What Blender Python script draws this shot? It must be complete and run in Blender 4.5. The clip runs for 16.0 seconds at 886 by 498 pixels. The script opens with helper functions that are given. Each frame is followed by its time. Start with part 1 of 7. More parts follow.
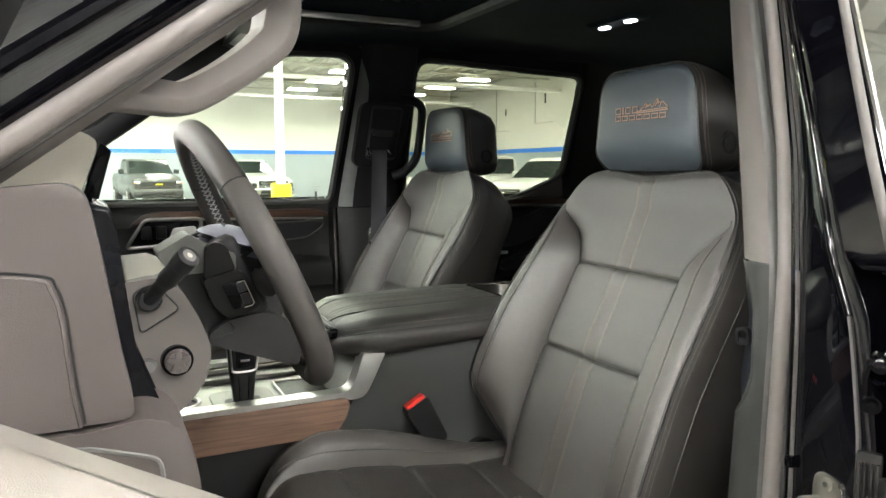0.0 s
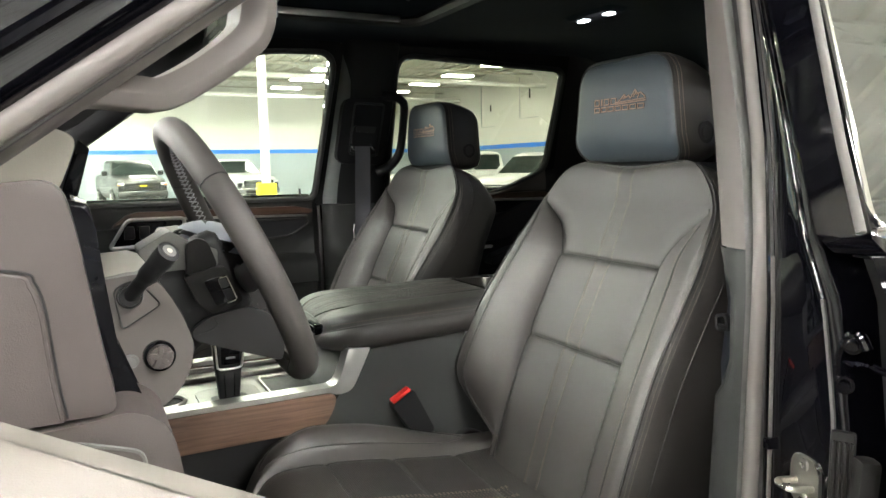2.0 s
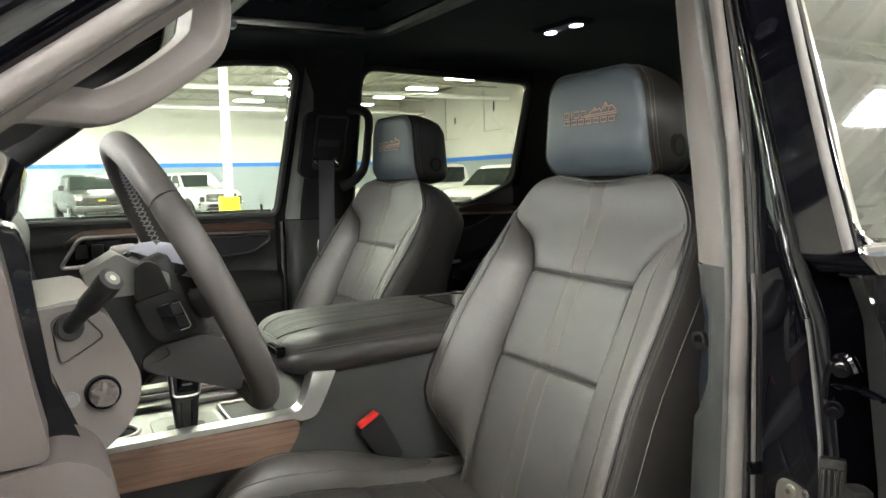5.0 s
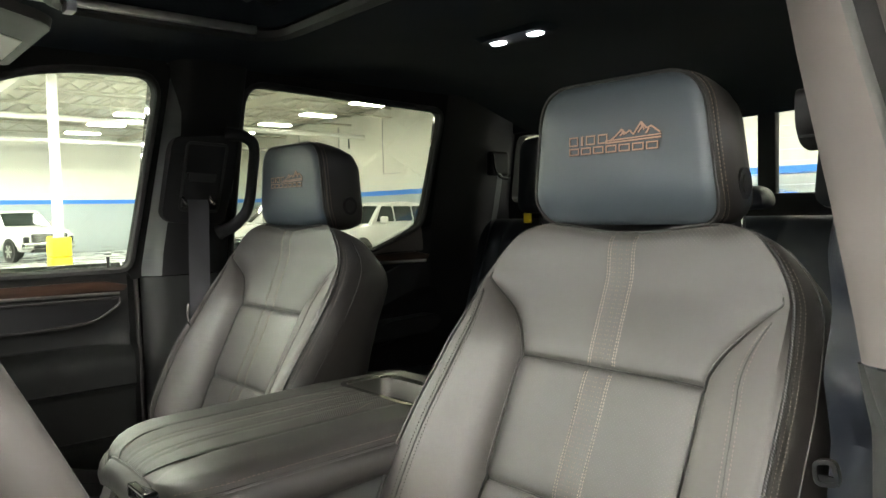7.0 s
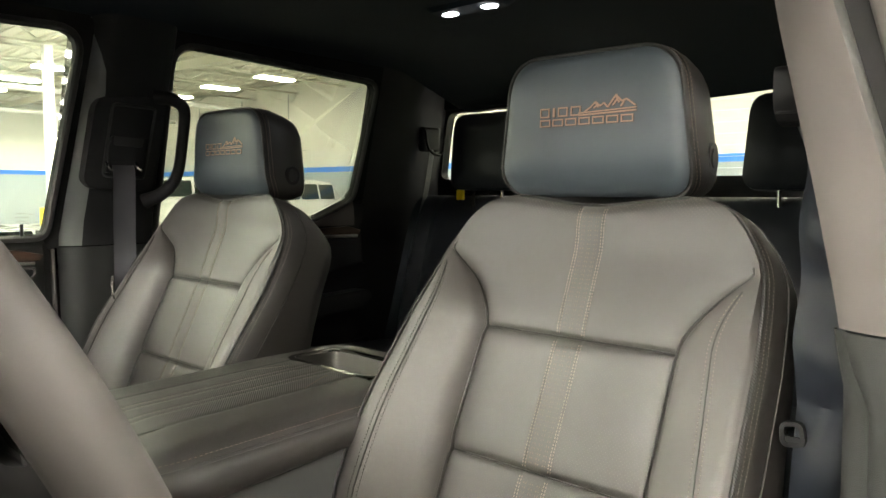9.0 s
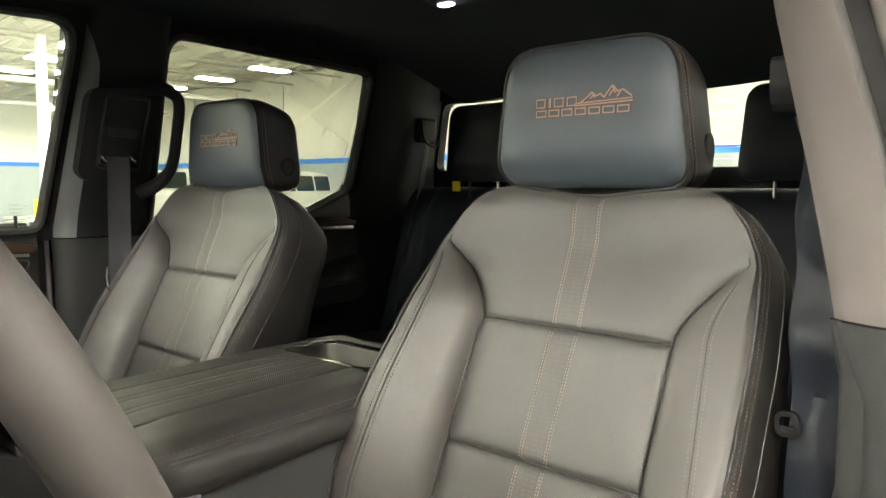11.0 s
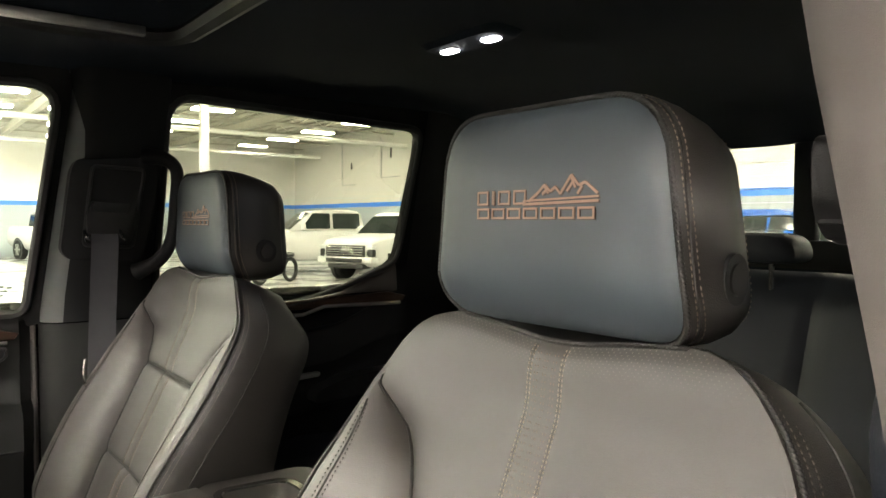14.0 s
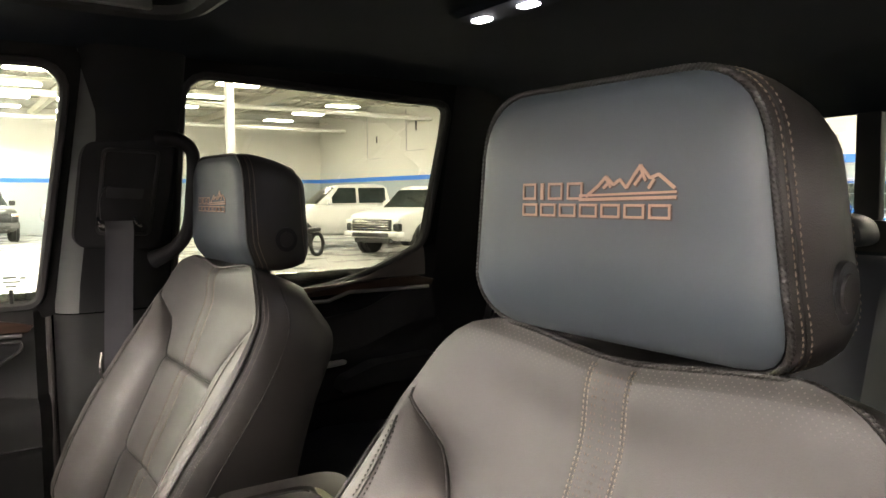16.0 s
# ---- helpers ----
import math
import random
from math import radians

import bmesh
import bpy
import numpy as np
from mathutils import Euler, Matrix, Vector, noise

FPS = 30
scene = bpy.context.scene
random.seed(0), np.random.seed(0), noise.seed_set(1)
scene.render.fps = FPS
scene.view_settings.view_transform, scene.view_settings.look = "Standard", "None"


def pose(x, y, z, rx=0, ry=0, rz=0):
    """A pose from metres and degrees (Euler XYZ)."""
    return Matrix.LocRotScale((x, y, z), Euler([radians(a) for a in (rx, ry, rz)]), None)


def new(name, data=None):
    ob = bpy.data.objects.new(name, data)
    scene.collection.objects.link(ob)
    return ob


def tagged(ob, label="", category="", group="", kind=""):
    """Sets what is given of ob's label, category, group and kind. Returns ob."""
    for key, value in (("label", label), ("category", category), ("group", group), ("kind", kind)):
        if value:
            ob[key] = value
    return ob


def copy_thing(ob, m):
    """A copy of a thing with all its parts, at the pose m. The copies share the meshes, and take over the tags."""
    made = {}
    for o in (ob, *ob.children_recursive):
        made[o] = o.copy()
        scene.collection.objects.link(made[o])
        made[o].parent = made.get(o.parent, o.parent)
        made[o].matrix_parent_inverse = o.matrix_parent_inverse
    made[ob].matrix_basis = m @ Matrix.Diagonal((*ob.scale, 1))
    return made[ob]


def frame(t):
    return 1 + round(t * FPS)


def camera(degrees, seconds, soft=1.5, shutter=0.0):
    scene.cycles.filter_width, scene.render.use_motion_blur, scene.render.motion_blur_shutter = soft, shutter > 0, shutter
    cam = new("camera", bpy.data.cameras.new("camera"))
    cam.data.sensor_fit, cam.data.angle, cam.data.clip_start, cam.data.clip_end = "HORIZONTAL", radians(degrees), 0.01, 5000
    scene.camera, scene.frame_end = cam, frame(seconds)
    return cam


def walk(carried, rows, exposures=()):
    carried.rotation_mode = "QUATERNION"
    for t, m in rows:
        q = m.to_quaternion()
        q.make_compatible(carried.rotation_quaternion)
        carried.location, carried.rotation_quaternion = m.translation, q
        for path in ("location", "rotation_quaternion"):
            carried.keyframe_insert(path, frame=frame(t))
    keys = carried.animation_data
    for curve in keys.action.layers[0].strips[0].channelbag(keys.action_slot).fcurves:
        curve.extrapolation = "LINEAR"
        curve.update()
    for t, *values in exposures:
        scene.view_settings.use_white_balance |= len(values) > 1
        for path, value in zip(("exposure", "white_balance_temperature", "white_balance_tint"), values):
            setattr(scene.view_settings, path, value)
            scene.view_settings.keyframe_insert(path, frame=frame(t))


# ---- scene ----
cam = camera(62.5, 16.0)
METRES, EYE, TILT, LEAN, TURN = 1.18, 1.5, -6.2, 0.0, -25.4
ROWS = [
    (0.0, 0.0, 0.0, 0.0, 0.0, 0.0, 0.0),
    (0.5, 0.0041, -0.0027, -0.0041, -0.72, -0.51, 0.44),
    (1.0, 0.0084, -0.0099, -0.004, -0.61, 0.37, 0.79),
    (1.5, 0.0071, -0.0065, -0.0045, -0.77, 0.01, 0.99),
    (2.0, 0.0066, -0.0061, -0.0047, -0.98, -0.27, 1.06),
    (2.5, 0.0066, -0.005, -0.0046, -1.29, -0.6, 0.97),
    (3.0, 0.0063, -0.0041, -0.0049, -1.59, -0.87, 0.9),
    (3.5, 0.0062, -0.0031, -0.0051, -1.9, -1.12, 0.84),
    (6.0, 0.0007, 0.1551, 0.0193, -7.94, 1.7, 2.82),
    (6.5, 0.0039, 0.2831, 0.0358, -11.67, 1.54, 3.12),
    (7.0, -0.0764, 0.3748, 0.0546, -15.09, 3.14, 2.86),
    (7.5, -0.1307, 0.4017, 0.0459, -17.92, 2.26, 2.36),
    (8.0, -0.1323, 0.4112, 0.0474, -20.07, 1.84, 2.02),
    (8.5, -0.1351, 0.4097, 0.0461, -22.19, 1.48, 2.13),
    (9.0, -0.1355, 0.408, 0.046, -22.6, 1.32, 2.23),
    (11.5, -0.135, 0.4095, 0.0454, -22.88, 0.46, 2.28),
    (12.0, -0.1338, 0.4088, 0.0456, -21.83, 0.43, 2.21),
    (12.5, -0.107, 0.4055, 0.0466, -19.46, 0.76, 1.97),
    (13.0, 0.0064, 0.3939, 0.0603, -15.66, 1.59, 1.53),
    (13.5, 0.0758, 0.4603, 0.0779, -11.42, 2.84, 1.04),
    (14.0, 0.124, 0.5758, 0.1297, -11.79, 3.98, 1.1),
    (14.5, 0.1418, 0.6407, 0.1554, -11.48, 3.91, 1.2),
    (15.0, 0.1345, 0.6547, 0.1596, -10.87, 3.36, 1.46),
    (15.5, 0.1315, 0.6419, 0.1561, -10.21, 2.51, 1.59),
    (16.0, 0.1307, 0.6453, 0.152, -9.72, 1.89, 1.5),
]
walk(cam, [(t, pose(0, 0, EYE, TILT, LEAN, TURN) @ pose(METRES * x, METRES * y, METRES * z, 90 + pitch, roll, yaw)) for t, x, y, z, yaw, pitch, roll in ROWS],
     [(0.0, 0.49, 6150, 9), (3.5, 0.49, 6150, 9), (6.5, 0.56, 6250, 8), (9.0, 0.76, 6680, 8), (12.5, 0.74, 6620, 9), (13.5, 0.66, 6600, 9), (14.5, 0.84, 7000, 18), (16.0, 0.80, 6800, 20)])

# ---- light: a closed showroom lit by ceiling fittings, with unseen rows added for the seats ----
world = bpy.data.worlds.new("world")
scene.world = world
world.use_nodes = True
world.node_tree.nodes["Background"].inputs[0].default_value = (0.9, 0.95, 1.0, 1)
world.node_tree.nodes["Background"].inputs[1].default_value = 0.02
CEILING_GLOW = 138.0
DOME_GLOW = 40.0


# ---- materials ----
def nodes_of(name):
    m = bpy.data.materials.new(name)
    m.use_nodes = True
    nt = m.node_tree
    return m, nt, nt.nodes["Principled BSDF"]


def link(nt, a, b):
    nt.links.new(a, b)


def add(nt, kind, **inputs):
    n = nt.nodes.new(kind)
    for k, v in inputs.items():
        n.inputs[k.replace("_", " ")].default_value = v
    return n


def surf(name, color, rough=0.5, metal=0.0, var=0.12, scale=9.0, bump=0.15, grain=420.0, coat=0.0, rvar=0.12, coords="Object", spec=0.5, cell=False, each=0.0):
    """A surface with broad variation (scale) and a fine grain (relief)."""
    m, nt, b = nodes_of(name)
    tc = nt.nodes.new("ShaderNodeTexCoord")
    broad = add(nt, "ShaderNodeTexNoise", Scale=scale, Detail=5.0, Roughness=0.6)
    link(nt, tc.outputs[coords], broad.inputs["Vector"])
    mix = nt.nodes.new("ShaderNodeMix")
    mix.data_type = "RGBA"
    dark = tuple(c * (1 - var) for c in color)
    light = tuple(min(1.0, c * (1 + var)) for c in color)
    mix.inputs["A"].default_value = (*dark, 1)
    mix.inputs["B"].default_value = (*light, 1)
    link(nt, broad.outputs["Fac"], mix.inputs["Factor"])
    colour = mix.outputs["Result"]
    if each:
        oi = nt.nodes.new("ShaderNodeObjectInfo")
        hs = nt.nodes.new("ShaderNodeHueSaturation")
        mr = add(nt, "ShaderNodeMapRange", To_Min=1 - each, To_Max=1 + each)
        link(nt, oi.outputs["Random"], mr.inputs["Value"])
        link(nt, mr.outputs["Result"], hs.inputs["Value"])
        link(nt, colour, hs.inputs["Color"])
        colour = hs.outputs["Color"]
    link(nt, colour, b.inputs["Base Color"])
    b.inputs["Metallic"].default_value = metal
    b.inputs["Coat Weight"].default_value = coat
    b.inputs["Coat Roughness"].default_value = 0.03
    b.inputs["Specular IOR Level"].default_value = spec
    mr = add(nt, "ShaderNodeMapRange", To_Min=max(0.02, rough - rvar), To_Max=min(1.0, rough + rvar))
    link(nt, broad.outputs["Fac"], mr.inputs["Value"])
    link(nt, mr.outputs["Result"], b.inputs["Roughness"])
    if bump:
        if cell:
            fine = add(nt, "ShaderNodeTexVoronoi", Scale=grain)
            out = fine.outputs["Distance"]
        else:
            fine = add(nt, "ShaderNodeTexNoise", Scale=grain, Detail=3.0)
            out = fine.outputs["Fac"]
        link(nt, tc.outputs[coords], fine.inputs["Vector"])
        bp = add(nt, "ShaderNodeBump", Strength=bump, Distance=0.001)
        link(nt, out, bp.inputs["Height"])
        link(nt, bp.outputs["Normal"], b.inputs["Normal"])
    return m


def perforated(name, color, hole, rough, pitch=0.0042, size=0.22, fade=None):
    """Leather with a regular field of small holes, laid out by the panel's own metric coordinates."""
    m = surf(name, color, rough, var=0.14, scale=14.0, bump=0.06, spec=0.80, grain=900.0, cell=True, coords="UV")
    nt = m.node_tree
    b = nt.nodes["Principled BSDF"]
    tc = nt.nodes.new("ShaderNodeTexCoord")
    mp = nt.nodes.new("ShaderNodeMapping")
    mp.inputs["Rotation"].default_value = (0, 0, radians(45))
    dots = add(nt, "ShaderNodeTexVoronoi", Scale=1.0 / pitch, Randomness=0.0)
    dots.voronoi_dimensions = "2D"
    link(nt, tc.outputs["UV"], mp.inputs["Vector"])
    link(nt, mp.outputs["Vector"], dots.inputs["Vector"])
    less = nt.nodes.new("ShaderNodeMath")
    less.operation = "LESS_THAN"
    less.inputs[1].default_value = size
    link(nt, dots.outputs["Distance"], less.inputs[0])
    old = b.inputs["Base Color"].links[0].from_socket
    mix = nt.nodes.new("ShaderNodeMix")
    mix.data_type = "RGBA"
    link(nt, old, mix.inputs["A"])
    mix.inputs["B"].default_value = (*hole, 1)
    fac = less.outputs[0]
    if fade:
        # the holes open up towards one end of the panel
        sep = nt.nodes.new("ShaderNodeSeparateXYZ")
        link(nt, tc.outputs["UV"], sep.inputs[0])
        mr = add(nt, "ShaderNodeMapRange", From_Min=fade[0], From_Max=fade[1])
        link(nt, sep.outputs["Y"], mr.inputs["Value"])
        mul = nt.nodes.new("ShaderNodeMath")
        mul.operation = "MULTIPLY"
        link(nt, fac, mul.inputs[0])
        link(nt, mr.outputs["Result"], mul.inputs[1])
        fac = mul.outputs[0]
    link(nt, fac, mix.inputs["Factor"])
    link(nt, mix.outputs["Result"], b.inputs["Base Color"])
    return m


def ribbed(name, low, high, rough, pitch=0.0026):
    """Leather pressed with fine slanting ribs, by the panel's own metric coordinates."""
    m = surf(name, low, rough, var=0.12, scale=14.0, bump=0.0, coords="UV")
    nt = m.node_tree
    b = nt.nodes["Principled BSDF"]
    tc = nt.nodes.new("ShaderNodeTexCoord")
    wv = add(nt, "ShaderNodeTexWave", Scale=0.314 / pitch, Distortion=0.0)
    mp = nt.nodes.new("ShaderNodeMapping")
    mp.inputs["Rotation"].default_value = (0, 0, radians(52))
    link(nt, tc.outputs["UV"], mp.inputs["Vector"])
    link(nt, mp.outputs["Vector"], wv.inputs["Vector"])
    old = b.inputs["Base Color"].links[0].from_socket
    mix = nt.nodes.new("ShaderNodeMix")
    mix.data_type = "RGBA"
    link(nt, old, mix.inputs["A"])
    mix.inputs["B"].default_value = (*high, 1)
    link(nt, wv.outputs["Fac"], mix.inputs["Factor"])
    link(nt, mix.outputs["Result"], b.inputs["Base Color"])
    bp = add(nt, "ShaderNodeBump", Strength=0.5, Distance=0.0006)
    link(nt, wv.outputs["Fac"], bp.inputs["Height"])
    link(nt, bp.outputs["Normal"], b.inputs["Normal"])
    return m


def wood(name, a, b2, rough=0.45):
    m, nt, b = nodes_of(name)
    tc = nt.nodes.new("ShaderNodeTexCoord")
    mp = nt.nodes.new("ShaderNodeMapping")
    mp.inputs["Scale"].default_value = (6, 60, 160)
    n = add(nt, "ShaderNodeTexNoise", Scale=1.0, Detail=8.0, Roughness=0.65, Distortion=0.6)
    link(nt, tc.outputs["Object"], mp.inputs["Vector"])
    link(nt, mp.outputs["Vector"], n.inputs["Vector"])
    ramp = nt.nodes.new("ShaderNodeValToRGB")
    ramp.color_ramp.elements[0].position, ramp.color_ramp.elements[0].color = 0.3, (*a, 1)
    ramp.color_ramp.elements[1].position, ramp.color_ramp.elements[1].color = 0.72, (*b2, 1)
    link(nt, n.outputs["Fac"], ramp.inputs["Fac"])
    link(nt, ramp.outputs["Color"], b.inputs["Base Color"])
    b.inputs["Roughness"].default_value = rough
    bp = add(nt, "ShaderNodeBump", Strength=0.25, Distance=0.001)
    link(nt, n.outputs["Fac"], bp.inputs["Height"])
    link(nt, bp.outputs["Normal"], b.inputs["Normal"])
    return m


def glow(name, color, strength):
    m, nt, b = nodes_of(name)
    b.inputs["Base Color"].default_value = (*color, 1)
    b.inputs["Emission Color"].default_value = (*color, 1)
    b.inputs["Emission Strength"].default_value = strength
    return m


def pane_glass(name, tint, gloss=0.06):
    """A thin tinted pane: light goes straight through, a little is mirrored."""
    m = bpy.data.materials.new(name)
    m.use_nodes = True
    nt = m.node_tree
    nt.nodes.remove(nt.nodes["Principled BSDF"])
    t = add(nt, "ShaderNodeBsdfTransparent", Color=(*tint, 1))
    g = add(nt, "ShaderNodeBsdfGlossy", Color=(1, 1, 1, 1), Roughness=0.0)
    fr = add(nt, "ShaderNodeFresnel", IOR=1.45)
    mx = nt.nodes.new("ShaderNodeMixShader")
    link(nt, fr.outputs["Fac"], mx.inputs["Fac"])
    link(nt, t.outputs["BSDF"], mx.inputs[1])
    link(nt, g.outputs["BSDF"], mx.inputs[2])
    link(nt, mx.outputs["Shader"], nt.nodes["Material Output"].inputs["Surface"])
    return m


LEATHER = surf("black leather", (0.0470, 0.0425, 0.0385), 0.52, spec=0.75, var=0.10, scale=12, bump=0.06, grain=850, cell=True, coords="UV")
LEATHER_SIDE = surf("black vinyl", (0.027, 0.0245, 0.0225), 0.46, spec=0.5, var=0.12, scale=12, bump=0.15, grain=850, cell=True)
LEATHER_HEAD = surf("slate leather", (0.0455, 0.060, 0.0715), 0.50, spec=0.7, var=0.05, scale=12, bump=0.03, grain=850, cell=True)
PERF = perforated("perforated black leather", (0.0405, 0.038, 0.0345), (0.075, 0.070, 0.063), 0.54, pitch=0.0034, size=0.12)
RIBBED = ribbed("fine ribbed black leather", (0.020, 0.0185, 0.017), (0.036, 0.032, 0.028), 0.55)
PERF_TOP = perforated("perforated upper leather", (0.0425, 0.040, 0.0365), (0.15, 0.135, 0.115), 0.54, pitch=0.0036, size=0.14, fade=(0.142, 0.172))
PERF_TAN = perforated("perforated strip", (0.0425, 0.040, 0.0365), (0.060, 0.053, 0.046), 0.52, pitch=0.0040, size=0.16)
LEATHER_REAR = surf("blue black rear leather", (0.018, 0.021, 0.026), 0.55, var=0.10, scale=12, bump=0.1, grain=850, cell=True, spec=0.32)
PIPING = surf("piping", (0.022, 0.021, 0.020), 0.45, bump=0.1, grain=1500, spec=0.45)
THREAD = surf("tan thread", (0.23, 0.19, 0.15), 0.7, bump=0.0, scale=200)
THREAD_FAINT = surf("dull brown thread", (0.145, 0.108, 0.080), 0.7, bump=0.0, scale=200)
TRAY_METAL = surf("satin tray metal", (0.33, 0.325, 0.31), 0.42, 1.0, rvar=0.04, bump=0.1, grain=1500)
POLISHED = surf("brushed bright metal", (0.80, 0.79, 0.765), 0.32, 1.0, rvar=0.03, bump=0.1, grain=1500)
THREAD_BROWN = surf("dark brown thread", (0.024, 0.021, 0.018), 0.7, bump=0.0, scale=200)
THREAD_DARK = surf("grey thread", (0.150, 0.130, 0.108), 0.7, bump=0.0, scale=200)
COPPER = surf("copper embroidery thread", (0.42, 0.26, 0.19), 0.42, var=0.25, scale=500, bump=0.5, grain=1800)
COPPER_SHADE = surf("brown shade tone under the embroidery", (0.060, 0.040, 0.034), 0.5, var=0.2, scale=500, bump=0.5, grain=1800)
PLASTIC = surf("charcoal plastic", (0.031, 0.0290, 0.0283), 0.55, var=0.10, bump=0.25, grain=1100, spec=0.3)
# the pillar's plastic in its shaded tone
PLASTIC_PILLAR = surf("shaded pillar plastic", (0.030, 0.031, 0.032), 0.55, var=0.10, bump=0.25, grain=1100, spec=0.3)
PLASTIC_HUB = surf("dark wheel cover plastic", (0.017, 0.0162, 0.0162), 0.5, var=0.10, bump=0.2, grain=1100, spec=0.35)
PLASTIC_DOOR = surf("soft dark grey door trim", (0.033, 0.034, 0.033), 0.5, var=0.10, bump=0.25, grain=1100, spec=0.35)
PLASTIC_PANEL = surf("taupe switch panel plastic", (0.078, 0.0705, 0.0655), 0.5, var=0.08, bump=0.25, grain=1100, spec=0.3)
PLASTIC_WARM = surf("taupe grey plastic", (0.122, 0.108, 0.101), 0.55, var=0.05, bump=0.15, grain=1100)
PLASTIC_COVER = surf("dark slate cover plastic", (0.040, 0.0415, 0.040), 0.5, var=0.08, bump=0.25, grain=1100, spec=0.35)
# lit copy of the pillar plastic, for the front edge
PLASTIC_PILLAR_LIT = surf("lit pillar plastic", (0.21, 0.225, 0.215), 0.55, var=0.06, bump=0.25, grain=1100)
PLASTIC_TAUPE = surf("dark taupe plastic", (0.054, 0.0445, 0.0420), 0.5, var=0.08, bump=0.25, grain=1100)
PLASTIC_SILL = surf("light taupe sill plastic", (0.135, 0.122, 0.109), 0.5, var=0.06, bump=0.25, grain=1100)
PLASTIC_MID = surf("mid grey plastic", (0.100, 0.099, 0.095), 0.5, var=0.08, bump=0.25, grain=1100)
FRAME_MATTE = surf("matt black window frame", (0.016, 0.016, 0.016), 0.85, bump=0.2, grain=1100, spec=0.08)
PLASTIC_BLACK = surf("black plastic", (0.014, 0.014, 0.0145), 0.45, bump=0.2, grain=1100, spec=0.28)
GLOSS_BLACK = surf("piano black", (0.004, 0.004, 0.005), 0.07, bump=0, coat=0.0, rvar=0.03, spec=0.16)
TRIM_BLACK = surf("black grained trim", (0.012, 0.012, 0.013), 0.6, bump=0.3, grain=900, spec=0.3)
RUBBER_DARK = surf("dark rubber boot", (0.010, 0.0095, 0.009), 0.5, bump=0.2, grain=700, spec=0.12)
RUBBER = surf("rubber seal", (0.030, 0.029, 0.029), 0.6, bump=0.3, grain=700)
SEAL_SOFT = surf("soft grey seal rubber", (0.165, 0.152, 0.143), 0.6, var=0.06, bump=0.2, grain=900)
GLASS_MIRROR = surf("privacy glass with mirror tint", (0.03, 0.033, 0.03), 0.02, bump=0, coat=1.0, rvar=0.0, spec=1.0)
RUBBER_GREY = surf("grey flocked seal", (0.090, 0.084, 0.080), 0.75, bump=0.4, grain=900)
HEADLINER = surf("black woven headliner", (0.0150, 0.0195, 0.0260), 0.95, bump=0.5, grain=900, spec=0.15)
CARPET = surf("black carpet", (0.012, 0.012, 0.012), 0.98, bump=1.0, grain=500, spec=0.1)
BELT_REAR = surf("dark grey webbing", (0.075, 0.078, 0.085), 0.6, var=0.10, scale=60, bump=0.5, grain=1400)
BELT_DARK = surf("blue black webbing", (0.030, 0.036, 0.048), 0.33, var=0.05, scale=40, bump=0.3, grain=1800, spec=0.8, rvar=0.02)
BELT = surf("grey webbing", (0.11, 0.11, 0.12), 0.6, var=0.10, scale=60, bump=0.6, grain=1400)
CHROME = surf("bright chrome", (0.78, 0.78, 0.77), 0.10, 1.0, bump=0, rvar=0.04)
SATIN = surf("satin silver", (0.60, 0.59, 0.57), 0.36, 1.0, rvar=0.03, bump=0.1, grain=1500)
STEEL = surf("zinc steel", (0.62, 0.60, 0.55), 0.30, 1.0, bump=0.2, grain=300)
RED = surf("red plastic", (0.72, 0.03, 0.02), 0.35, bump=0.1)
WALNUT = wood("open pore wood", (0.085, 0.049, 0.033), (0.235, 0.145, 0.098))
DARKWOOD = wood("dark wood", (0.022, 0.012, 0.008), (0.075, 0.040, 0.026), 0.3)
PAINT = surf("gloss black car paint", (0.002, 0.002, 0.003), 0.03, bump=0, coat=0.0, rvar=0.02, spec=0.5)
GLASS = pane_glass("clear window glass", (0.86, 0.90, 0.87))
GLASS_SIDE = pane_glass("green tinted side glass", (0.49, 0.54, 0.46))
GLASS_PRIVACY = pane_glass("privacy glass", (0.262, 0.280, 0.222))
GLASS_BACK = pane_glass("rear glass", (0.47, 0.49, 0.42))
GREY_PRINT = surf("grey print", (0.30, 0.31, 0.32), 0.6, bump=0)
WHITE_WALL = surf("white painted block wall", (0.64, 0.63, 0.585), 0.8, var=0.04, scale=0.7, bump=0.2, grain=30)
LOW_WALL = surf("pale grey painted wall", (0.36, 0.40, 0.415), 0.7, var=0.05, scale=0.7, bump=0.2, grain=30)
BLUE = surf("blue stripe paint", (0.03, 0.20, 0.72), 0.5, var=0.06, scale=2, bump=0)
FLOOR = surf("polished concrete floor", (0.34, 0.34, 0.325), 0.28, var=0.14, scale=0.8, bump=0.1, grain=40)
DECK = surf("painted steel deck", (0.45, 0.435, 0.375), 0.7, var=0.06, scale=1.2, bump=0.0)
COLUMN = surf("white painted steel", (0.80, 0.79, 0.75), 0.5, var=0.05, scale=3, bump=0.1, grain=60)
YELLOW = surf("yellow plastic guard", (0.80, 0.62, 0.02), 0.4, var=0.05, scale=4, bump=0)
LAMP = glow("lit ceiling fitting", (1.0, 0.95, 0.87), CEILING_GLOW)
DOME = glow("lit dome lens", (0.92, 0.96, 1.0), DOME_GLOW)
WHITE_CAR = surf("white car paint", (0.56, 0.56, 0.55), 0.35, var=0.03, scale=2, bump=0, coat=0.5)
GREY_CAR = surf("grey car paint", (0.055, 0.057, 0.056), 0.35, var=0.03, scale=2, bump=0, coat=0.5)
DARK_GLASS = surf("dark car glass", (0.018, 0.024, 0.022), 0.08, bump=0, coat=0.1, rvar=0.02, spec=0.3)
TYRE = surf("tyre rubber", (0.02, 0.02, 0.02), 0.8, bump=0.3, grain=80)
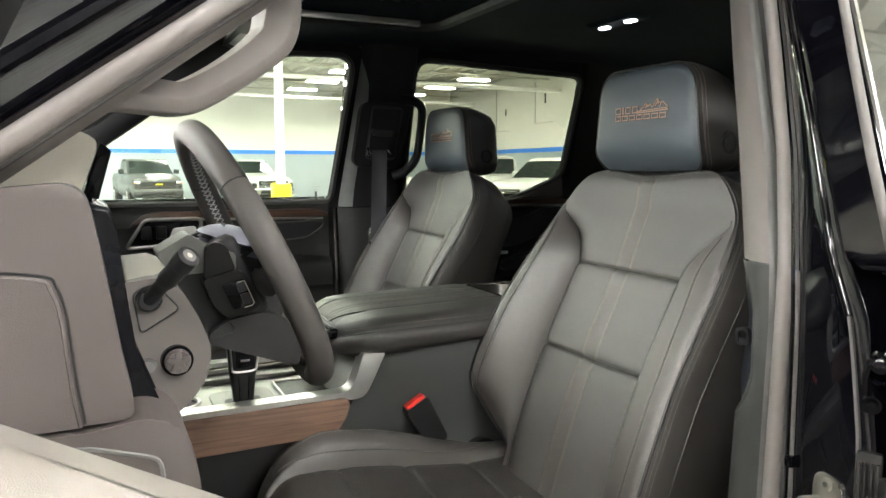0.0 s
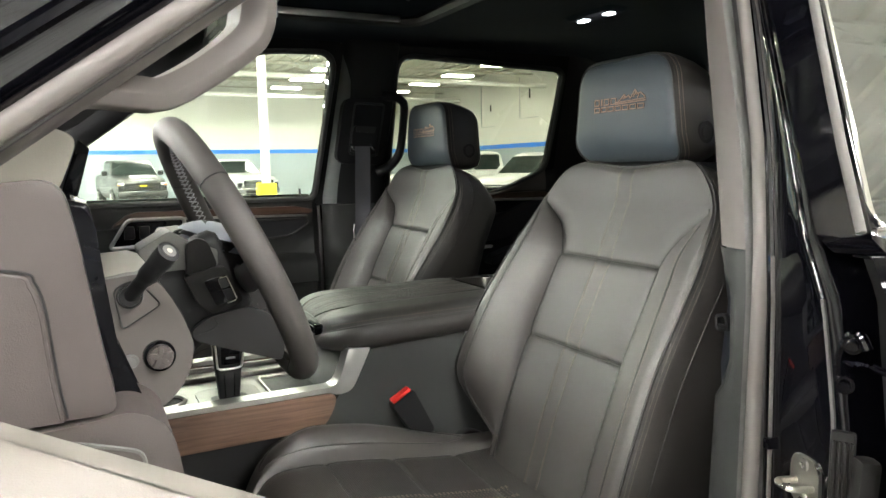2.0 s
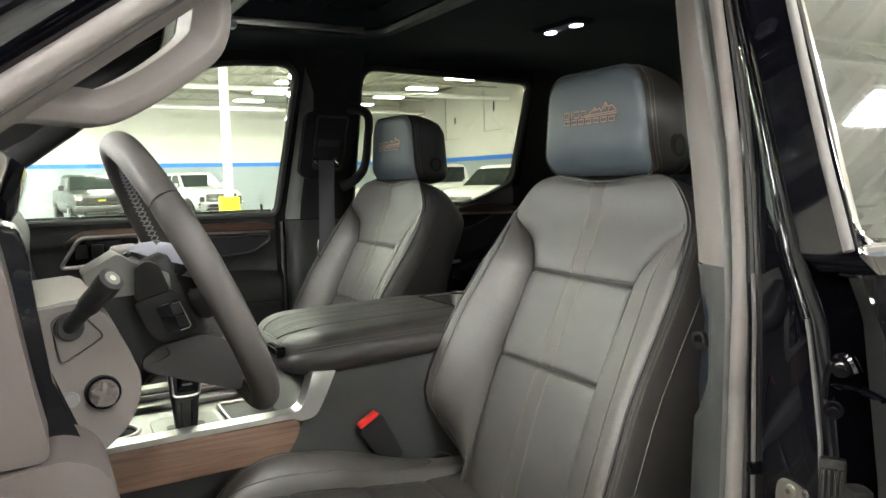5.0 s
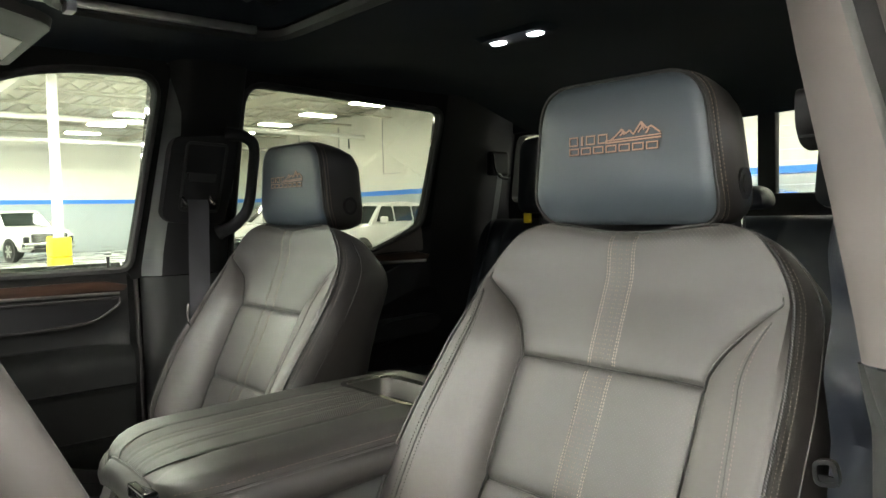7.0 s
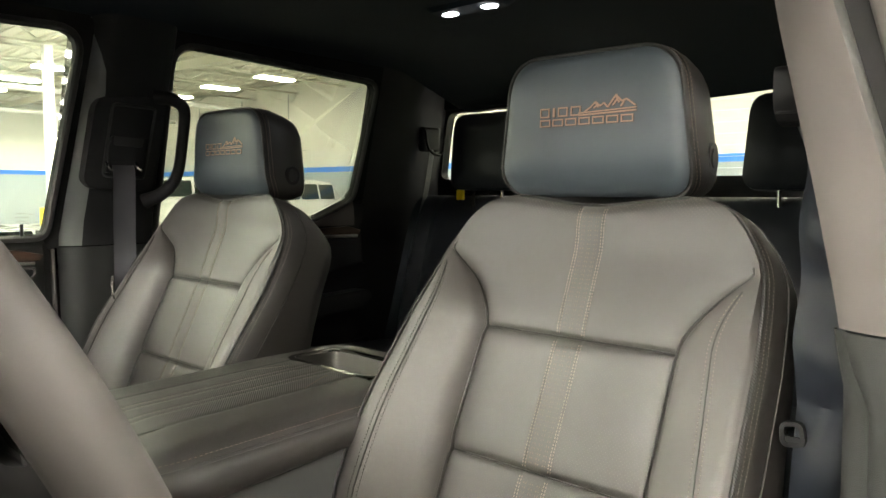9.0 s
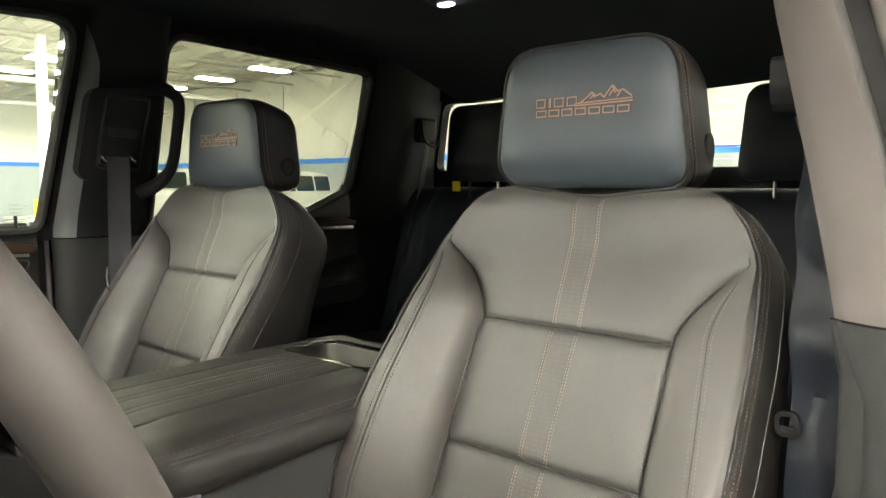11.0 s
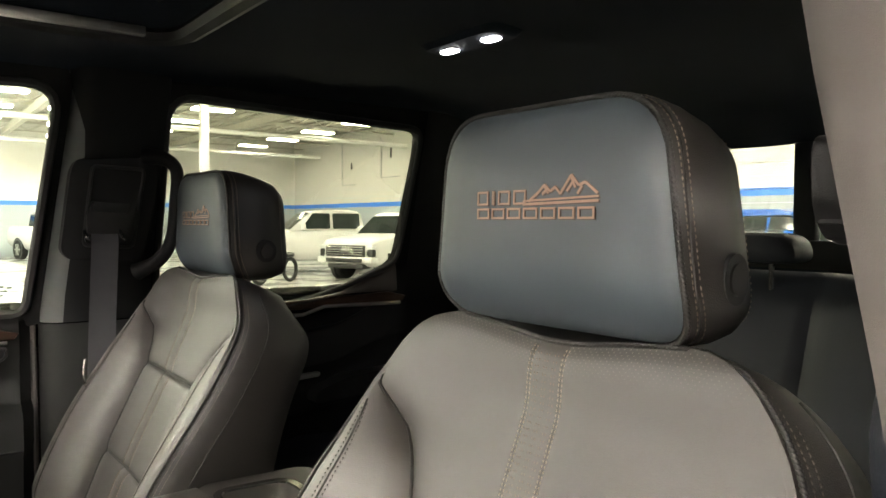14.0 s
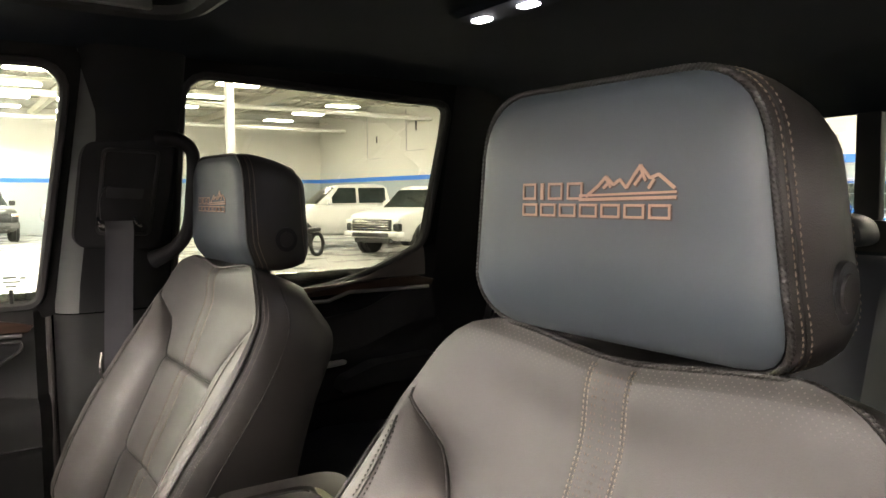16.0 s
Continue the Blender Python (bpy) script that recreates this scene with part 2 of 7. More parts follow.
GRILLE = surf("black grille", (0.015, 0.015, 0.015), 0.3, bump=0)
AMBER = surf("amber lens", (0.75, 0.26, 0.05), 0.25, bump=0, coat=0.6)
BLUE_CAR = surf("blue car paint", (0.01, 0.10, 0.42), 0.25, var=0.03, scale=2, bump=0, coat=1.0)
HEADLAMP = surf("headlamp lens", (0.65, 0.66, 0.68), 0.1, bump=0, coat=1.0)
PLASTIC_RIM = surf("soft taupe leather rim", (0.050, 0.046, 0.043), 0.56, spec=0.3, var=0.04, bump=0.02, grain=1500, cell=True, rvar=0.05)
# paleness carries windscreen light on the dash tops; serves pale print too
PALE_TOP = surf("lit dash vinyl and pale print", (0.36, 0.34, 0.29), 0.55, var=0.06, bump=0.25, grain=900)
GUNMETAL = surf("dark satin metal", (0.16, 0.155, 0.145), 0.36, 1.0, rvar=0.04, bump=0.1, grain=1500)
PLASTIC_COLLAR = surf("grey collar plastic", (0.105, 0.105, 0.097), 0.5, var=0.08, bump=0.25, grain=1100)
# pale tone paints reflected light onto the dome; also the visor clips
SATIN_GREY = surf("lit dome and grey clip plastic", (0.46, 0.475, 0.56), 0.32, bump=0.05)


# ---- mesh tools ----
def part(name, bm, material, parent=None, label="", smooth=True, sharp=40):
    """Link a bmesh as one mesh object, under a thing or part."""
    bmesh.ops.recalc_face_normals(bm, faces=bm.faces)
    me = bpy.data.meshes.new(name)
    bm.to_mesh(me)
    bm.free()
    me.materials.append(material)
    if smooth:
        me.polygons.foreach_set("use_smooth", [True] * len(me.polygons))
        me.set_sharp_from_angle(angle=radians(sharp))
    ob = new(name, me)
    if parent is not None:
        ob.parent = parent
    if label:
        ob["label"] = label
    if "stitching" in name:
        ob["kind"] = "stuff"
    return ob


def thing(name, label, category, group="", kind="", at=None):
    ob = new(name)
    ob.empty_display_size = 0.05
    if at is not None:
        ob.matrix_basis = at
    return tagged(ob, label, category, group, kind)


def setting(ob, label, category=""):
    return tagged(ob, label, category, "", "structure")


def box(x0, x1, y0, y1, z0, z1, bevel=0.0, seg=2, bm=None):
    own = bmesh.new()
    bmesh.ops.create_cube(own, size=1.0)
    for v in own.verts:
        v.co = Vector((x0 + (v.co.x + 0.5) * (x1 - x0), y0 + (v.co.y + 0.5) * (y1 - y0), z0 + (v.co.z + 0.5) * (z1 - z0)))
    if bevel:
        bmesh.ops.bevel(own, geom=own.edges[:], offset=bevel, segments=seg, profile=0.6, affect="EDGES")
    return own if bm is None else merge(bm, own)


def merge(bm, other, m=None):
    if m is not None:
        bmesh.ops.transform(other, matrix=m, verts=other.verts)
    vs = [bm.verts.new(v.co) for v in other.verts]
    other.verts.index_update()
    for f in other.faces:
        bm.faces.new([vs[v.index] for v in f.verts])
    other.free()
    return bm


def moved(bm, m):
    bmesh.ops.transform(bm, matrix=m, verts=bm.verts)
    return bm


def prism(points, a, b, axis="y", bevel=0.0, seg=2, shear=None):
    """A plate: a flat outline of pairs, from a to b along the axis. shear(p, q) may shift it along the axis."""
    bm = bmesh.new()

    def put(p, q, d):
        if shear:
            d += shear(p, q)
        return {"y": (p, d, q), "x": (d, p, q), "z": (p, q, d)}[axis]

    lo = [bm.verts.new(put(p, q, a)) for p, q in points]
    hi = [bm.verts.new(put(p, q, b)) for p, q in points]
    n = len(points)
    bm.faces.new(lo)
    bm.faces.new(hi[::-1])
    for i in range(n):
        bm.faces.new((lo[i], hi[i], hi[(i + 1) % n], lo[(i + 1) % n]))
    if bevel:
        bmesh.ops.bevel(bm, geom=bm.edges[:], offset=bevel, segments=seg, profile=0.6, affect="EDGES", clamp_overlap=True)
    return bm


def spline(points, n=8, closed=False):
    """A smooth line through the points (Catmull-Rom)."""
    ps = [Vector(p) for p in points]
    k = len(ps)
    out = []
    for i in range(k if closed else k - 1):
        p1, p2 = ps[i], ps[(i + 1) % k]
        p0 = ps[i - 1] if closed or i > 0 else p1 * 2 - p2
        p3 = ps[(i + 2) % k] if closed or i + 2 < k else p2 * 2 - p1
        for j in range(n):
            t = j / n
            out.append(0.5 * ((2 * p1) + (p2 - p0) * t + (2 * p0 - 5 * p1 + 4 * p2 - p3) * t * t + (3 * p1 - p0 - 3 * p2 + p3) * t ** 3))
    if not closed:
        out.append(ps[-1])
    return out


def tube(line, r, n=8, closed=False, bm=None, flat=1.0, up=(0, 0, 1), ry=None):
    """A tube along a line; r is a number or a function of 0..1; flat squashes it along up."""
    own = bmesh.new()
    k = len(line)
    rings = []
    if flat == 1.0:
        # the side vector least in line with the run keeps the tube from pinching
        ds = [(Vector(q) - Vector(p)).normalized() for p, q in zip(line, line[1:])]
        up = min(((0, 0, 1), (1, 0, 0), (0, 1, 0)), key=lambda c: round(max(abs(d.dot(Vector(c))) for d in ds), 2))
    for i, p in enumerate(line):
        a = line[i - 1] if (closed or i > 0) else line[i]
        b = line[(i + 1) % k] if (closed or i < k - 1) else line[i]
        d = (Vector(b) - Vector(a)).normalized()
        u = Vector(up)
        u = u - d * u.dot(d)
        if u.length < 1e-4:
            u = d.orthogonal()
        u.normalize()
        w = d.cross(u)
        rr = r(i / max(1, k - 1)) if callable(r) else r
        rings.append([own.verts.new(Vector(p) + rr * (math.cos(2 * math.pi * j / n) * w + flat * math.sin(2 * math.pi * j / n) * u)) for j in range(n)])
    for i in range(k if closed else k - 1):
        a, b = rings[i], rings[(i + 1) % k]
        for j in range(n):
            own.faces.new((a[j], a[(j + 1) % n], b[(j + 1) % n], b[j]))
    if not closed:
        own.faces.new(rings[0][::-1])
        own.faces.new(rings[-1])
    return own if bm is None else merge(bm, own)


def rope(line, r, closed=False, turn=0.0032, step=0.0008, lobes=3):
    """A twisted cord along a line: round lobes that wind about it."""
    pts = [Vector(p) for p in line]
    if closed:
        pts.append(pts[0].copy())
    dist = [0.0]
    for a, b in zip(pts, pts[1:]):
        dist.append(dist[-1] + (b - a).length)
    n = max(8, int(dist[-1] / step))
    axes = [[p[k] for p in pts] for k in range(3)]
    run = [Vector([float(np.interp(dist[-1] * i / n, dist, ax)) for ax in axes]) for i in range(n if closed else n + 1)]
    ds = [(q - p).normalized() for p, q in zip(run, run[1:])]
    up = Vector(min(((0, 0, 1), (1, 0, 0), (0, 1, 0)), key=lambda c: round(max(abs(d.dot(Vector(c))) for d in ds), 2)))
    k = len(run)
    verts, faces, m = [], [], 12
    for i, p in enumerate(run):
        a = run[i - 1] if (closed or i > 0) else p
        b = run[(i + 1) % k] if (closed or i < k - 1) else p
        d = (b - a).normalized()
        u = (up - d * up.dot(d)).normalized()
        w = d.cross(u)
        ph = 2 * math.pi * i * step / (turn * lobes)
        for j in range(m):
            g = 2 * math.pi * j / m
            rr = r * (0.90 + 0.20 * math.cos(lobes * g - lobes * ph))
            verts.append(p + rr * (math.cos(g) * w + math.sin(g) * u))
    for i in range(k if closed else k - 1):
        for j in range(m):
            faces.append((i * m + j, i * m + (j + 1) % m, (i + 1) % k * m + (j + 1) % m, (i + 1) % k * m + j))
    bm = bmesh.new()
    vs = [bm.verts.new(v) for v in verts]
    for f in faces:
        bm.faces.new([vs[i] for i in f])
    return bm


def sheet(f, us, vs, thick=0.0, uv=None):
    """A surface f(u, v) over two rows of values, with metric uv; thick gives it a back."""
    bm = bmesh.new()
    layer = bm.loops.layers.uv.new("UVMap")
    grid = [[bm.verts.new(f(u, v)) for v in vs] for u in us]
    for i in range(len(us) - 1):
        for j in range(len(vs) - 1):
            face = bm.faces.new((grid[i][j], grid[i + 1][j], grid[i + 1][j + 1], grid[i][j + 1]))
            for loop, (a, b) in zip(face.loops, ((i, j), (i + 1, j), (i + 1, j + 1), (i, j + 1))):
                loop[layer].uv = uv(us[a], vs[b]) if uv else (us[a], vs[b])
    if thick:
        bmesh.ops.solidify(bm, geom=bm.faces[:], thickness=thick)
    return bm


def ring_plate(outer, inner, put, d0, d1):
    """A frame between two closed outlines of the same count, put(p, q, d) in space, from depth d0 to d1."""
    bm = bmesh.new()
    n = len(outer)
    rows = [[bm.verts.new(put(p, q, d)) for p, q in line] for line, d in ((outer, d0), (inner, d0), (inner, d1), (outer, d1))]
    for k in range(4):
        a, b = rows[k], rows[(k + 1) % 4]
        for i in range(n):
            bm.faces.new((a[i], a[(i + 1) % n], b[(i + 1) % n], b[i]))
    return bm


def rounded(points, r, seg=5):
    """An outline with its corners rounded; r is a number or a list."""
    out = []
    n = len(points)
    for i, p in enumerate(points):
        p = Vector((*p, 0))
        a, b = Vector((*points[i - 1], 0)), Vector((*points[(i + 1) % n], 0))
        rr = r[i] if isinstance(r, (list, tuple)) else r
        da, db = min(rr, (a - p).length * 0.45), min(rr, (b - p).length * 0.45)
        s, e = p + (a - p).normalized() * da, p + (b - p).normalized() * db
        for k in range(seg + 1):
            t = k / seg
            q = s * (1 - t) ** 2 + p * 2 * t * (1 - t) + e * t * t
            out.append((q.x, q.y))
    return out


def grown(points, d):
    """The outline pushed outwards by d (outline runs counter-clockwise)."""
    out = []
    n = len(points)
    for i in range(n):
        a, b = Vector(points[i - 1]), Vector(points[(i + 1) % n])
        t = (b - a).normalized()
        out.append((points[i][0] + t.y * d, points[i][1] - t.x * d))
    return out


def stitches(lines, normal, length=0.0045, gap=0.0022, r=0.00055):
    """Short threads along lines in space, as one mesh; normal(p) lifts them off the leather."""
    verts, faces = [], []
    for line in lines:
        step = length + gap
        pts = [Vector(p) for p in line]
        dist = [0.0]
        for a, b in zip(pts, pts[1:]):
            dist.append(dist[-1] + (b - a).length)

        def at(d):
            k = min(max(int(np.searchsorted(dist, d)) - 1, 0), len(pts) - 2)
            t = (d - dist[k]) / max(1e-9, dist[k + 1] - dist[k])
            return pts[k].lerp(pts[k + 1], t)

        d = 0.0
        while d + length < dist[-1]:
            a, b = at(d), at(d + length)
            up = normal(a)
            way = (b - a).normalized()
            side = way.cross(up).normalized() * r
            lift = up * r * 1.1
            c = (a + b) / 2 + lift
            base = len(verts)
            verts += [a - side, a + side, c + side + lift * 0.4, c - side + lift * 0.4, b - side, b + side]
            faces += [(base, base + 1, base + 2, base + 3), (base + 3, base + 2, base + 5, base + 4), (base, base + 3, base + 4), (base + 1, base + 5, base + 2)]
            d += step
    bm = bmesh.new()
    vs = [bm.verts.new(v) for v in verts]
    for f in faces:
        bm.faces.new([vs[i] for i in f])
    return bm


def disc(r1, r2, depth, m, seg=32, bevel=0.0015):
    bm = bmesh.new()
    bmesh.ops.create_cone(bm, cap_ends=True, segments=seg, radius1=r1, radius2=r2, depth=depth)
    if bevel:
        bmesh.ops.bevel(bm, geom=bm.edges[:], offset=bevel, segments=2, affect="EDGES")
    return moved(bm, m)


def smooth(a, b, x):
    t = min(1.0, max(0.0, (x - a) / (b - a)))
    return t * t * (3 - 2 * t)


def facing(x, y, z, turn=0.0, nod=0.0):
    """A pose whose z axis looks out of the driver's door."""
    return pose(x, y, z, 90 + nod, 0, turn)


# ---- the showroom ----
ROOM_X0, ROOM_X1, ROOM_Y0, ROOM_Y1, ROOM_H = -30.0, 18.5, -22.0, 38.0, 5.5
STRIPE_Z = 2.40


def showroom():
    part("floor", box(ROOM_X0 - 0.3, ROOM_X1 + 0.3, ROOM_Y0 - 0.3, ROOM_Y1 + 0.3, -0.2, 0.0), FLOOR)
    setting(bpy.data.objects["floor"], "polished pale grey concrete showroom floor", "floor")
    spans = {
        "wall_north": (ROOM_X0, ROOM_X1, ROOM_Y1, ROOM_Y1 + 0.3),
        "wall_south": (ROOM_X0, ROOM_X1, ROOM_Y0 - 0.3, ROOM_Y0),
        "wall_east": (ROOM_X1, ROOM_X1 + 0.3, ROOM_Y0 - 0.3, ROOM_Y1 + 0.3),
        "wall_west": (ROOM_X0 - 0.3, ROOM_X0, ROOM_Y0 - 0.3, ROOM_Y1 + 0.3),
    }
    for name, (x0, x1, y0, y1) in spans.items():
        w = part(name, box(x0, x1, y0, y1, STRIPE_Z + 0.1, ROOM_H + 0.6), WHITE_WALL)
        setting(w, "white painted block wall above a blue stripe", "wall")
        part("dado", box(x0, x1, y0, y1, 0, STRIPE_Z - 0.1), LOW_WALL, w, "pale grey lower wall")
        px, py = (0.012 if x1 - x0 < 1 else 0), (0.012 if y1 - y0 < 1 else 0)
        part("stripe", box(x0 - px, x1 + px, y0 - py, y1 + py, STRIPE_Z - 0.1, STRIPE_Z + 0.1), BLUE, w, "wide blue painted stripe")
    # narrow dark slots and thin conduit runs on the far wall
    for y, z0, z1 in ((28.2, 4.48, 4.92), (31.7, 4.14, 4.46)):
        v = part("wall_vent", box(ROOM_X1 - 0.03, ROOM_X1, y - 0.05, y + 0.05, z0, z1, 0.008), GRILLE)
        tagged(v, "narrow dark slot high on the white wall", "wall vent", "wall vents")
    for y, z0, reach in ((29.0, 3.62, -1.5), (32.6, 3.40, -1.3), (25.6, 3.2, -1.2)):
        c = part("conduit", tube([Vector((ROOM_X1 - 0.03, y, ROOM_H)), Vector((ROOM_X1 - 0.03, y, z0)), Vector((ROOM_X1 - 0.03, y + reach, z0))], 0.018, 6), GREY_PRINT)
        tagged(c, "thin grey conduit running down the white wall", "conduit", "conduits")
    # steel deck with ribs and joists
    bm = bmesh.new()
    x = ROOM_X0
    ys = (ROOM_Y0, ROOM_Y1)
    rows = []
    while x < ROOM_X1:
        for dx, dz in ((0, 0.0), (0.25, 0.0), (0.30, 0.06), (0.55, 0.06), (0.60, 0.0)):
            rows.append([bm.verts.new((min(x + dx, ROOM_X1), y, ROOM_H + 0.45 + dz)) for y in ys])
        x += 0.6
    for a, b in zip(rows, rows[1:]):
        bm.faces.new((a[0], a[1], b[1], b[0]))
    for k in range(-7, 13):
        y = k * 3.0 + 1.0
        for z0, z1 in ((ROOM_H + 0.36, ROOM_H + 0.43), (ROOM_H - 0.02, ROOM_H + 0.04)):
            box(ROOM_X0, ROOM_X1, y - 0.05, y + 0.05, z0, z1, bm=bm)
        x = ROOM_X0
        i = 0
        while x < ROOM_X1 - 0.6:
            za, zb = (ROOM_H + 0.02, ROOM_H + 0.38) if i % 2 else (ROOM_H + 0.38, ROOM_H + 0.02)
            tube([Vector((x, y, za)), Vector((x + 0.6, y, zb))], 0.018, 4, bm=bm)
            x += 0.6
            i += 1
    for x in (-8.0, 4.4, 11.6):
        box(x - 0.1, x + 0.1, ROOM_Y0, ROOM_Y1, ROOM_H - 0.30, ROOM_H - 0.04, bm=bm)
    c = part("ceiling", bm, DECK, smooth=False)
    setting(c, "ribbed steel deck ceiling with open joists and beams", "ceiling")
    for y, z in ((27.0, 4.9), (35.0, 4.95)):
        p = thing("ceiling_pipe", "white painted sprinkler pipe hung under the ceiling", "pipe", "ceiling pipes")
        part("run", tube([Vector((ROOM_X0 - 0.1, y, z)), Vector((ROOM_X1 + 0.1, y, z))], 0.09, 10), COLUMN, p)
        for x in range(-28, 18, 6):
            part("hanger", tube([Vector((x, y, z)), Vector((x, y, ROOM_H + 0.5))], 0.012, 6), STEEL, p)


def ceiling_light():
    t = thing("ceiling_light", "white ceiling light fitting with a bright lit panel", "ceiling light", "ceiling lights")
    bm = prism([(-0.66, 0.04), (0.66, 0.04), (0.56, 0.14), (-0.56, 0.14)], -0.24, 0.24, "y")
    part("housing", bm, COLUMN, t)
    for x in (-0.3, 0.3):
        part("hanger", tube([Vector((x, 0, 0.13)), Vector((x, 0, 0.86))], 0.008, 6), STEEL, t)
    part("diffuser", box(-0.64, 0.64, -0.23, 0.23, 0.0, 0.036, 0.01), LAMP, t, "glowing lens")
    return t


def column_with_guard():
    t = thing("column", "square white steel column with a yellow base guard", "column", "columns")
    part("shaft", box(-0.11, 0.11, -0.11, 0.11, 0, ROOM_H - 0.1, 0.012), COLUMN, t)
    part("base_plate", box(-0.22, 0.22, -0.22, 0.22, 0, 0.02, 0.004), COLUMN, t)
    bm = bmesh.new()
    for z0, z1 in ((0.02, 0.55), (0.56, 1.08)):
        box(-0.26, 0.26, -0.26, 0.26, z0, z1, 0.05, 3, bm=bm)
    part("guard", bm, YELLOW, t, "bright yellow plastic guard")
    return t


def parked(kind, paint, label, group="parked vehicles", bright=True):
    """A parked pickup or wagon, nose towards -y, 2 m wide, wheels on z = 0."""
    t = thing("parked_" + kind, label, kind.replace("_", " "), group)
    truck = kind == "pickup"
    L = 5.8 if truck else 5.3
    front, back = -L / 2, L / 2
    axles = (front + 1.0, back - 1.2)
    lift = 0.0 if truck else -0.07
    hood = [(0.0, 1.03), (0.06, 1.13), (0.18, 1.19), (0.6, 1.24), (1.5, 1.31), (1.62, 1.33), (3.6, 1.35), (L - 0.1, 1.36), (L, 1.30)]
    wide = [(0.0, 0.74), (0.08, 0.86), (0.22, 0.93), (0.5, 0.96), (1.2, 0.975), (L - 0.4, 0.975), (L, 0.93)]
    low = [(0.0, 0.52), (0.15, 0.42), (0.6, 0.38), (L - 0.5, 0.42), (L, 0.54)]
    at = lambda table, d: float(np.interp(d, [a for a, b in table], [b for a, b in table]))
    ds = sorted({0.0, 0.03, 0.08, 0.15, 0.24, 0.36, *np.linspace(0.5, L - 0.5, 26), 1.55, L - 0.3, L - 0.15, L - 0.05, L})
    bm = bmesh.new()
    rows = []
    for d in ds:
        y, w, zt, zb = front + d, at(wide, d), at(hood, d) + lift, at(low, d)
        flare = 0.035 * sum(math.exp(-((y - a) / 0.40) ** 4) for a in axles)
        half = [(0.0, zb), (0.84 * w, zb), (0.95 * w, zb + 0.08), (w + flare * 0.8, 0.66), (w + flare, 0.86), (w + flare * 0.5, zt - 0.20), (w * 0.975, zt - 0.10), (w * 0.93, zt - 0.035), (w * 0.80, zt), (w * 0.45, zt + (0.030 if d < 1.6 else 0.0)), (0.0, zt + (0.018 if d < 1.6 else 0.0))]
        ring = [(x, z) for x, z in half] + [(-x, z) for x, z in half[-2:0:-1]]
        rows.append([bm.verts.new((x, y, z)) for x, z in ring])
    n = len(rows[0])
    for a, b in zip(rows, rows[1:]):
        for i in range(n):
            bm.faces.new((a[i], a[(i + 1) % n], b[(i + 1) % n], b[i]))
    bm.faces.new(rows[0])
    bm.faces.new(rows[-1][::-1])
    part("body", bm, paint, t)
    # cabin with a raked screen and sides that lean in
    if truck:
        cab = [(front + 1.52, 1.27), (front + 2.28, 1.90), (front + 2.62, 1.95), (front + 3.5, 1.955), (0.98, 1.90), (1.10, 1.30)]
    else:
        cab = [(front + 1.42, 1.18), (front + 2.18, 1.79), (front + 2.6, 1.86), (front + 3.6, 1.875), (back - 0.55, 1.80), (back - 0.03, 1.22)]
    lean = lambda z: 0.90 - 0.20 * max(0.0, z - 1.30 - lift)
    top = bmesh.new()
    k = len(cab)
    a = [top.verts.new((-lean(z), y, z)) for y, z in cab]
    b = [top.verts.new((lean(z), y, z)) for y, z in cab]
    top.faces.new(a)
    top.faces.new(b[::-1])
    for i in range(k):
        top.faces.new((a[i], b[i], b[(i + 1) % k], a[(i + 1) % k]))
    bmesh.ops.bevel(top, geom=top.edges[:], offset=0.055, segments=4, affect="EDGES")
    part("cabin", top, paint, t)
    (y0, z0), (y1, z1) = cab[0], cab[1]
    d = Vector((0, y1 - y0, z1 - z0))
    nrm = Vector((0, -(z1 - z0), y1 - y0)).normalized() * 0.008
    part("windscreen", sheet(lambda u, v: Vector((u * (0.84 - 0.10 * v), y0, z0)) + d * (0.12 + 0.80 * v) + nrm * (1 + 1.6 * (1 - u * u)), [-1, -0.6, -0.2, 0.2, 0.6, 1], [0, 0.5, 1]), DARK_GLASS, t)
    lo, hi = 1.37 + lift, z1 - 0.05
    ends = cab[-2][0] - 0.06
    mid = y1 + 0.62
    spans = [(y0 + 0.42, mid - 0.04, y1 + 0.04), (mid + 0.04, mid + 0.98 if not truck else ends, mid + 0.04)]
    if not truck:
        spans.append((mid + 1.06, ends, mid + 1.06))
    for sg in (-1, 1):
        for ya, yb, yc in spans:
            bm = bmesh.new()
            pts = rounded([(ya, lo), (yb, lo), (yb, hi), (yc, hi)], 0.05, 3)
            bm.faces.new([bm.verts.new((sg * (lean(z) + 0.006), y, z)) for y, z in pts])
            part("side_window", bm, DARK_GLASS, t)
    for y in axles:
        for sg in (-1, 1):
            bm = bmesh.new()
            bmesh.ops.create_cone(bm, cap_ends=True, segments=28, radius1=0.41, radius2=0.41, depth=0.27)
            bmesh.ops.bevel(bm, geom=bm.edges[:], offset=0.035, segments=2, affect="EDGES")
            wheel = part("wheel", moved(bm, pose(sg * 0.885, y, 0.41, 0, 90, 0)), TYRE, t)
            bm = bmesh.new()
            bmesh.ops.create_cone(bm, cap_ends=True, segments=20, radius1=0.27, radius2=0.22, depth=0.05)
            rim = part("rim", moved(bm, pose(sg * 1.012, y, 0.41, 0, 90 * sg, 0)), GUNMETAL, wheel)
            for j in range(6):
                part("spoke", moved(box(-0.028, 0.028, 0.03, 0.25, 0.012, 0.034, 0.006), pose(sg * 1.012, y, 0.41, 0, 90 * sg, 0) @ pose(0, 0, 0, 0, 0, 60 * j)), SATIN, wheel)
            bm = bmesh.new()
            bmesh.ops.create_cone(bm, cap_ends=True, segments=32, radius1=0.475, radius2=0.475, depth=0.10)
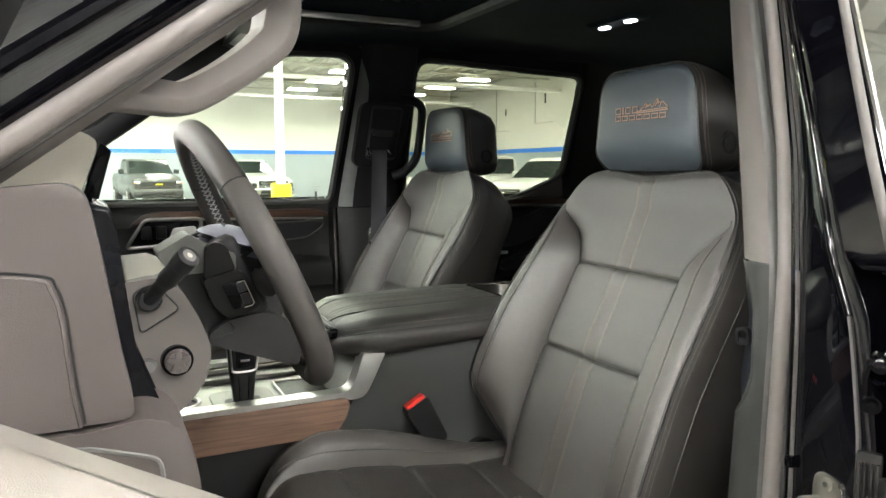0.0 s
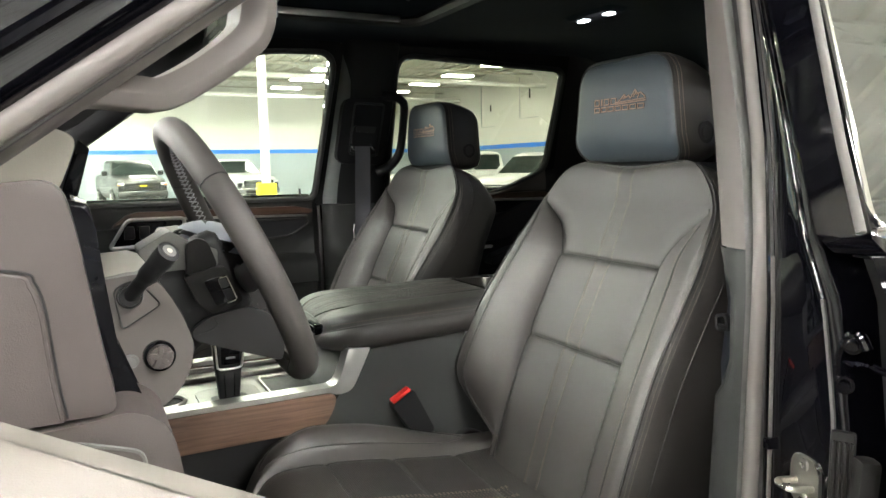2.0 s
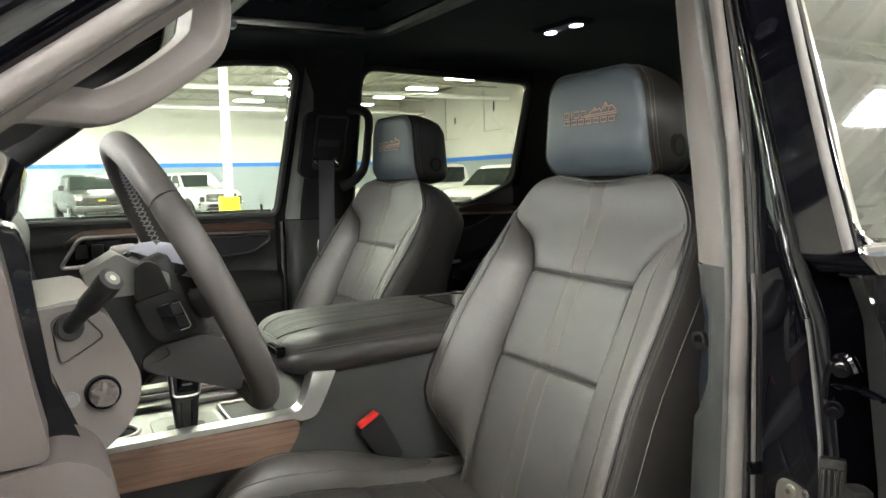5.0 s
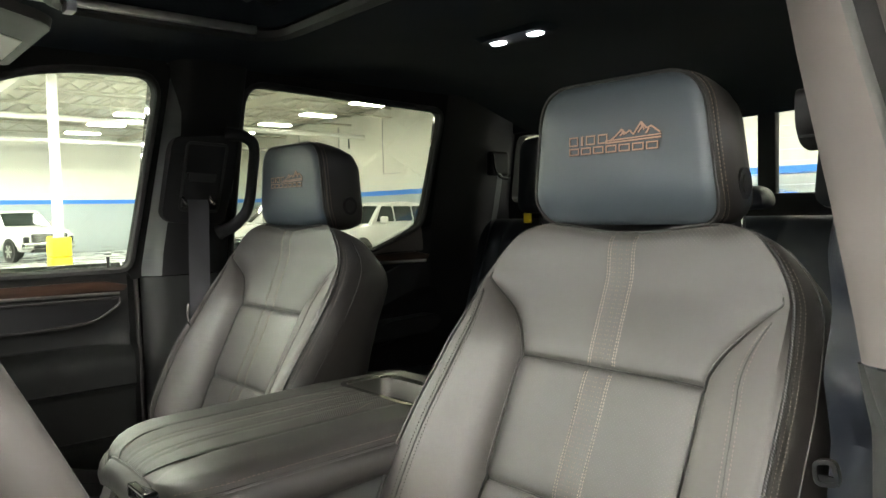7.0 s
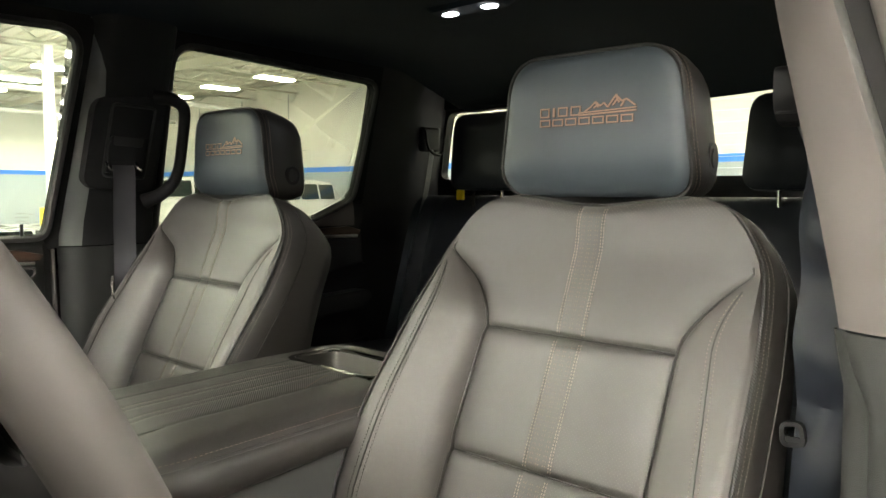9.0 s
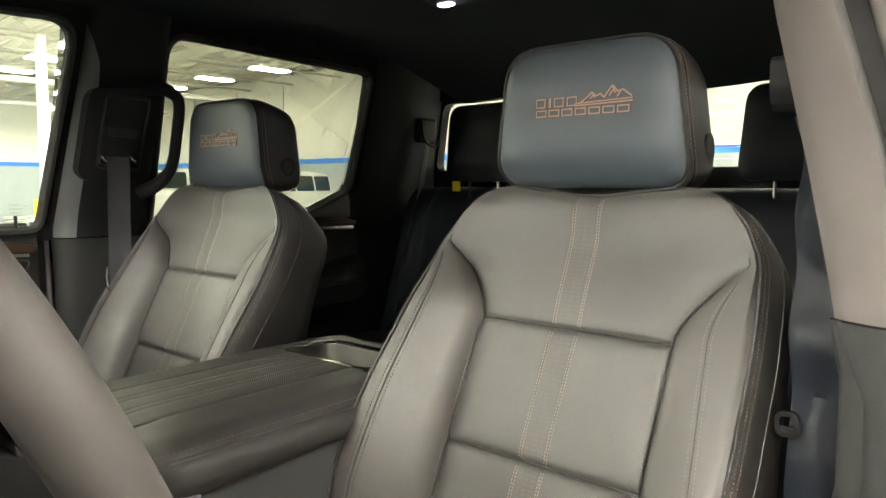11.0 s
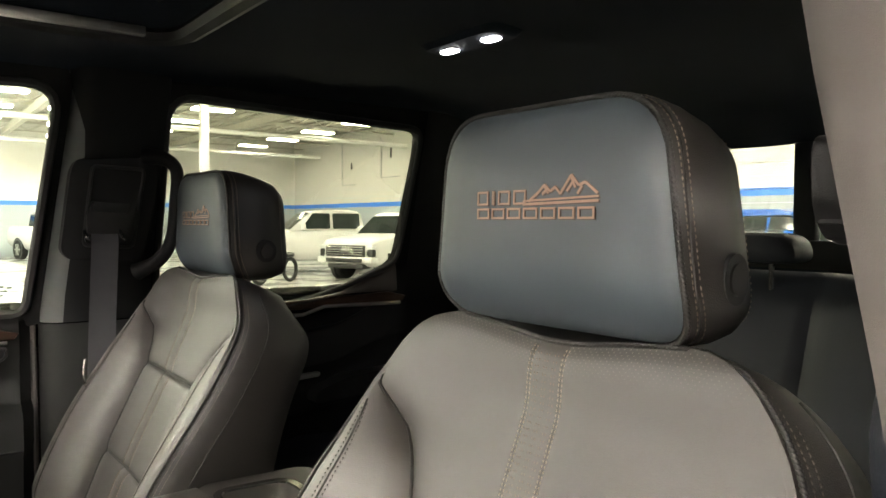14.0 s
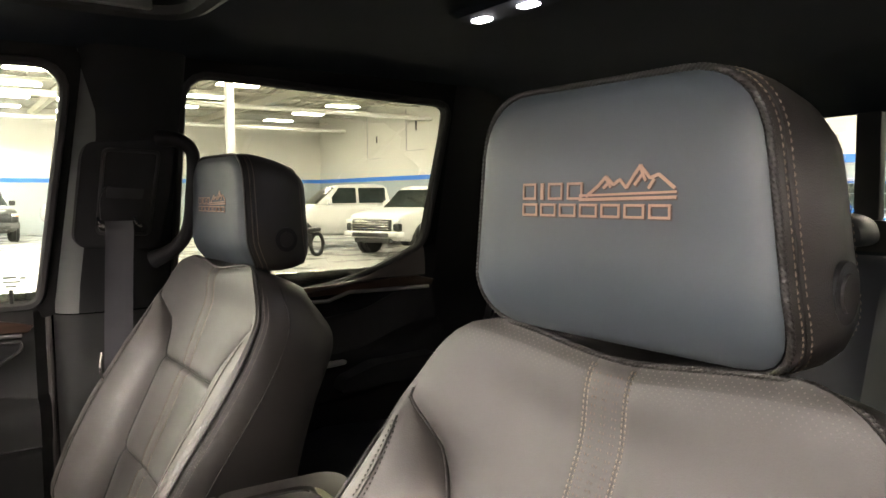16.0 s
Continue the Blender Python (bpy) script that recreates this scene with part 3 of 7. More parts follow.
            part("wheel_arch", moved(bm, pose(sg * 0.965, y, 0.43, 0, 90, 0)), GRILLE, t)
    # nose: dark grille with bars, slim lamps, bumper with a dark intake
    trim = CHROME if bright else GRILLE
    g = part("grille", box(-0.66, 0.66, front - 0.04, front + 0.06, 0.74 + lift, 1.05 + lift, 0.03), GRILLE, t)
    for z in (0.80, 0.865, 0.93, 0.995):
        part("grille_bar", box(-0.60, 0.60, front - 0.055, front - 0.035, z + lift - 0.011, z + lift + 0.011, 0.004), trim if z > 0.9 or bright else GRILLE, g)
    part("emblem", prism([(-0.13, 0.90 + lift), (0.13, 0.90 + lift), (0.15, 0.96 + lift), (-0.11, 0.96 + lift)], front - 0.07, front - 0.04, "y", 0.008), YELLOW if truck else SATIN, g)
    for sg in (-1, 1):
        x0, x1 = sorted((sg * 0.665, sg * 0.90))
        lamp_unit = part("headlight", box(x0, x1, front - 0.01, front + 0.16, 0.955 + lift, 1.055 + lift, 0.03), HEADLAMP, t)
        part("lamp_surround", box(x0, x1, front + 0.0, front + 0.15, 0.74 + lift, 0.945 + lift, 0.03), GRILLE, t)
        if not bright:
            part("marker", box(min(sg * 0.80, sg * 0.91), max(sg * 0.80, sg * 0.91), front - 0.012, front + 0.12, 0.955 + lift, 1.0 + lift, 0.01), AMBER, lamp_unit, "amber marker lamp")
        part("mirror", box(min(sg * 0.97, sg * 1.19), max(sg * 0.97, sg * 1.19), front + 1.90, front + 2.02, 1.33 + lift, 1.52 + lift, 0.045, 3), paint if bright else GRILLE, t)
        part("door_handle", box(min(sg * 0.978, sg * 1.0), max(sg * 0.978, sg * 1.0), mid - 0.26, mid - 0.08, 1.16 + lift, 1.19 + lift, 0.008), paint, t)
    bp = part("bumper", box(-0.93, 0.93, front - 0.09, front + 0.22, 0.50, 0.735 + lift, 0.06, 3), trim if truck and bright else paint, t)
    part("intake", box(-0.62, 0.62, front - 0.10, front - 0.02, 0.52, 0.63, 0.02), GRILLE, bp)
    part("skid_plate", box(-0.60, 0.60, front - 0.04, front + 0.3, 0.36, 0.49, 0.04), GRILLE, t)
    return t


def motorcycle():
    t = thing("motorcycle", "small black motorcycle parked on the showroom floor", "motorcycle")
    for y in (-0.65, 0.65):
        line = [Vector((0, y + 0.28 * math.cos(a), 0.33 + 0.28 * math.sin(a))) for a in np.linspace(0, 2 * math.pi, 25)[:-1]]
        part("wheel", tube(line, 0.05, 8, True), TYRE, t)
    part("engine", box(-0.16, 0.16, -0.25, 0.25, 0.3, 0.62, 0.06), GRILLE, t)
    part("tank", box(-0.14, 0.14, -0.35, 0.1, 0.68, 0.9, 0.08, 3), PAINT, t)
    part("saddle", box(-0.13, 0.13, 0.1, 0.7, 0.66, 0.78, 0.05, 3), GRILLE, t)
    part("handlebar", tube(spline([(-0.38, -0.3, 1.02), (-0.1, -0.42, 0.98), (0.1, -0.42, 0.98), (0.38, -0.3, 1.02)], 5), 0.02, 6), CHROME, t)
    part("fork", tube([Vector((0, -0.42, 0.98)), Vector((0, -0.65, 0.33))], 0.035, 6), CHROME, t)
    return t


showroom()
lamp = ceiling_light()
spots = []
# rows round x = -10.5 to 0 are added unseen to brighten the seats
for x in (-26.0, -20.0, -14.0, -10.5, -8.0, -5.5, -3.0, 0.0, 3.0, 8.9, 14.4):
    for k in range(-6, 10):
        spots.append((x, 26.0 + 1.35 + (k - 6 if k > 3 else k - 6) * 3.3 + 3.3))
# thinned beside the driver's door to keep side light off the seat
spots = [(x, y) for x, y in spots if -13 < y < ROOM_Y1 - 1 and not (-4 < x < 2 and -9 < y < 4 and not (x == 0 and round(y / 3.3) % 2))]
lamp.matrix_basis = pose(*spots[0], ROOM_H - 0.32)
for x, y in spots[1:]:
    copy_thing(lamp, pose(x, y, ROOM_H - 0.32))
post = column_with_guard()
post.matrix_basis = pose(5.05, 22.0, 0)
for x, y in ((7.75, 21.6), (-8.0, 22.0), (-8.0, 8.0), (11.6, 4.0)):
    copy_thing(post, pose(x, y, 0))
white_pickup = parked("pickup", WHITE_CAR, "white parked pickup truck facing the cab")
white_pickup.matrix_basis = pose(6.05, 33.6, 0, 0, 0, 14)
grey_pickup = parked("pickup", GREY_CAR, "grey parked pickup truck with a dark grille", bright=False)
grey_pickup.matrix_basis = pose(1.95, 33.6, 0, 0, 0, 6)
copy_thing(white_pickup, pose(11.6, 21.6, 0, 0, 0, -102))
wagon = parked("wagon", WHITE_CAR, "white parked large wagon with chrome bars")
wagon.matrix_basis = pose(12.5, 18.3, 0, 0, 0, -70)
copy_thing(wagon, pose(14.9, 14.6, 0, 0, 0, -62))
blue_wagon = parked("wagon", BLUE_CAR, "bright blue parked wagon with dark windows")
blue_wagon.matrix_basis = pose(15.3, 7.9, 0, 0, 0, -20)
bike = motorcycle()
bike.matrix_basis = pose(8.3, 18.0, 0, 0, 0, -60)


# ---- the cab of the pickup: -x is its nose, y runs across, the driver sits at low y ----
CY = 1.35
FLOOR_Z = 0.72


def off(z):
    """Half width of the inner side at a height."""
    return 0.765 - (0.25 * (z - 1.41) if z > 1.41 else 0.04 * (1.41 - z))


def side_put(sd):
    return lambda x, z, d: (x, CY + sd * (off(z) + d), z)


def strip_between(la, lb, n, bulge=0.0, way=(0, 0, 0), thick=0.0):
    """A band between two lines in space, n cells across, bulging along way."""
    la, lb = [Vector(p) for p in la], [Vector(p) for p in lb]
    w = Vector(way)
    return sheet(lambda i, t: la[i].lerp(lb[i], t) + w * bulge * (4 * t * (1 - t)) ** 0.5, list(range(len(la))), [k / n for k in range(n + 1)], thick)


# floor, back wall, firewall and roof close the cab
part("cab_floor", box(-0.55, 1.86, CY - 0.80, CY + 0.80, FLOOR_Z - 0.06, FLOOR_Z), CARPET)
setting(bpy.data.objects["cab_floor"], "black carpeted cab floor", "floor")
part("firewall", box(-0.62, -0.55, CY - 0.80, CY + 0.80, FLOOR_Z - 0.06, 1.30), CARPET)
setting(bpy.data.objects["firewall"], "black carpeted front bulkhead of the cab", "wall")

# headliner with the roof opening
SUN_X0, SUN_X1, SUN_Y0, SUN_Y1, ROOF_Z = 0.40, 0.77, CY - 0.33, CY + 0.33, 1.855


def roof_z(x, y):
    side = abs(y - CY)
    return ROOF_Z - max(0, side - 0.50) ** 2 * 0.5 - max(0, 0.30 - x) ** 2 * 0.9 - max(0, x - 1.45) ** 2 * 0.6 - 0.025 * min(1.0, max(0.0, (x - 0.80) / 0.16)) * max(0.0, 1 - (side / 0.45) ** 2)


def dense_sides(line, every, count):
    """Extra points on the straight sides of a rounded outline."""
    out = []
    for i, p in enumerate(line):
        out.append(p)
        if i % every == every - 1:
            q = line[(i + 1) % len(line)]
            out += [(p[0] + (q[0] - p[0]) * k / count, p[1] + (q[1] - p[1]) * k / count) for k in range(1, count)]
    return out


def headliner():
    bm = bmesh.new()
    outer = rounded([(0.06, CY - 0.66), (1.85, CY - 0.66), (1.85, CY + 0.66), (0.06, CY + 0.66)], 0.06, 7)
    inner = rounded([(SUN_X0, SUN_Y0), (SUN_X1, SUN_Y0), (SUN_X1, SUN_Y1), (SUN_X0, SUN_Y1)], 0.06, 7)
    outer, inner = [dense_sides(line, 8, 12) for line in (outer, inner)]
    n = len(outer)
    steps = [0, 0.12, 0.3, 0.5, 0.7, 0.88, 1.0]
    rows = []
    for t in steps:
        row = []
        for (a, b), (c, d) in zip(inner, outer):
            x, y = a + (c - a) * t, b + (d - b) * t
            row.append(bm.verts.new((x, y, roof_z(x, y))))
        rows.append(row)
    lip = [bm.verts.new((a, b, ROOF_Z + 0.05)) for a, b in grown(inner, -0.012)]
    rows.insert(0, lip)
    for a, b in zip(rows, rows[1:]):
        for i in range(n):
            bm.faces.new((a[i], a[(i + 1) % n], b[(i + 1) % n], b[i]))
    ob = part("ceiling", bm, HEADLINER)
    ob.name = "headliner"
    setting(ob, "black fabric headliner with a roof opening", "ceiling")
    rail = bmesh.new()
    # rounded lip round the opening
    tube([Vector((a, b, ROOF_Z - 0.002)) for a, b in grown(inner, 0.012)], 0.016, 8, True, bm=rail)
    part("opening_lip", rail, PLASTIC_BLACK, ob)
    part("side_track", box(SUN_X0 - 0.06, SUN_X1 - 0.04, SUN_Y1 - 0.017, SUN_Y1 - 0.004, ROOF_Z - 0.010, ROOF_Z + 0.004, 0.003), SATIN, ob, "thin satin aluminium track")
    for k in range(9):
        x = SUN_X0 + 0.01 + k * 0.04
        part("shade_slat", moved(box(-0.017, 0.017, SUN_Y0 + 0.03, SUN_Y1 - 0.03, -0.003, 0.003, 0.001), pose(x, 0, ROOF_Z + 0.045, 0, 18, 0)), PLASTIC_BLACK, ob)
    part("shade_panel", box(SUN_X0 - 0.05, SUN_X1 + 0.03, SUN_Y0 - 0.02, SUN_Y1 + 0.02, ROOF_Z + 0.06, ROOF_Z + 0.07), HEADLINER, ob)
    # outer roof skin
    sk = sheet(lambda x, y: (x, y, roof_z(x, y) + 0.085), [0.03 + k * 0.095 for k in range(20)], [CY - 0.66 + k * 0.066 for k in range(21)], 0.01)
    r = part("roof_panel", sk, PAINT)
    setting(r, "gloss black painted cab roof", "roof")


headliner()

# side openings
FRONT_WIN = rounded([(-0.20, 1.412), (0.622, 1.412), (0.669, 1.813), (0.43, 1.805), (-0.20, 1.492)], [0.03, 0.02, 0.050, 0.10, 0.02])
FRONT_DOOR = rounded([(-0.26, 1.385), (0.655, 1.385), (0.705, 1.862), (0.44, 1.862), (-0.26, 1.530)], [0.03, 0.02, 0.07, 0.10, 0.02])
REAR_WIN = rounded([(0.862, 1.375), (1.07, 1.386), (1.276, 1.414), (1.430, 1.484), (1.452, 1.796), (0.867, 1.815)], [0.03, 0.1, 0.1, 0.03, 0.03, 0.05])
REAR_DOOR = rounded([(0.825, 1.345), (1.07, 1.350), (1.30, 1.375), (1.475, 1.450), (1.50, 1.850), (0.840, 1.862)], [0.03, 0.1, 0.1, 0.03, 0.03, 0.05])


def door_profile(z):
    """How far the door trim stands into the cab at a height."""
    table = [(0.72, 0.03), (1.045, 0.03), (1.06, 0.046), (1.155, 0.046), (1.168, 0.062), (1.225, 0.060), (1.24, 0.045), (1.25, 0.012), (1.335, 0.012), (1.345, 0.032), (1.385, 0.034), (1.405, 0.022), (1.415, 0.0)]
    return float(np.interp(z, [a for a, b in table], [b for a, b in table]))


def door_trim(sd, x0, x1, top, parent, material, low=FLOOR_Z):
    zs = sorted({*np.linspace(low, 1.0, 5), 1.04, 1.05, 1.06, 1.1, 1.15, 1.157, 1.168, 1.2, 1.222, 1.232, 1.24, 1.246, 1.252, 1.29, 1.33, 1.337, 1.345, 1.36, 1.38, 1.392, 1.4, 1.407, 1.415})
    xs = [x0 + (x1 - x0) * k / 30 for k in range(31)]

    def f(x, z):
        zz = low + (z - low) * (top(x) - low) / (1.415 - low)
        tail = min(1.0, (x1 - x) / 0.02 + 0.02)
        d = door_profile(z)
        if 1.245 < z < 1.34:
            fade = min(1.0, max(0.0, (x - (x1 - 0.11)) / 0.08))
            d = d + (0.032 - d) * fade
        return (x, CY + sd * (off(zz) - d * tail), zz)

    return part("door_trim", sheet(f, xs, zs, 0.004), material, parent)


def side_door(name, sd, win, door, glass, x0, x1, top, wood_top, label):
    put = side_put(sd)
    t = thing(name, label, "door", kind="structure")
    part("window_frame", ring_plate(door, win, put, -0.018, 0.002), FRAME_MATTE, t)
    part("window_seal", tube([Vector(put(x, z, -0.020)) for x, z in grown(win, 0.006)], 0.007, 6, True), RUBBER, t)
    bm = bmesh.new()
    bm.faces.new([bm.verts.new(put(x, z, -0.004)) for x, z in grown(win, 0.004)])
    part("pane", bm, glass, t, smooth=False)
    door_trim(sd, x0, x1, top, t, PLASTIC_DOOR if x0 < 0 else TRIM_BLACK)
    # dark wood inlay and bright line under it
    xa, xb = (0.14 if x0 < 0 else x0 + 0.03), x1 - 0.03
    wz = wood_top
    line = [(xa, wz(xa)), (xb - 0.05, wz(xb - 0.05)), (xb, wz(xb) - 0.012), (xb - 0.01, wz(xb) - 0.024), (xa, wz(xa) - 0.017)]
    if x0 < 0:
        line += [(xa - 0.03, wz(xa) - 0.022), (xa - 0.065, wz(xa) - 0.042), (xa - 0.060, wz(xa) - 0.030), (xa - 0.03, wz(xa) - 0.008)]
    bm = prism(line, 0, 0.006, "y", 0.002, 2, lambda p, q: CY + sd * (off(q) - 0.042))
    part("wood_inlay", bm, DARKWOOD, t, "dark brown wood inlay")
    ln = [Vector((x, CY + sd * (off(1.35) - 0.043), wz(x) - 0.020 - 0.008 * (x - xa) / (xb - xa))) for x in np.linspace(xa, xb - 0.02, 12)]
    part("bright_line", tube(ln, 0.0035 if x0 < 0 else 0.0045, 8), SATIN if x0 < 0 else POLISHED, t, "thin bright metal line")
    # outer skin and lower shell
    part("outer_skin", sheet(lambda x, z: (x, CY + sd * (0.90 + 0.06 * math.sin((z - 0.55) / 0.85 * math.pi)), z), [x0, (x0 + x1) / 2, x1], [0.55 + 0.05 * k for k in range(18)], 0.01), PAINT, t)
    part("belt_moulding", tube([Vector((x, CY + sd * 0.88, 1.405)) for x in np.linspace(x0, x1, 5)], 0.014, 6), CHROME, t)
    if sd > 0 and x0 < 0:
        # small printed marks in the corner of the glass
        for x, z, w in ((0.574, 1.457, 0.020), (0.574, 1.449, 0.026), (0.578, 1.441, 0.016), (0.600, 1.455, 0.008)):
            part("glass_mark", box(x, x + w, CY + off(z) + 0.0, CY + off(z) + 0.001, z, z + 0.003), GREY_PRINT, t)
    # lock pin
    part("lock_pin", tube([Vector((x1 - 0.06, CY + sd * (off(1.42) - 0.010), top(x1 - 0.06) - 0.004)), Vector((x1 - 0.06, CY + sd * (off(1.42) - 0.010), top(x1 - 0.06) + 0.022))], 0.0035, 8), PLASTIC_BLACK, t)
    return t


front_pass = side_door("door_2", 1, FRONT_WIN, FRONT_DOOR, GLASS_SIDE, -0.25, 0.645, lambda x: 1.415, lambda x: 1.388, "closed front passenger door, charcoal trim with dark wood inlay")
rear_top = lambda x: float(np.interp(x, [0.83, 1.07, 1.276, 1.432, 1.5], [1.375, 1.386, 1.412, 1.48, 1.50]))
rear_pass = side_door("door_3", 1, REAR_WIN, REAR_DOOR, GLASS_PRIVACY, 0.83, 1.49, rear_top, lambda x: 1.408 if x > 1.2 else 1.392, "closed rear passenger door, black trim and privacy glass")


def rear_door_details(t):
    """Ledge under the glass, armrest and release lever of the rear passenger door."""
    wz = lambda x: 1.409 if x > 1.2 else 1.393
    rim = [Vector((x, CY + off(rear_top(x)) - 0.022, rear_top(x) - 0.002)) for x in np.linspace(0.86, 1.43, 24)]
    foot = [Vector((x, CY + off(1.39) - 0.0460, min(wz(x) + 0.001, rear_top(x) - 0.006))) for x in np.linspace(0.86, 1.43, 24)]
    part("window_ledge", strip_between(rim, foot, 6, 0.004, (0, -0.6, 0.8)), PLASTIC_TAUPE, t, "dark taupe window ledge")
    arm = rounded([(1.17, 1.178), (1.40, 1.186), (1.44, 1.215), (1.42, 1.236), (1.26, 1.229), (1.18, 1.206)], 0.012, 4)
    part("armrest", prism(arm, CY + off(1.2) - 0.105, CY + off(1.2) - 0.02, "y", 0.012, 3), PLASTIC_BLACK, t, "black padded armrest")
    lever = rounded([(1.135, 1.224), (1.205, 1.228), (1.208, 1.237), (1.140, 1.236)], 0.003, 3)
    part("release_handle", prism(lever, CY + off(1.23) - 0.062, CY + off(1.23) - 0.046, "y", 0.002), POLISHED, t, "bright metal release lever")


rear_door_details(rear_pass)


def pull_and_switches(t):
    """Switch pod and release handle at the front of the passenger door."""
    y = CY + off(1.33) - 0.05
    pod = part("switch_panel", prism(rounded([(0.07, 1.30), (0.20, 1.305), (0.21, 1.365), (0.115, 1.365)], 0.012), y - 0.006, y + 0.02, "y", 0.003), GLOSS_BLACK, t, "gloss black switch panel")
    ring = [Vector((x, y - 0.008, z)) for x, z in rounded([(0.065, 1.296), (0.245, 1.302), (0.255, 1.369), (0.112, 1.369)], 0.014)]
    part("bezel", tube(ring, 0.0050, 8, True), POLISHED, t, "bright chrome bezel")
    for x in (0.115, 0.152):
        part("switch", box(x - 0.013, x + 0.013, y - 0.014, y, 1.318, 1.352, 0.004), PLASTIC_BLACK, pod)
    part("release_handle", prism(rounded([(0.172, 1.318), (0.238, 1.322), (0.240, 1.350), (0.182, 1.346)], 0.008), y - 0.018, y - 0.002, "y", 0.003), SATIN, t, "satin metal release handle")


pull_and_switches(front_pass)


def pull_cup(t):
    """Recessed door pull under the wood inlay, with a raised rim."""
    y = CY + off(1.33) - 0.046
    o = rounded([(0.30, 1.352), (0.592, 1.352), (0.594, 1.338), (0.545, 1.305), (0.42, 1.296), (0.30, 1.298)], [0.004, 0.006, 0.01, 0.02, 0.03, 0.004], 4)
    cup = part("pull_cup", prism(o, y - 0.002, y + 0.012, "y", 0.002), TRIM_BLACK, t, "dark recessed pull")
    part("cup_rim", tube([Vector((x, y - 0.004, z)) for x, z in o], 0.0028, 6, True), PLASTIC, cup)
    for z in (1.252, 1.168, 1.06):
        part("trim_line", tube([Vector((x, CY + off(z) - door_profile(z) - 0.0005, z)) for x in np.linspace(-0.2, 0.615, 12)], 0.0018, 6), TRIM_BLACK, t)


pull_cup(front_pass)


# pillars and belts
def b_pillar_pass():
    def edge(x, z, d):
        return (x, CY + off(z) - d, z)

    up = [1.3905, 1.44, 1.5, 1.55, 1.6, 1.65, 1.7, 1.74, 1.775, 1.795, 1.815, 1.835, 1.855, 1.875]
    lo = [0.74, 0.95, 1.15, 1.30, 1.3892]
    fr = lambda z: 0.648 + (max(z, 1.41) - 1.41) * 0.11 - 3.0 * max(0.0, z - 1.80) ** 2
    re = lambda z: 0.852 + 0.05 * max(0.0, z - 1.55) if z > 1.39 else 0.866
    rows = [(0.0, 0.010), (0.02, 0.022), (0.05, 0.033), (0.09, 0.041), (0.14, 0.047), (0.20, 0.050), (0.28, 0.052), (0.55, 0.052), (0.74, 0.050), (0.90, 0.042), (0.96, 0.032), (1.0, 0.012)]
    deep = lambda f: float(np.interp(f, [a for a, b in rows], [b for a, b in rows]))
    put = lambda f, z, more=0.0: edge(fr(z) + (re(z) - fr(z)) * f, z, deep(f) + more)
    # the front edge, painted lighter for the light it catches, narrows towards the roof
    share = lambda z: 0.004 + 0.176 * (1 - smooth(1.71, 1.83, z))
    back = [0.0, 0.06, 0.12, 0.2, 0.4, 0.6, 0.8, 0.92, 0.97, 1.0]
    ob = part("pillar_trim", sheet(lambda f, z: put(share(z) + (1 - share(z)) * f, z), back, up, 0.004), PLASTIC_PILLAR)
    part("front_edge", sheet(lambda f, z: put(share(z) * f, z), [0, 0.15, 0.35, 0.6, 0.8, 1.0], up, 0.004), PLASTIC_PILLAR_LIT, ob, "front edge in a lit tone of the pillar plastic")
    ob.name = "pillar_trim_passenger"
    setting(ob, "charcoal plastic middle pillar trim beside the passenger seat", "pillar")
    part("lower_cover", sheet(lambda f, z: put(f, z, 0.008 if z < 1.388 else 0.004), [a for a, b in rows], lo, 0.004), PLASTIC_COVER, ob)
    # thin grey weatherstrip in the dark gap beside the window
    part("weatherstrip", tube([Vector(edge(fr(z) - 0.008, z, 0.010)) for z in lo + up[:-1]], 0.0055, 8), RUBBER_GREY, ob, "thin grey rubber weatherstrip")
    # raised plate with a stepped rim and the belt guide
    skew = lambda p, q: -0.25 * (q - 1.6)
    y = CY + off(1.6) - 0.060
    plate = rounded([(0.675, 1.525), (0.690, 1.508), (0.815, 1.503), (0.832, 1.60), (0.838, 1.688), (0.826, 1.697), (0.698, 1.690), (0.688, 1.672)], 0.012)
    p = part("guide_plate", prism(plate, y - 0.004, y + 0.03, "y", 0.006, 3, skew), TRIM_BLACK, ob, "black belt height adjuster plate")
    well = rounded([(0.712, 1.535), (0.798, 1.530), (0.812, 1.675), (0.722, 1.678)], 0.010)
    part("plate_rim", tube([Vector((a, y - 0.0045 + skew(a, b), b)) for a, b in well], 0.0034, 8, True), PLASTIC_PILLAR, p)
    g = part("guide", prism(rounded([(0.716, 1.556), (0.782, 1.552), (0.790, 1.590), (0.786, 1.612), (0.722, 1.616), (0.714, 1.590)], 0.008), y - 0.018, y + 0.0, "y", 0.005, 3, skew), TRIM_BLACK, p)
    part("guide_lip", prism(rounded([(0.724, 1.596), (0.782, 1.593), (0.786, 1.611), (0.724, 1.614)], 0.004), y - 0.0195, y - 0.012, "y", 0.002, 2, skew), PLASTIC_PILLAR, g)
    for x in (0.712, 0.772):
        part("slot_end", tube(spline([(x - 0.003, y - 0.014, 1.562), (x, y - 0.020, 1.551), (x + 0.006, y - 0.018, 1.546)], 4), 0.0034, 8), CHROME, g, "bright metal slot end")
    part("guide_slot", prism(rounded([(0.712, 1.541), (0.776, 1.537), (0.780, 1.556), (0.714, 1.560)], 0.006), y - 0.017, y + 0.0, "y", 0.003, 2, skew), PLASTIC_BLACK, g)
    # tall loop handle beside the plate
    sk = lambda x, d, z: (x, CY + off(z) - d, z)
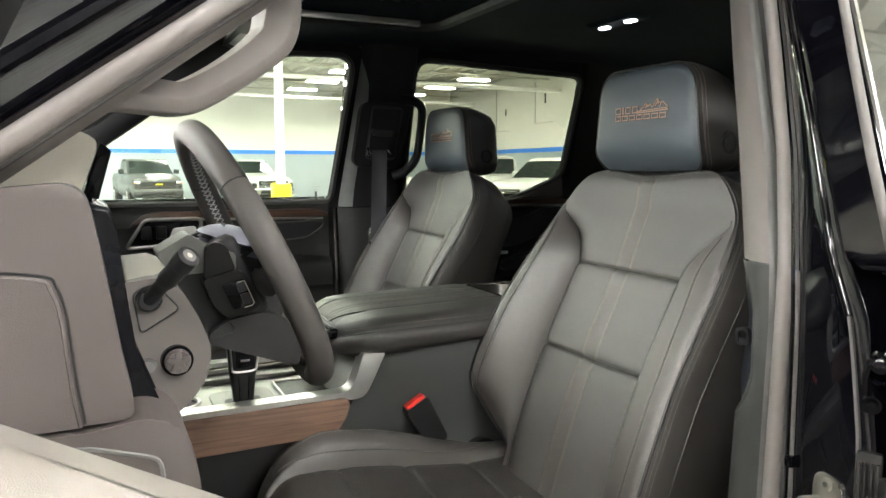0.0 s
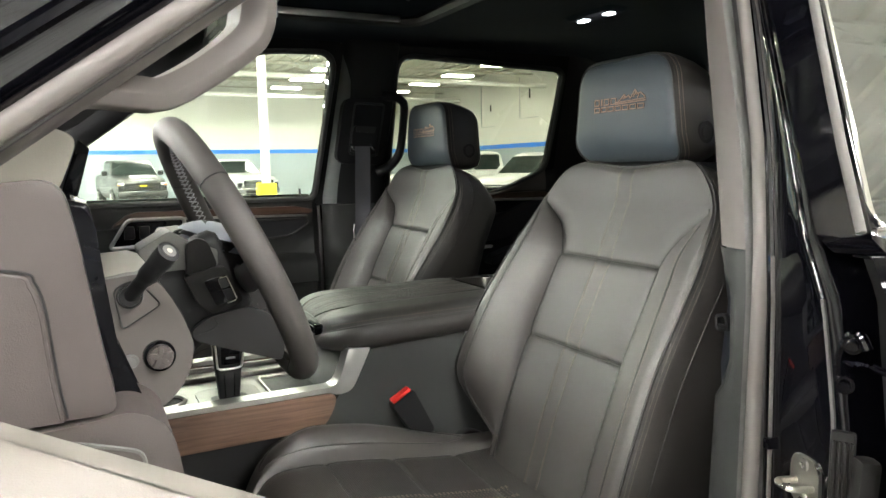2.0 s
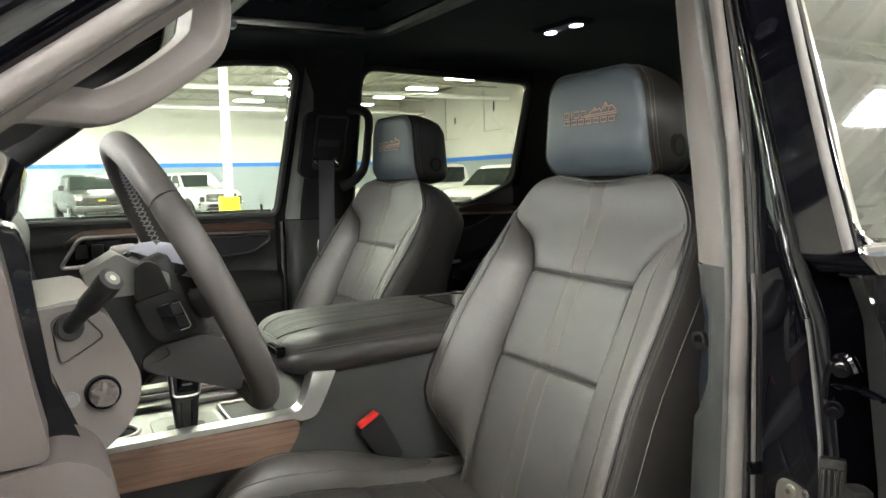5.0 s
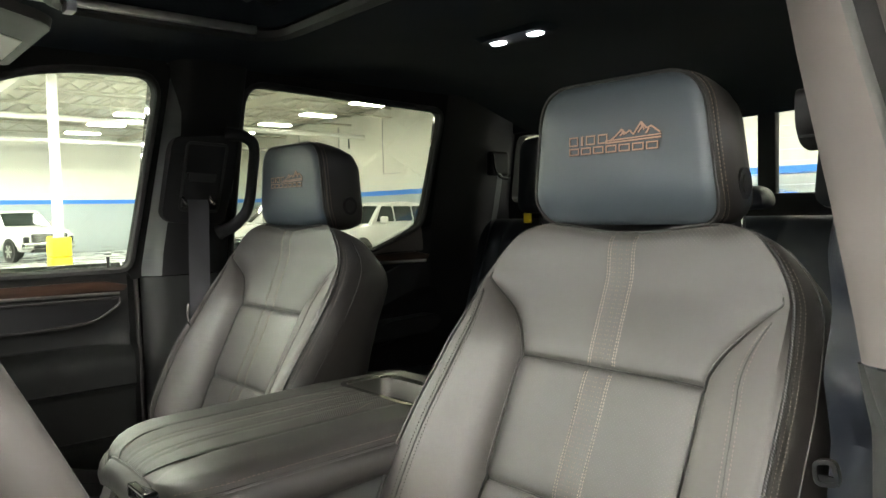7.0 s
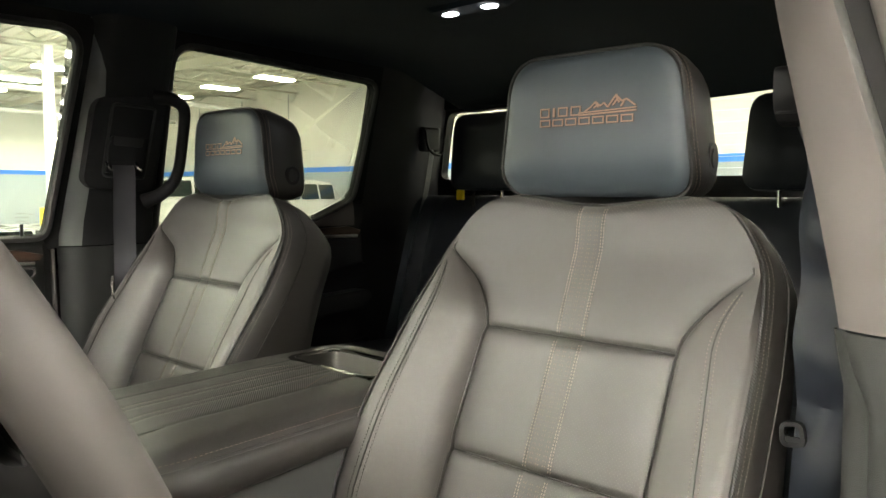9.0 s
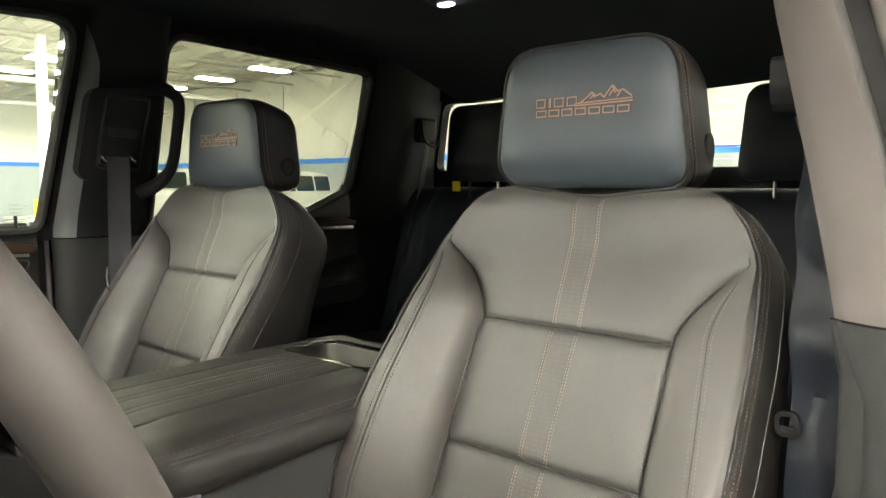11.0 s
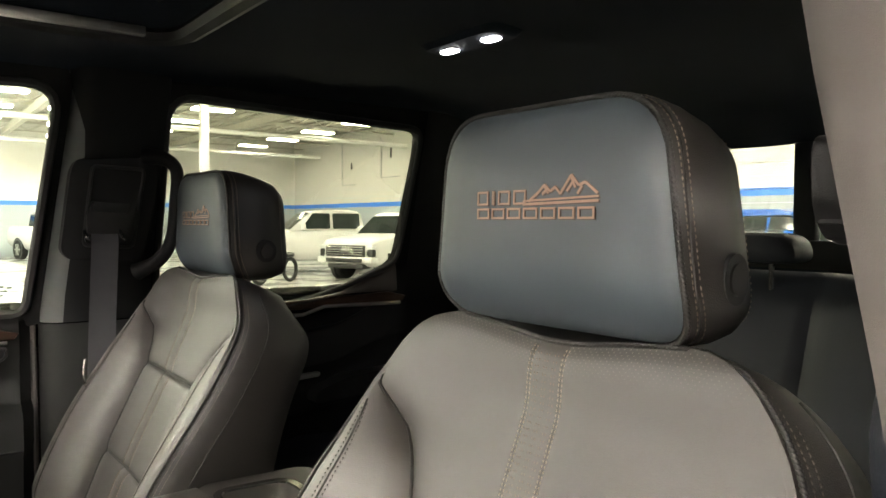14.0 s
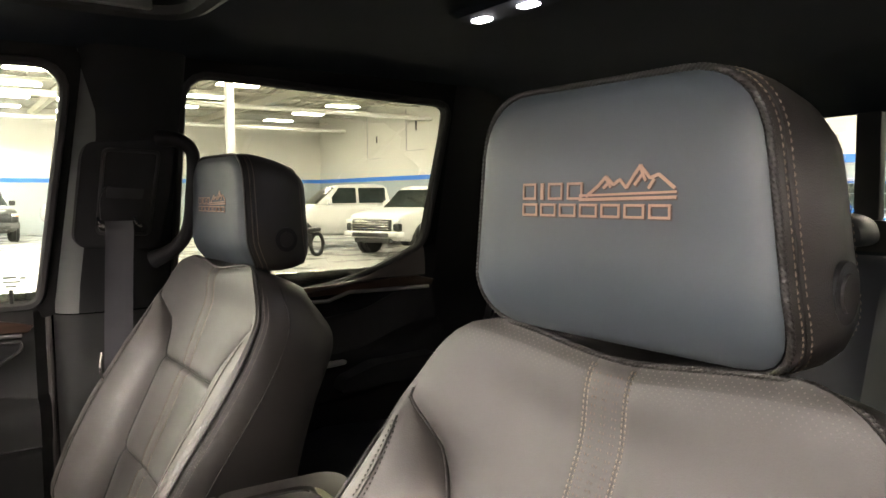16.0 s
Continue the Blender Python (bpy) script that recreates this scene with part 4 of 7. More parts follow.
    loop = spline([sk(0.815, 0.050, 1.700), sk(0.838, 0.068, 1.698), sk(0.858, 0.082, 1.685), sk(0.866, 0.086, 1.662), sk(0.866, 0.086, 1.61), sk(0.864, 0.086, 1.555), sk(0.856, 0.082, 1.522), sk(0.836, 0.070, 1.497), sk(0.812, 0.050, 1.482)], 6)
    h = part("assist_handle", tube(loop, lambda f: 0.0115 + 0.006 * (2 * abs(f - 0.5)) ** 3, 14, flat=1.15, up=(0, 1, 0)), TRIM_BLACK)
    tagged(h, "black loop assist handle on the middle pillar", "handle")
    # belt webbing
    yb = y - 0.021
    rows2 = [(0.743, yb + 0.006, 1.556), (0.742, yb, 1.53), (0.737, yb - 0.006, 1.45), (0.728, yb - 0.022, 1.30), (0.722, yb - 0.03, 1.10), (0.720, yb - 0.03, 0.85)]
    sp = spline(rows2, 5)
    belt = part("seat_belt", sheet(lambda i, t: sp[i] + Vector((t, 0.003 * math.cos(t * 60), 0)), list(range(len(sp))), [-0.023, -0.012, 0, 0.012, 0.023], 0.0015), BELT)
    tagged(belt, "grey seat belt webbing hanging from its guide", "seat belt", "front seat belts")
    part("tongue", tube(spline([(0.702, yb - 0.022, 1.335), (0.698, yb - 0.026, 1.315), (0.699, yb - 0.03, 1.295), (0.706, yb - 0.032, 1.284)], 5), 0.0028, 8), CHROME, belt, "bright metal tongue edge")


b_pillar_pass()


def body_side():
    """Outer body of the passenger side and the frame that carries the cab."""
    b = part("body_side", box(-0.62, 1.92, CY + 0.845, CY + 0.875, 0.50, 1.40), PAINT)
    setting(b, "gloss black painted body side", "body")
    for x0, x1, x2, x3 in ((0.640, 0.850, 0.672, 0.868), (1.47, 1.66, 1.475, 1.64)):
        part("pillar_outer", prism([(x0, 1.34), (x1, 1.34), (x3, 1.87), (x2, 1.87)], 0, 0.03, "y", 0.0, 2, lambda p, q: CY + off(q) + 0.016), PAINT, b)
    part("roof_rail", prism([(0.40, 1.845), (1.90, 1.845), (1.90, 1.90), (0.40, 1.90)], CY + 0.655, CY + 0.70, "y"), PAINT, b)
    part("pillar_inner", box(0.640, 0.86, CY + 0.79, CY + 0.84, 0.60, 1.42), PLASTIC_BLACK, b)
    part("roof_rail", prism([(0.40, 1.845), (1.90, 1.845), (1.90, 1.90), (0.40, 1.90)], CY - 0.70, CY - 0.655, "y"), PAINT, b)
    c = thing("chassis", "black steel frame and wheels under the cab", "chassis")
    for u in (-0.45, 0.45):
        part("rail", box(-1.7, 2.7, CY + u - 0.04, CY + u + 0.04, 0.50, 0.662, 0.01), PAINT, c)
    for x in (-1.15, 2.45):
        for u in (-0.86, 0.86):
            bm = bmesh.new()
            bmesh.ops.create_cone(bm, cap_ends=True, segments=40, radius1=0.41, radius2=0.41, depth=0.27)
            bmesh.ops.bevel(bm, geom=bm.edges[:], offset=0.03, segments=3, affect="EDGES")
            w = part("wheel", moved(bm, pose(x, CY + u, 0.41, 90, 0, 0)), TYRE, c)
            bm = bmesh.new()
            bmesh.ops.create_cone(bm, cap_ends=True, segments=32, radius1=0.27, radius2=0.25, depth=0.285)
            part("rim", moved(bm, pose(x, CY + u, 0.41, 90, 0, 0)), SATIN, w)
        part("axle", tube([Vector((x, CY - 0.8, 0.46)), Vector((x, CY + 0.8, 0.46))], 0.05, 10), STEEL, c)


body_side()


# ---- front seats ----
SEAT_AT = Vector((0.50, 0.952, FLOOR_Z))
RECLINE = radians(24)
UPV, NRM = Vector((math.sin(RECLINE), 0, math.cos(RECLINE))), Vector((-math.cos(RECLINE), 0, math.sin(RECLINE)))
BACK_O = Vector((0.783, 0, 1.335)) - Vector((SEAT_AT.x, 0, SEAT_AT.z))
SEAM_U, STRIP_C, STRIP_W, TOP_S, LOW_S = 0.126, 0.002, 0.0165, 0.174, -0.43

# how far the lower bolster stands out, set for each seat
SIDE_RISE = [0.018]


def back_w(s, sg=1):
    """Half width of the backrest; the door side is a little narrower."""
    if sg > 0:
        w = float(np.interp(s, [-0.43, -0.352, -0.343, -0.332, -0.315, -0.29, -0.235, -0.14, 0.0, 0.06], [0.130, 0.132, 0.150, 0.178, 0.210, 0.232, 0.241, 0.234, 0.215, 0.203]))
    else:
        w = float(np.interp(s, [-0.43, -0.36, -0.25, -0.1, 0.0, 0.06, 0.10], [0.196, 0.211, 0.213, 0.211, 0.208, 0.203, 0.198]))
    if s > 0.06:
        w = float(np.interp(s, [0.06, 0.09, 0.105, 0.12, 0.135, 0.15, 0.158, 0.164, 0.169, 0.172, TOP_S], [0.203, 0.199, 0.1945, 0.188, 0.179, 0.167, 0.158, 0.149, 0.139, 0.130, 0.118]))
    return w


def back_seam(s):
    if s <= 0:
        return SEAM_U
    return min(SEAM_U + 0.072 * (s / 0.094) ** 1.7, back_w(s) * 0.965)


def groove_at(s, sg):
    """Where the stitched groove runs across a bolster, 0 at the seam and 1 at the edge."""
    return 0.70 if sg > 0 else min(0.66, max(0.40, 0.50 - 1.1 * s))


def back_h(u, s):
    """Relief of the backrest's front over its plane."""
    a, us, w = abs(u), back_seam(s), back_w(s, 1 if u > 0 else -1)
    roll = 0.0
    if s > 0.10:
        # a low lip under the cord along the top
        roll = 0.011 * smooth(0.10, 0.160, s) - 0.003 * smooth(0.160, TOP_S, s)
    if u > 0:
        rise = float(np.interp(s, [-0.20, -0.10, 0.0, 0.05, 0.085, 0.12, 0.15, 0.174], [0.056, 0.051, 0.040, 0.031, 0.024, 0.016, 0.009, 0.004])) * smooth(-0.352, -0.26, s)
    else:
        rise = SIDE_RISE[0] * (1 - smooth(-0.20, 0.105, s)) * smooth(-0.46, -0.36, s)
    k = smooth(0.055, 0.10, s)
    wave = -0.012 * smooth(-0.25, -0.43, s) + 0.006 * math.exp(-((s + 0.15) / 0.12) ** 2)
    if a <= us + 1e-6:
        e = (us - a)
        h = 0.010 * (min(1.0, e / 0.025) ** 0.5 * (1 - k) + k) + k * rise * smooth(0.35, 1.0, a / us)
        for row in (0.0, -0.157):
            h = h - 0.0055 * math.exp(-(abs(s - row) / 0.003) ** 1.2) - 0.0018 * math.exp(-((s - row) / 0.014) ** 2)
        e = abs(abs(u - STRIP_C) - STRIP_W)
        h -= 0.0012 * math.exp(-(e / 0.002) ** 2)
        h -= 0.010 * (1 - (a / us) ** 2) * smooth(0.13, -0.1, s) * 0.6
        return h + wave + roll - 0.004
    t = (a - us) / max(1e-6, w - us)
    h = rise * ((1 - k) * math.sin(math.pi * (0.06 + 0.50 * t)) + k) + 0.010 * (min(1.0, t / 0.15) ** 0.5 * (1 - k) + k) - (1 - k) * 0.006 * math.exp(-(t / 0.06) ** 2)
    return h + wave + roll - 0.004 - 0.006 * smooth(0.90, 1.0, t)


def back_at(u, s, h=None):
    h = back_h(u, s) if h is None else h
    s = s + smooth(0.09, TOP_S, s) * (-0.001 - 0.012 * math.exp(-(u / 0.075) ** 2))
    return BACK_O + Vector((0, u, 0)) + UPV * s + NRM * h


def backrest(seat):
    near = lambda c: [c + d for d in (-0.024, -0.016, -0.010, -0.006, -0.003, 0.0, 0.003, 0.006, 0.010, 0.016, 0.024)]
    rows = sorted({round(v, 5) for v in [*near(0.0), *near(-0.157), *np.linspace(LOW_S, TOP_S, 44), -0.352, -0.347, -0.343, -0.337, -0.332, -0.326, -0.320, -0.310, 0.125, 0.135, 0.143, 0.150, 0.156, 0.161, 0.165, 0.168, 0.1705, 0.1725]})
    rows = [r for r in rows if all(abs(r - c) < 0.0005 or abs(r - c) > 0.002 or r in near(c) for c in (0.0, -0.157))]
    # columns: (region, function of s giving (u, h or None))
    cols = []
    dense = [0, 0.02, 0.05, 0.1, 0.18, 0.3, 0.45, 0.6, 0.75, 0.88, 0.94, 0.98, 1.0]

    def across(f0, f1, ts, region):
        for t in ts:
            cols.append((region, lambda s, t=t: (f0(s) + (f1(s) - f0(s)) * t, None)))

    sides = [(0.004, -0.004), (0.010, -0.014), (0.014, -0.035), (0.014, -0.060), (0.011, -0.088), (0.002, -0.112), (-0.012, -0.124)]

    def flank(sg):
        for du, dh in (sides if sg > 0 else sides[::-1]):
            def f(s, du=du, dh=dh):
                k = 1.0 - 0.30 * smooth(0.12, TOP_S, s)
                e = back_h(sg * back_w(s, sg), s)
                deep = 1.0 + 0.25 * (1 - smooth(-0.20, 0.08, s)) + 0.45 * (1 - smooth(-0.3, 0.05, s)) * smooth(0.02, 0.12, -dh)
                return (sg * (back_w(s, sg) + du), e + dh * deep * k)
            cols.append(("side_panel_l" if sg < 0 else "side_panel_r", f))

    flank(-1)
    across(lambda s: -back_w(s, -1), lambda s: -back_seam(s), dense[:-1], "bolster_l")
    across(lambda s: -back_seam(s), lambda s: STRIP_C - STRIP_W, [1 - v for v in dense[::-1]][:-1], "panel")
    across(lambda s: STRIP_C - STRIP_W, lambda s: STRIP_C + STRIP_W, (0, 0.08, 0.5, 0.92), "strip")
    across(lambda s: STRIP_C + STRIP_W, lambda s: back_seam(s), dense[:-1], "panel")
    across(lambda s: back_seam(s), lambda s: back_w(s), dense, "bolster_r")
    flank(1)
    n = len(cols)
    grid = [[(f(s), s) for _, f in cols] for s in rows]
    pos = [[back_at(u, s, h) for (u, h), s in line] for line in grid]
    meshes = {}

    def take(name):
        if name not in meshes:
            bm = bmesh.new()
            meshes[name] = (bm, {}, bm.loops.layers.uv.new("UVMap"))
        return meshes[name]

    def cell(name, j, i):
        bm, known, layer = take(name)
        idx = ((j, i), (j, i + 1), (j + 1, i + 1), (j + 1, i))
        vs = []
        for q in idx:
            if q not in known:
                known[q] = bm.verts.new(pos[q[0]][q[1]])
            vs.append(known[q])
        f = bm.faces.new(vs)
        for lp, (jj, ii) in zip(f.loops, idx):
            (u, h), s = grid[jj][ii]
            lp[layer].uv = (u, s)

    for j in range(len(rows) - 1):
        mid = (rows[j] + rows[j + 1]) / 2
        level = "upper" if mid > 0 else ("middle" if mid > -0.157 else "lower")
        for i in range(n - 1):
            region = cols[i][0]
            if cols[i][0] == "bolster_r" and cols[i + 1][0] == "side_panel_r":
                region = "side_panel_r"
            if region == "panel":
                region = "panel_" + level
            cell(region, j, i)
    # rear shell closes the back and the top
    bm = bmesh.new()
    back = []
    for j, s in enumerate(rows):
        a, b = pos[j][0], pos[j][-1]
        back.append([bm.verts.new(a.lerp(b, t) - NRM * 0.022 * (4 * t * (1 - t)) ** 0.5) for t in [k / 8 for k in range(9)]])
    for a, b in zip(back, back[1:]):
        for i in range(8):
            bm.faces.new((a[i], a[i + 1], b[i + 1], b[i]))
    topv = [bm.verts.new(p) for p in pos[-1]]
    bm.faces.new(topv + back[-1][::-1][1:-1])
    bmesh.ops.remove_doubles(bm, verts=bm.verts, dist=0.0004)
    shell = part("backrest", bm, LEATHER_SIDE, seat, "black vinyl back shell")
    names = {"panel_upper": ("upper_panel", PERF_TOP), "panel_middle": ("middle_panel", PERF), "panel_lower": ("lower_panel", PERF), "strip": ("centre_strip", PERF_TAN), "bolster_l": ("bolster", LEATHER), "bolster_r": ("bolster", LEATHER), "side_panel_l": ("side_panel", LEATHER_SIDE), "side_panel_r": ("side_panel", LEATHER_SIDE)}
    for key, (bm, known, layer) in meshes.items():
        part(names[key][0], bm, names[key][1], shell)
    # piped edge over the shoulders
    line = [back_at(back_w(s), s) + NRM * 0.0015 + Vector((0, 0.002, 0)) for s in np.linspace(-0.41, TOP_S - 0.0005, 60)]
    line += [back_at(u, TOP_S) for u in np.linspace(back_w(TOP_S), -back_w(TOP_S), 20)[1:-1]]
    line += [back_at(-back_w(s, -1), s) + NRM * 0.0015 - Vector((0, 0.002, 0)) for s in np.linspace(TOP_S - 0.0005, -0.41, 60)]
    part("piping", rope(line, 0.0023), PIPING, shell, "dark twisted cord piping")
    lines = []
    for e in (-STRIP_W - 0.0017, -STRIP_W + 0.0014, STRIP_W - 0.0014, STRIP_W + 0.0017):
        for a, b in ((0.004, 0.170), (-0.153, -0.004), (-0.40, -0.161)):
            lines.append([back_at(STRIP_C + e, s) + NRM * 0.0003 for s in np.linspace(a, b, 80)])
    part("centre_stitching", stitches(lines, lambda p: NRM, 0.0024, 0.0014, 0.00044), THREAD, shell, "tan thread in double rows")
    lines = []
    for sg in (-1, 1):
        for du, dh in ((0.0050, -0.0052), (0.0078, -0.0100)):
            lines.append([back_at(sg * (back_w(s, sg) + du), s, back_h(sg * back_w(s, sg), s) + dh) for s in np.linspace(-0.40, 0.165, 120)])
    for dh in (-0.007, -0.0125):
        lines.append([back_at(u, TOP_S + 0.001, 0.010 + dh) for u in np.linspace(-0.115, 0.115, 60)])
    part("edge_stitching", stitches(lines, lambda p: Vector((-0.3, 0, 0.95)) if abs(p.y) < 0.116 else Vector((-0.6, 0.8 if p.y > 0 else -0.8, 0)), 0.0026, 0.0016, 0.00036), THREAD_DARK, shell, "tan edge stitching")
    for sg in (-1, 1):
        part("bolster_seam", tube([back_at(sg * (back_seam(s) + (back_w(s, sg) - back_seam(s)) * groove_at(s, sg)), s) + NRM * 0.0002 for s in np.linspace(-0.34, 0.072, 80)], 0.0012 if sg > 0 else 0.0008, 6), PIPING, shell)
        lines = [[back_at(sg * (back_seam(s) + (back_w(s, sg) - back_seam(s)) * (groove_at(s, sg) + d)), s) for s in np.linspace(-0.36, 0.070, 90)] for d in (-0.055, 0.055)]
        if sg > 0:
            part("bolster_stitching", stitches(lines, lambda p: NRM, 0.0026, 0.0018, 0.0006), THREAD_BROWN, shell, "dark brown double stitching")
        else:
            part("bolster_stitching", stitches(lines, lambda p: NRM, 0.0024, 0.0020, 0.0004), THREAD_DARK, shell, "dull brown stitching")
    line = [back_at(u, TOP_S, -0.008) + Vector((0.004, 0, -0.011)) for u in np.linspace(-0.116, 0.116, 24)]
    part("top_roll", tube(line, 0.0135, 14), LEATHER_SIDE, shell)
    # dark creases where the panels are sewn together
    for sg in (-1, 1):
        part("panel_seam", tube([back_at(sg * back_seam(s), s) + NRM * (0.0042 - 0.0040 * smooth(0.055, 0.095, s)) for s in np.linspace(-0.40, 0.098, 80)], 0.0012, 6), PIPING, shell)
    for row in (0.0, -0.157):
        part("panel_seam", tube([back_at(u, row) + NRM * 0.0018 for u in np.linspace(-SEAM_U, SEAM_U, 40)], 0.0012, 6), PIPING, shell)
    lines = [[back_at(STRIP_C + u, s) + NRM * 0.0003 for s in np.linspace(a, b, 60)] for a, b in ((0.010, 0.168), (-0.148, -0.010), (-0.38, -0.168)) for u in (-0.0105, -0.0075, -0.0015, 0.0015, 0.0075, 0.0105)]
    part("ladder_stitching", stitches(lines, lambda p: NRM, 0.0018, 0.0036, 0.00027), THREAD_FAINT, shell, "faint rows of short stitches")
    # listing seam on the flank
    lines = [[back_at(sg * (back_w(s, sg) + 0.0142), s, back_h(sg * back_w(s, sg), s) - 0.04 * (1 - 0.30 * smooth(0.12, TOP_S, s))) for s in np.linspace(-0.38, 0.158, 70)] for sg in (-1, 1)]
    for ln in lines:
        part("flank_seam", tube(ln, 0.0012, 5), PIPING, shell)
        out = Vector((-0.3, 1 if ln[0].y > 0 else -1, 0)).normalized()
        part("flank_stitching", stitches([[p + Vector((-0.0035, 0, 0)) + out * 0.0004 for p in ln]], lambda p: out, 0.0026, 0.0020, 0.00025), PIPING, shell)


def headrest(seat):
    o = Vector((SEAT_AT.x, 0, SEAT_AT.z))
    base = rounded([(-0.128, 1.494), (0.137, 1.494), (0.118, 1.668), (-0.105, 1.667)], [0.046, 0.040, 0.043, 0.048], 8)
    cy, cz = 0.0, 1.585
    # (scale, x, drop)
    front = [(0.0, 0.8100), (0.25, 0.8101), (0.5, 0.8105), (0.7, 0.8112), (0.85, 0.8125), (0.93, 0.8150), (0.965, 0.8200)]
    cover = [(0.975, 0.8225), (0.995, 0.828), (1.008, 0.840), (1.010, 0.858), (0.985, 0.885), (0.93, 0.908), (0.82, 0.922), (0.55, 0.930), (0.0, 0.932)]

    def lean(q):
        # the face tips back above its middle and rolls under at the foot
        return 0.030 * max(0, q - 1.585) + 8.0 * max(0, 1.548 - q) ** 2

    def ringed(bm, stations):
        rows = []
        for k, x in stations:
            if k == 0:
                rows.append([bm.verts.new(Vector((x, cy, cz)) - o)])
            else:
                back = max(0.0, (x - 0.84) / 0.09)
                rows.append([bm.verts.new(Vector((x + lean(cz + (q - cz) * k) * (1 - 0.6 * min(1.0, back)), cy + p * k, cz + (q - cz) * k - 0.016 * back * (1 if q > cz else 0) * (q - cz) / 0.083)) - o) for p, q in base])
        n = len(base)
        for a, b in zip(rows, rows[1:]):
            if len(a) == 1 or len(b) == 1:
                s, m = (a, b) if len(a) == 1 else (b, a)
                for i in range(n):
                    bm.faces.new((s[0], m[i], m[(i + 1) % n]))
            else:
                for i in range(n):
                    bm.faces.new((a[i], a[(i + 1) % n], b[(i + 1) % n], b[i]))
        return bm

    body = part("headrest", ringed(bmesh.new(), cover), LEATHER_SIDE, seat, "black vinyl headrest")
    part("front_panel", ringed(bmesh.new(), front), LEATHER_HEAD, body, "slate grey leather face")

    def loop(k, x):
        return [Vector((x + lean(cz + (q - cz) * k) * (1 - 0.6 * min(1.0, max(0.0, (x - 0.84) / 0.09))), p * k, cz + (q - cz) * k - 0.016 * max(0.0, (x - 0.84) / 0.09) * max(0.0, q - cz) / 0.083)) - o for p, q in base]

    part("piping", rope(loop(0.986, 0.8205), 0.0022, True), PIPING, body, "dark twisted cord piping")
    part("piping_seam", tube(loop(1.0015, 0.8310), 0.0008, 6, True), PIPING, body)
    st = stitches([loop(0.9985, 0.8285) + loop(0.9985, 0.8285)[:1], loop(1.0075, 0.8350) + loop(1.0075, 0.8350)[:1], loop(0.9340, 0.9080) + loop(0.9340, 0.9080)[:1]], lambda p: (p + o - Vector((0.85, 0, cz))).normalized(), 0.0030, 0.0014, 0.00040)
    part("edge_stitching", st, THREAD, body, "pale double stitching")
    # release button on the outer flank
    for sg in (-1,):
        bm = bmesh.new()
        bmesh.ops.create_cone(bm, cap_ends=True, segments=28, radius1=0.0195, radius2=0.0175, depth=0.016)
        bmesh.ops.transform(bm, matrix=Matrix.Translation(-o) @ pose(0.878, sg * 0.1140, 1.541, 90, 0, 6), verts=bm.verts)
        part("button_ring", bm, PLASTIC_BLACK, body, "round black button surround")
        bm = bmesh.new()
        bmesh.ops.create_cone(bm, cap_ends=True, segments=24, radius1=0.0125, radius2=0.0110, depth=0.019)
        bmesh.ops.transform(bm, matrix=Matrix.Translation(-o) @ pose(0.878, sg * 0.1143, 1.541, 90, 0, 6), verts=bm.verts)
        part("button", bm, PLASTIC, body)
    # embroidered emblem: plain blocks in two rows and a ridge line
    def face_x(u, z):
        k = max(abs(u) / 0.118, abs(z - cz) / 0.083)
        return float(np.interp(k, [a for a, b in front], [b for a, b in front])) + lean(z)

    def bars(rects, lift, mat, name, label):
        bm = bmesh.new()
        for u0, z0, u1, z1, w in rects:
            d = Vector((u1 - u0, z1 - z0))
            q = Vector((-d.y, d.x)).normalized() * w / 2
            k = []
            for (u, z) in ((u0 + q.x, z0 + q.y), (u1 + q.x, z1 + q.y), (u1 - q.x, z1 - q.y), (u0 - q.x, z0 - q.y)):
                k.append((u, z))
            lo = [bm.verts.new(Vector((face_x(u, z) + 0.0006, u, z)) - o) for u, z in k]
            hi = [bm.verts.new(Vector((face_x(u, z) - lift, u, z)) - o) for u, z in k]
            bm.faces.new(hi)
            for i in range(4):
                bm.faces.new((lo[i], lo[(i + 1) % 4], hi[(i + 1) % 4], hi[i]))
        return part(name, bm, mat, body, label)

    rects, dark = [], []

    def block(u, z0, z1, w):
        t = 0.0015
        for a in ((u, z1 - t / 2, u - w, z1 - t / 2), (u, z0 + t / 2, u - w, z0 + t / 2)):
            rects.append((*a, t))
        for a in ((u - t / 2, z0, u - t / 2, z1), (u - w + t / 2, z0, u - w + t / 2, z1)):
            rects.append((*a, t))

    for k in range(4):
        w = (0.0135, 0.003, 0.0135, 0.0135)[k]
        u = (0.066, 0.0478, 0.0405, 0.0228)[k]
        if w < 0.005:
            rects.append((u - 0.0015, 1.5925, u - 0.0015, 1.6035, 0.0030))
        else:
            block(u, 1.5925, 1.6035, w)
    for k in range(7):
        block(0.066 - k * 0.0181, 1.5815, 1.5900, 0.0150)
    ridge = [(0.006, 1.5945), (-0.004, 1.6010), (-0.010, 1.6065), (-0.016, 1.6015), (-0.021, 1.6045), (-0.026, 1.5995), (-0.036, 1.6125), (-0.043, 1.6050), (-0.049, 1.6070), (-0.060, 1.5990)]
    for a, b in zip(ridge, ridge[1:]):
        rects.append((*a, *b, 0.0019))
    for a, b in (((-0.010, 1.6055), (-0.014, 1.6000)), ((-0.0125, 1.6030), (-0.008, 1.5995)), ((-0.036, 1.6110), (-0.040, 1.6035)), ((-0.038, 1.6080), (-0.032, 1.6010)), ((-0.046, 1.6045), (-0.042, 1.5990))):
        rects.append((*a, *b, 0.0018))
    rects.append((0.012, 1.5950, -0.061, 1.5970, 0.0014))
    rects.append((0.012, 1.5925, -0.061, 1.5940, 0.0018))
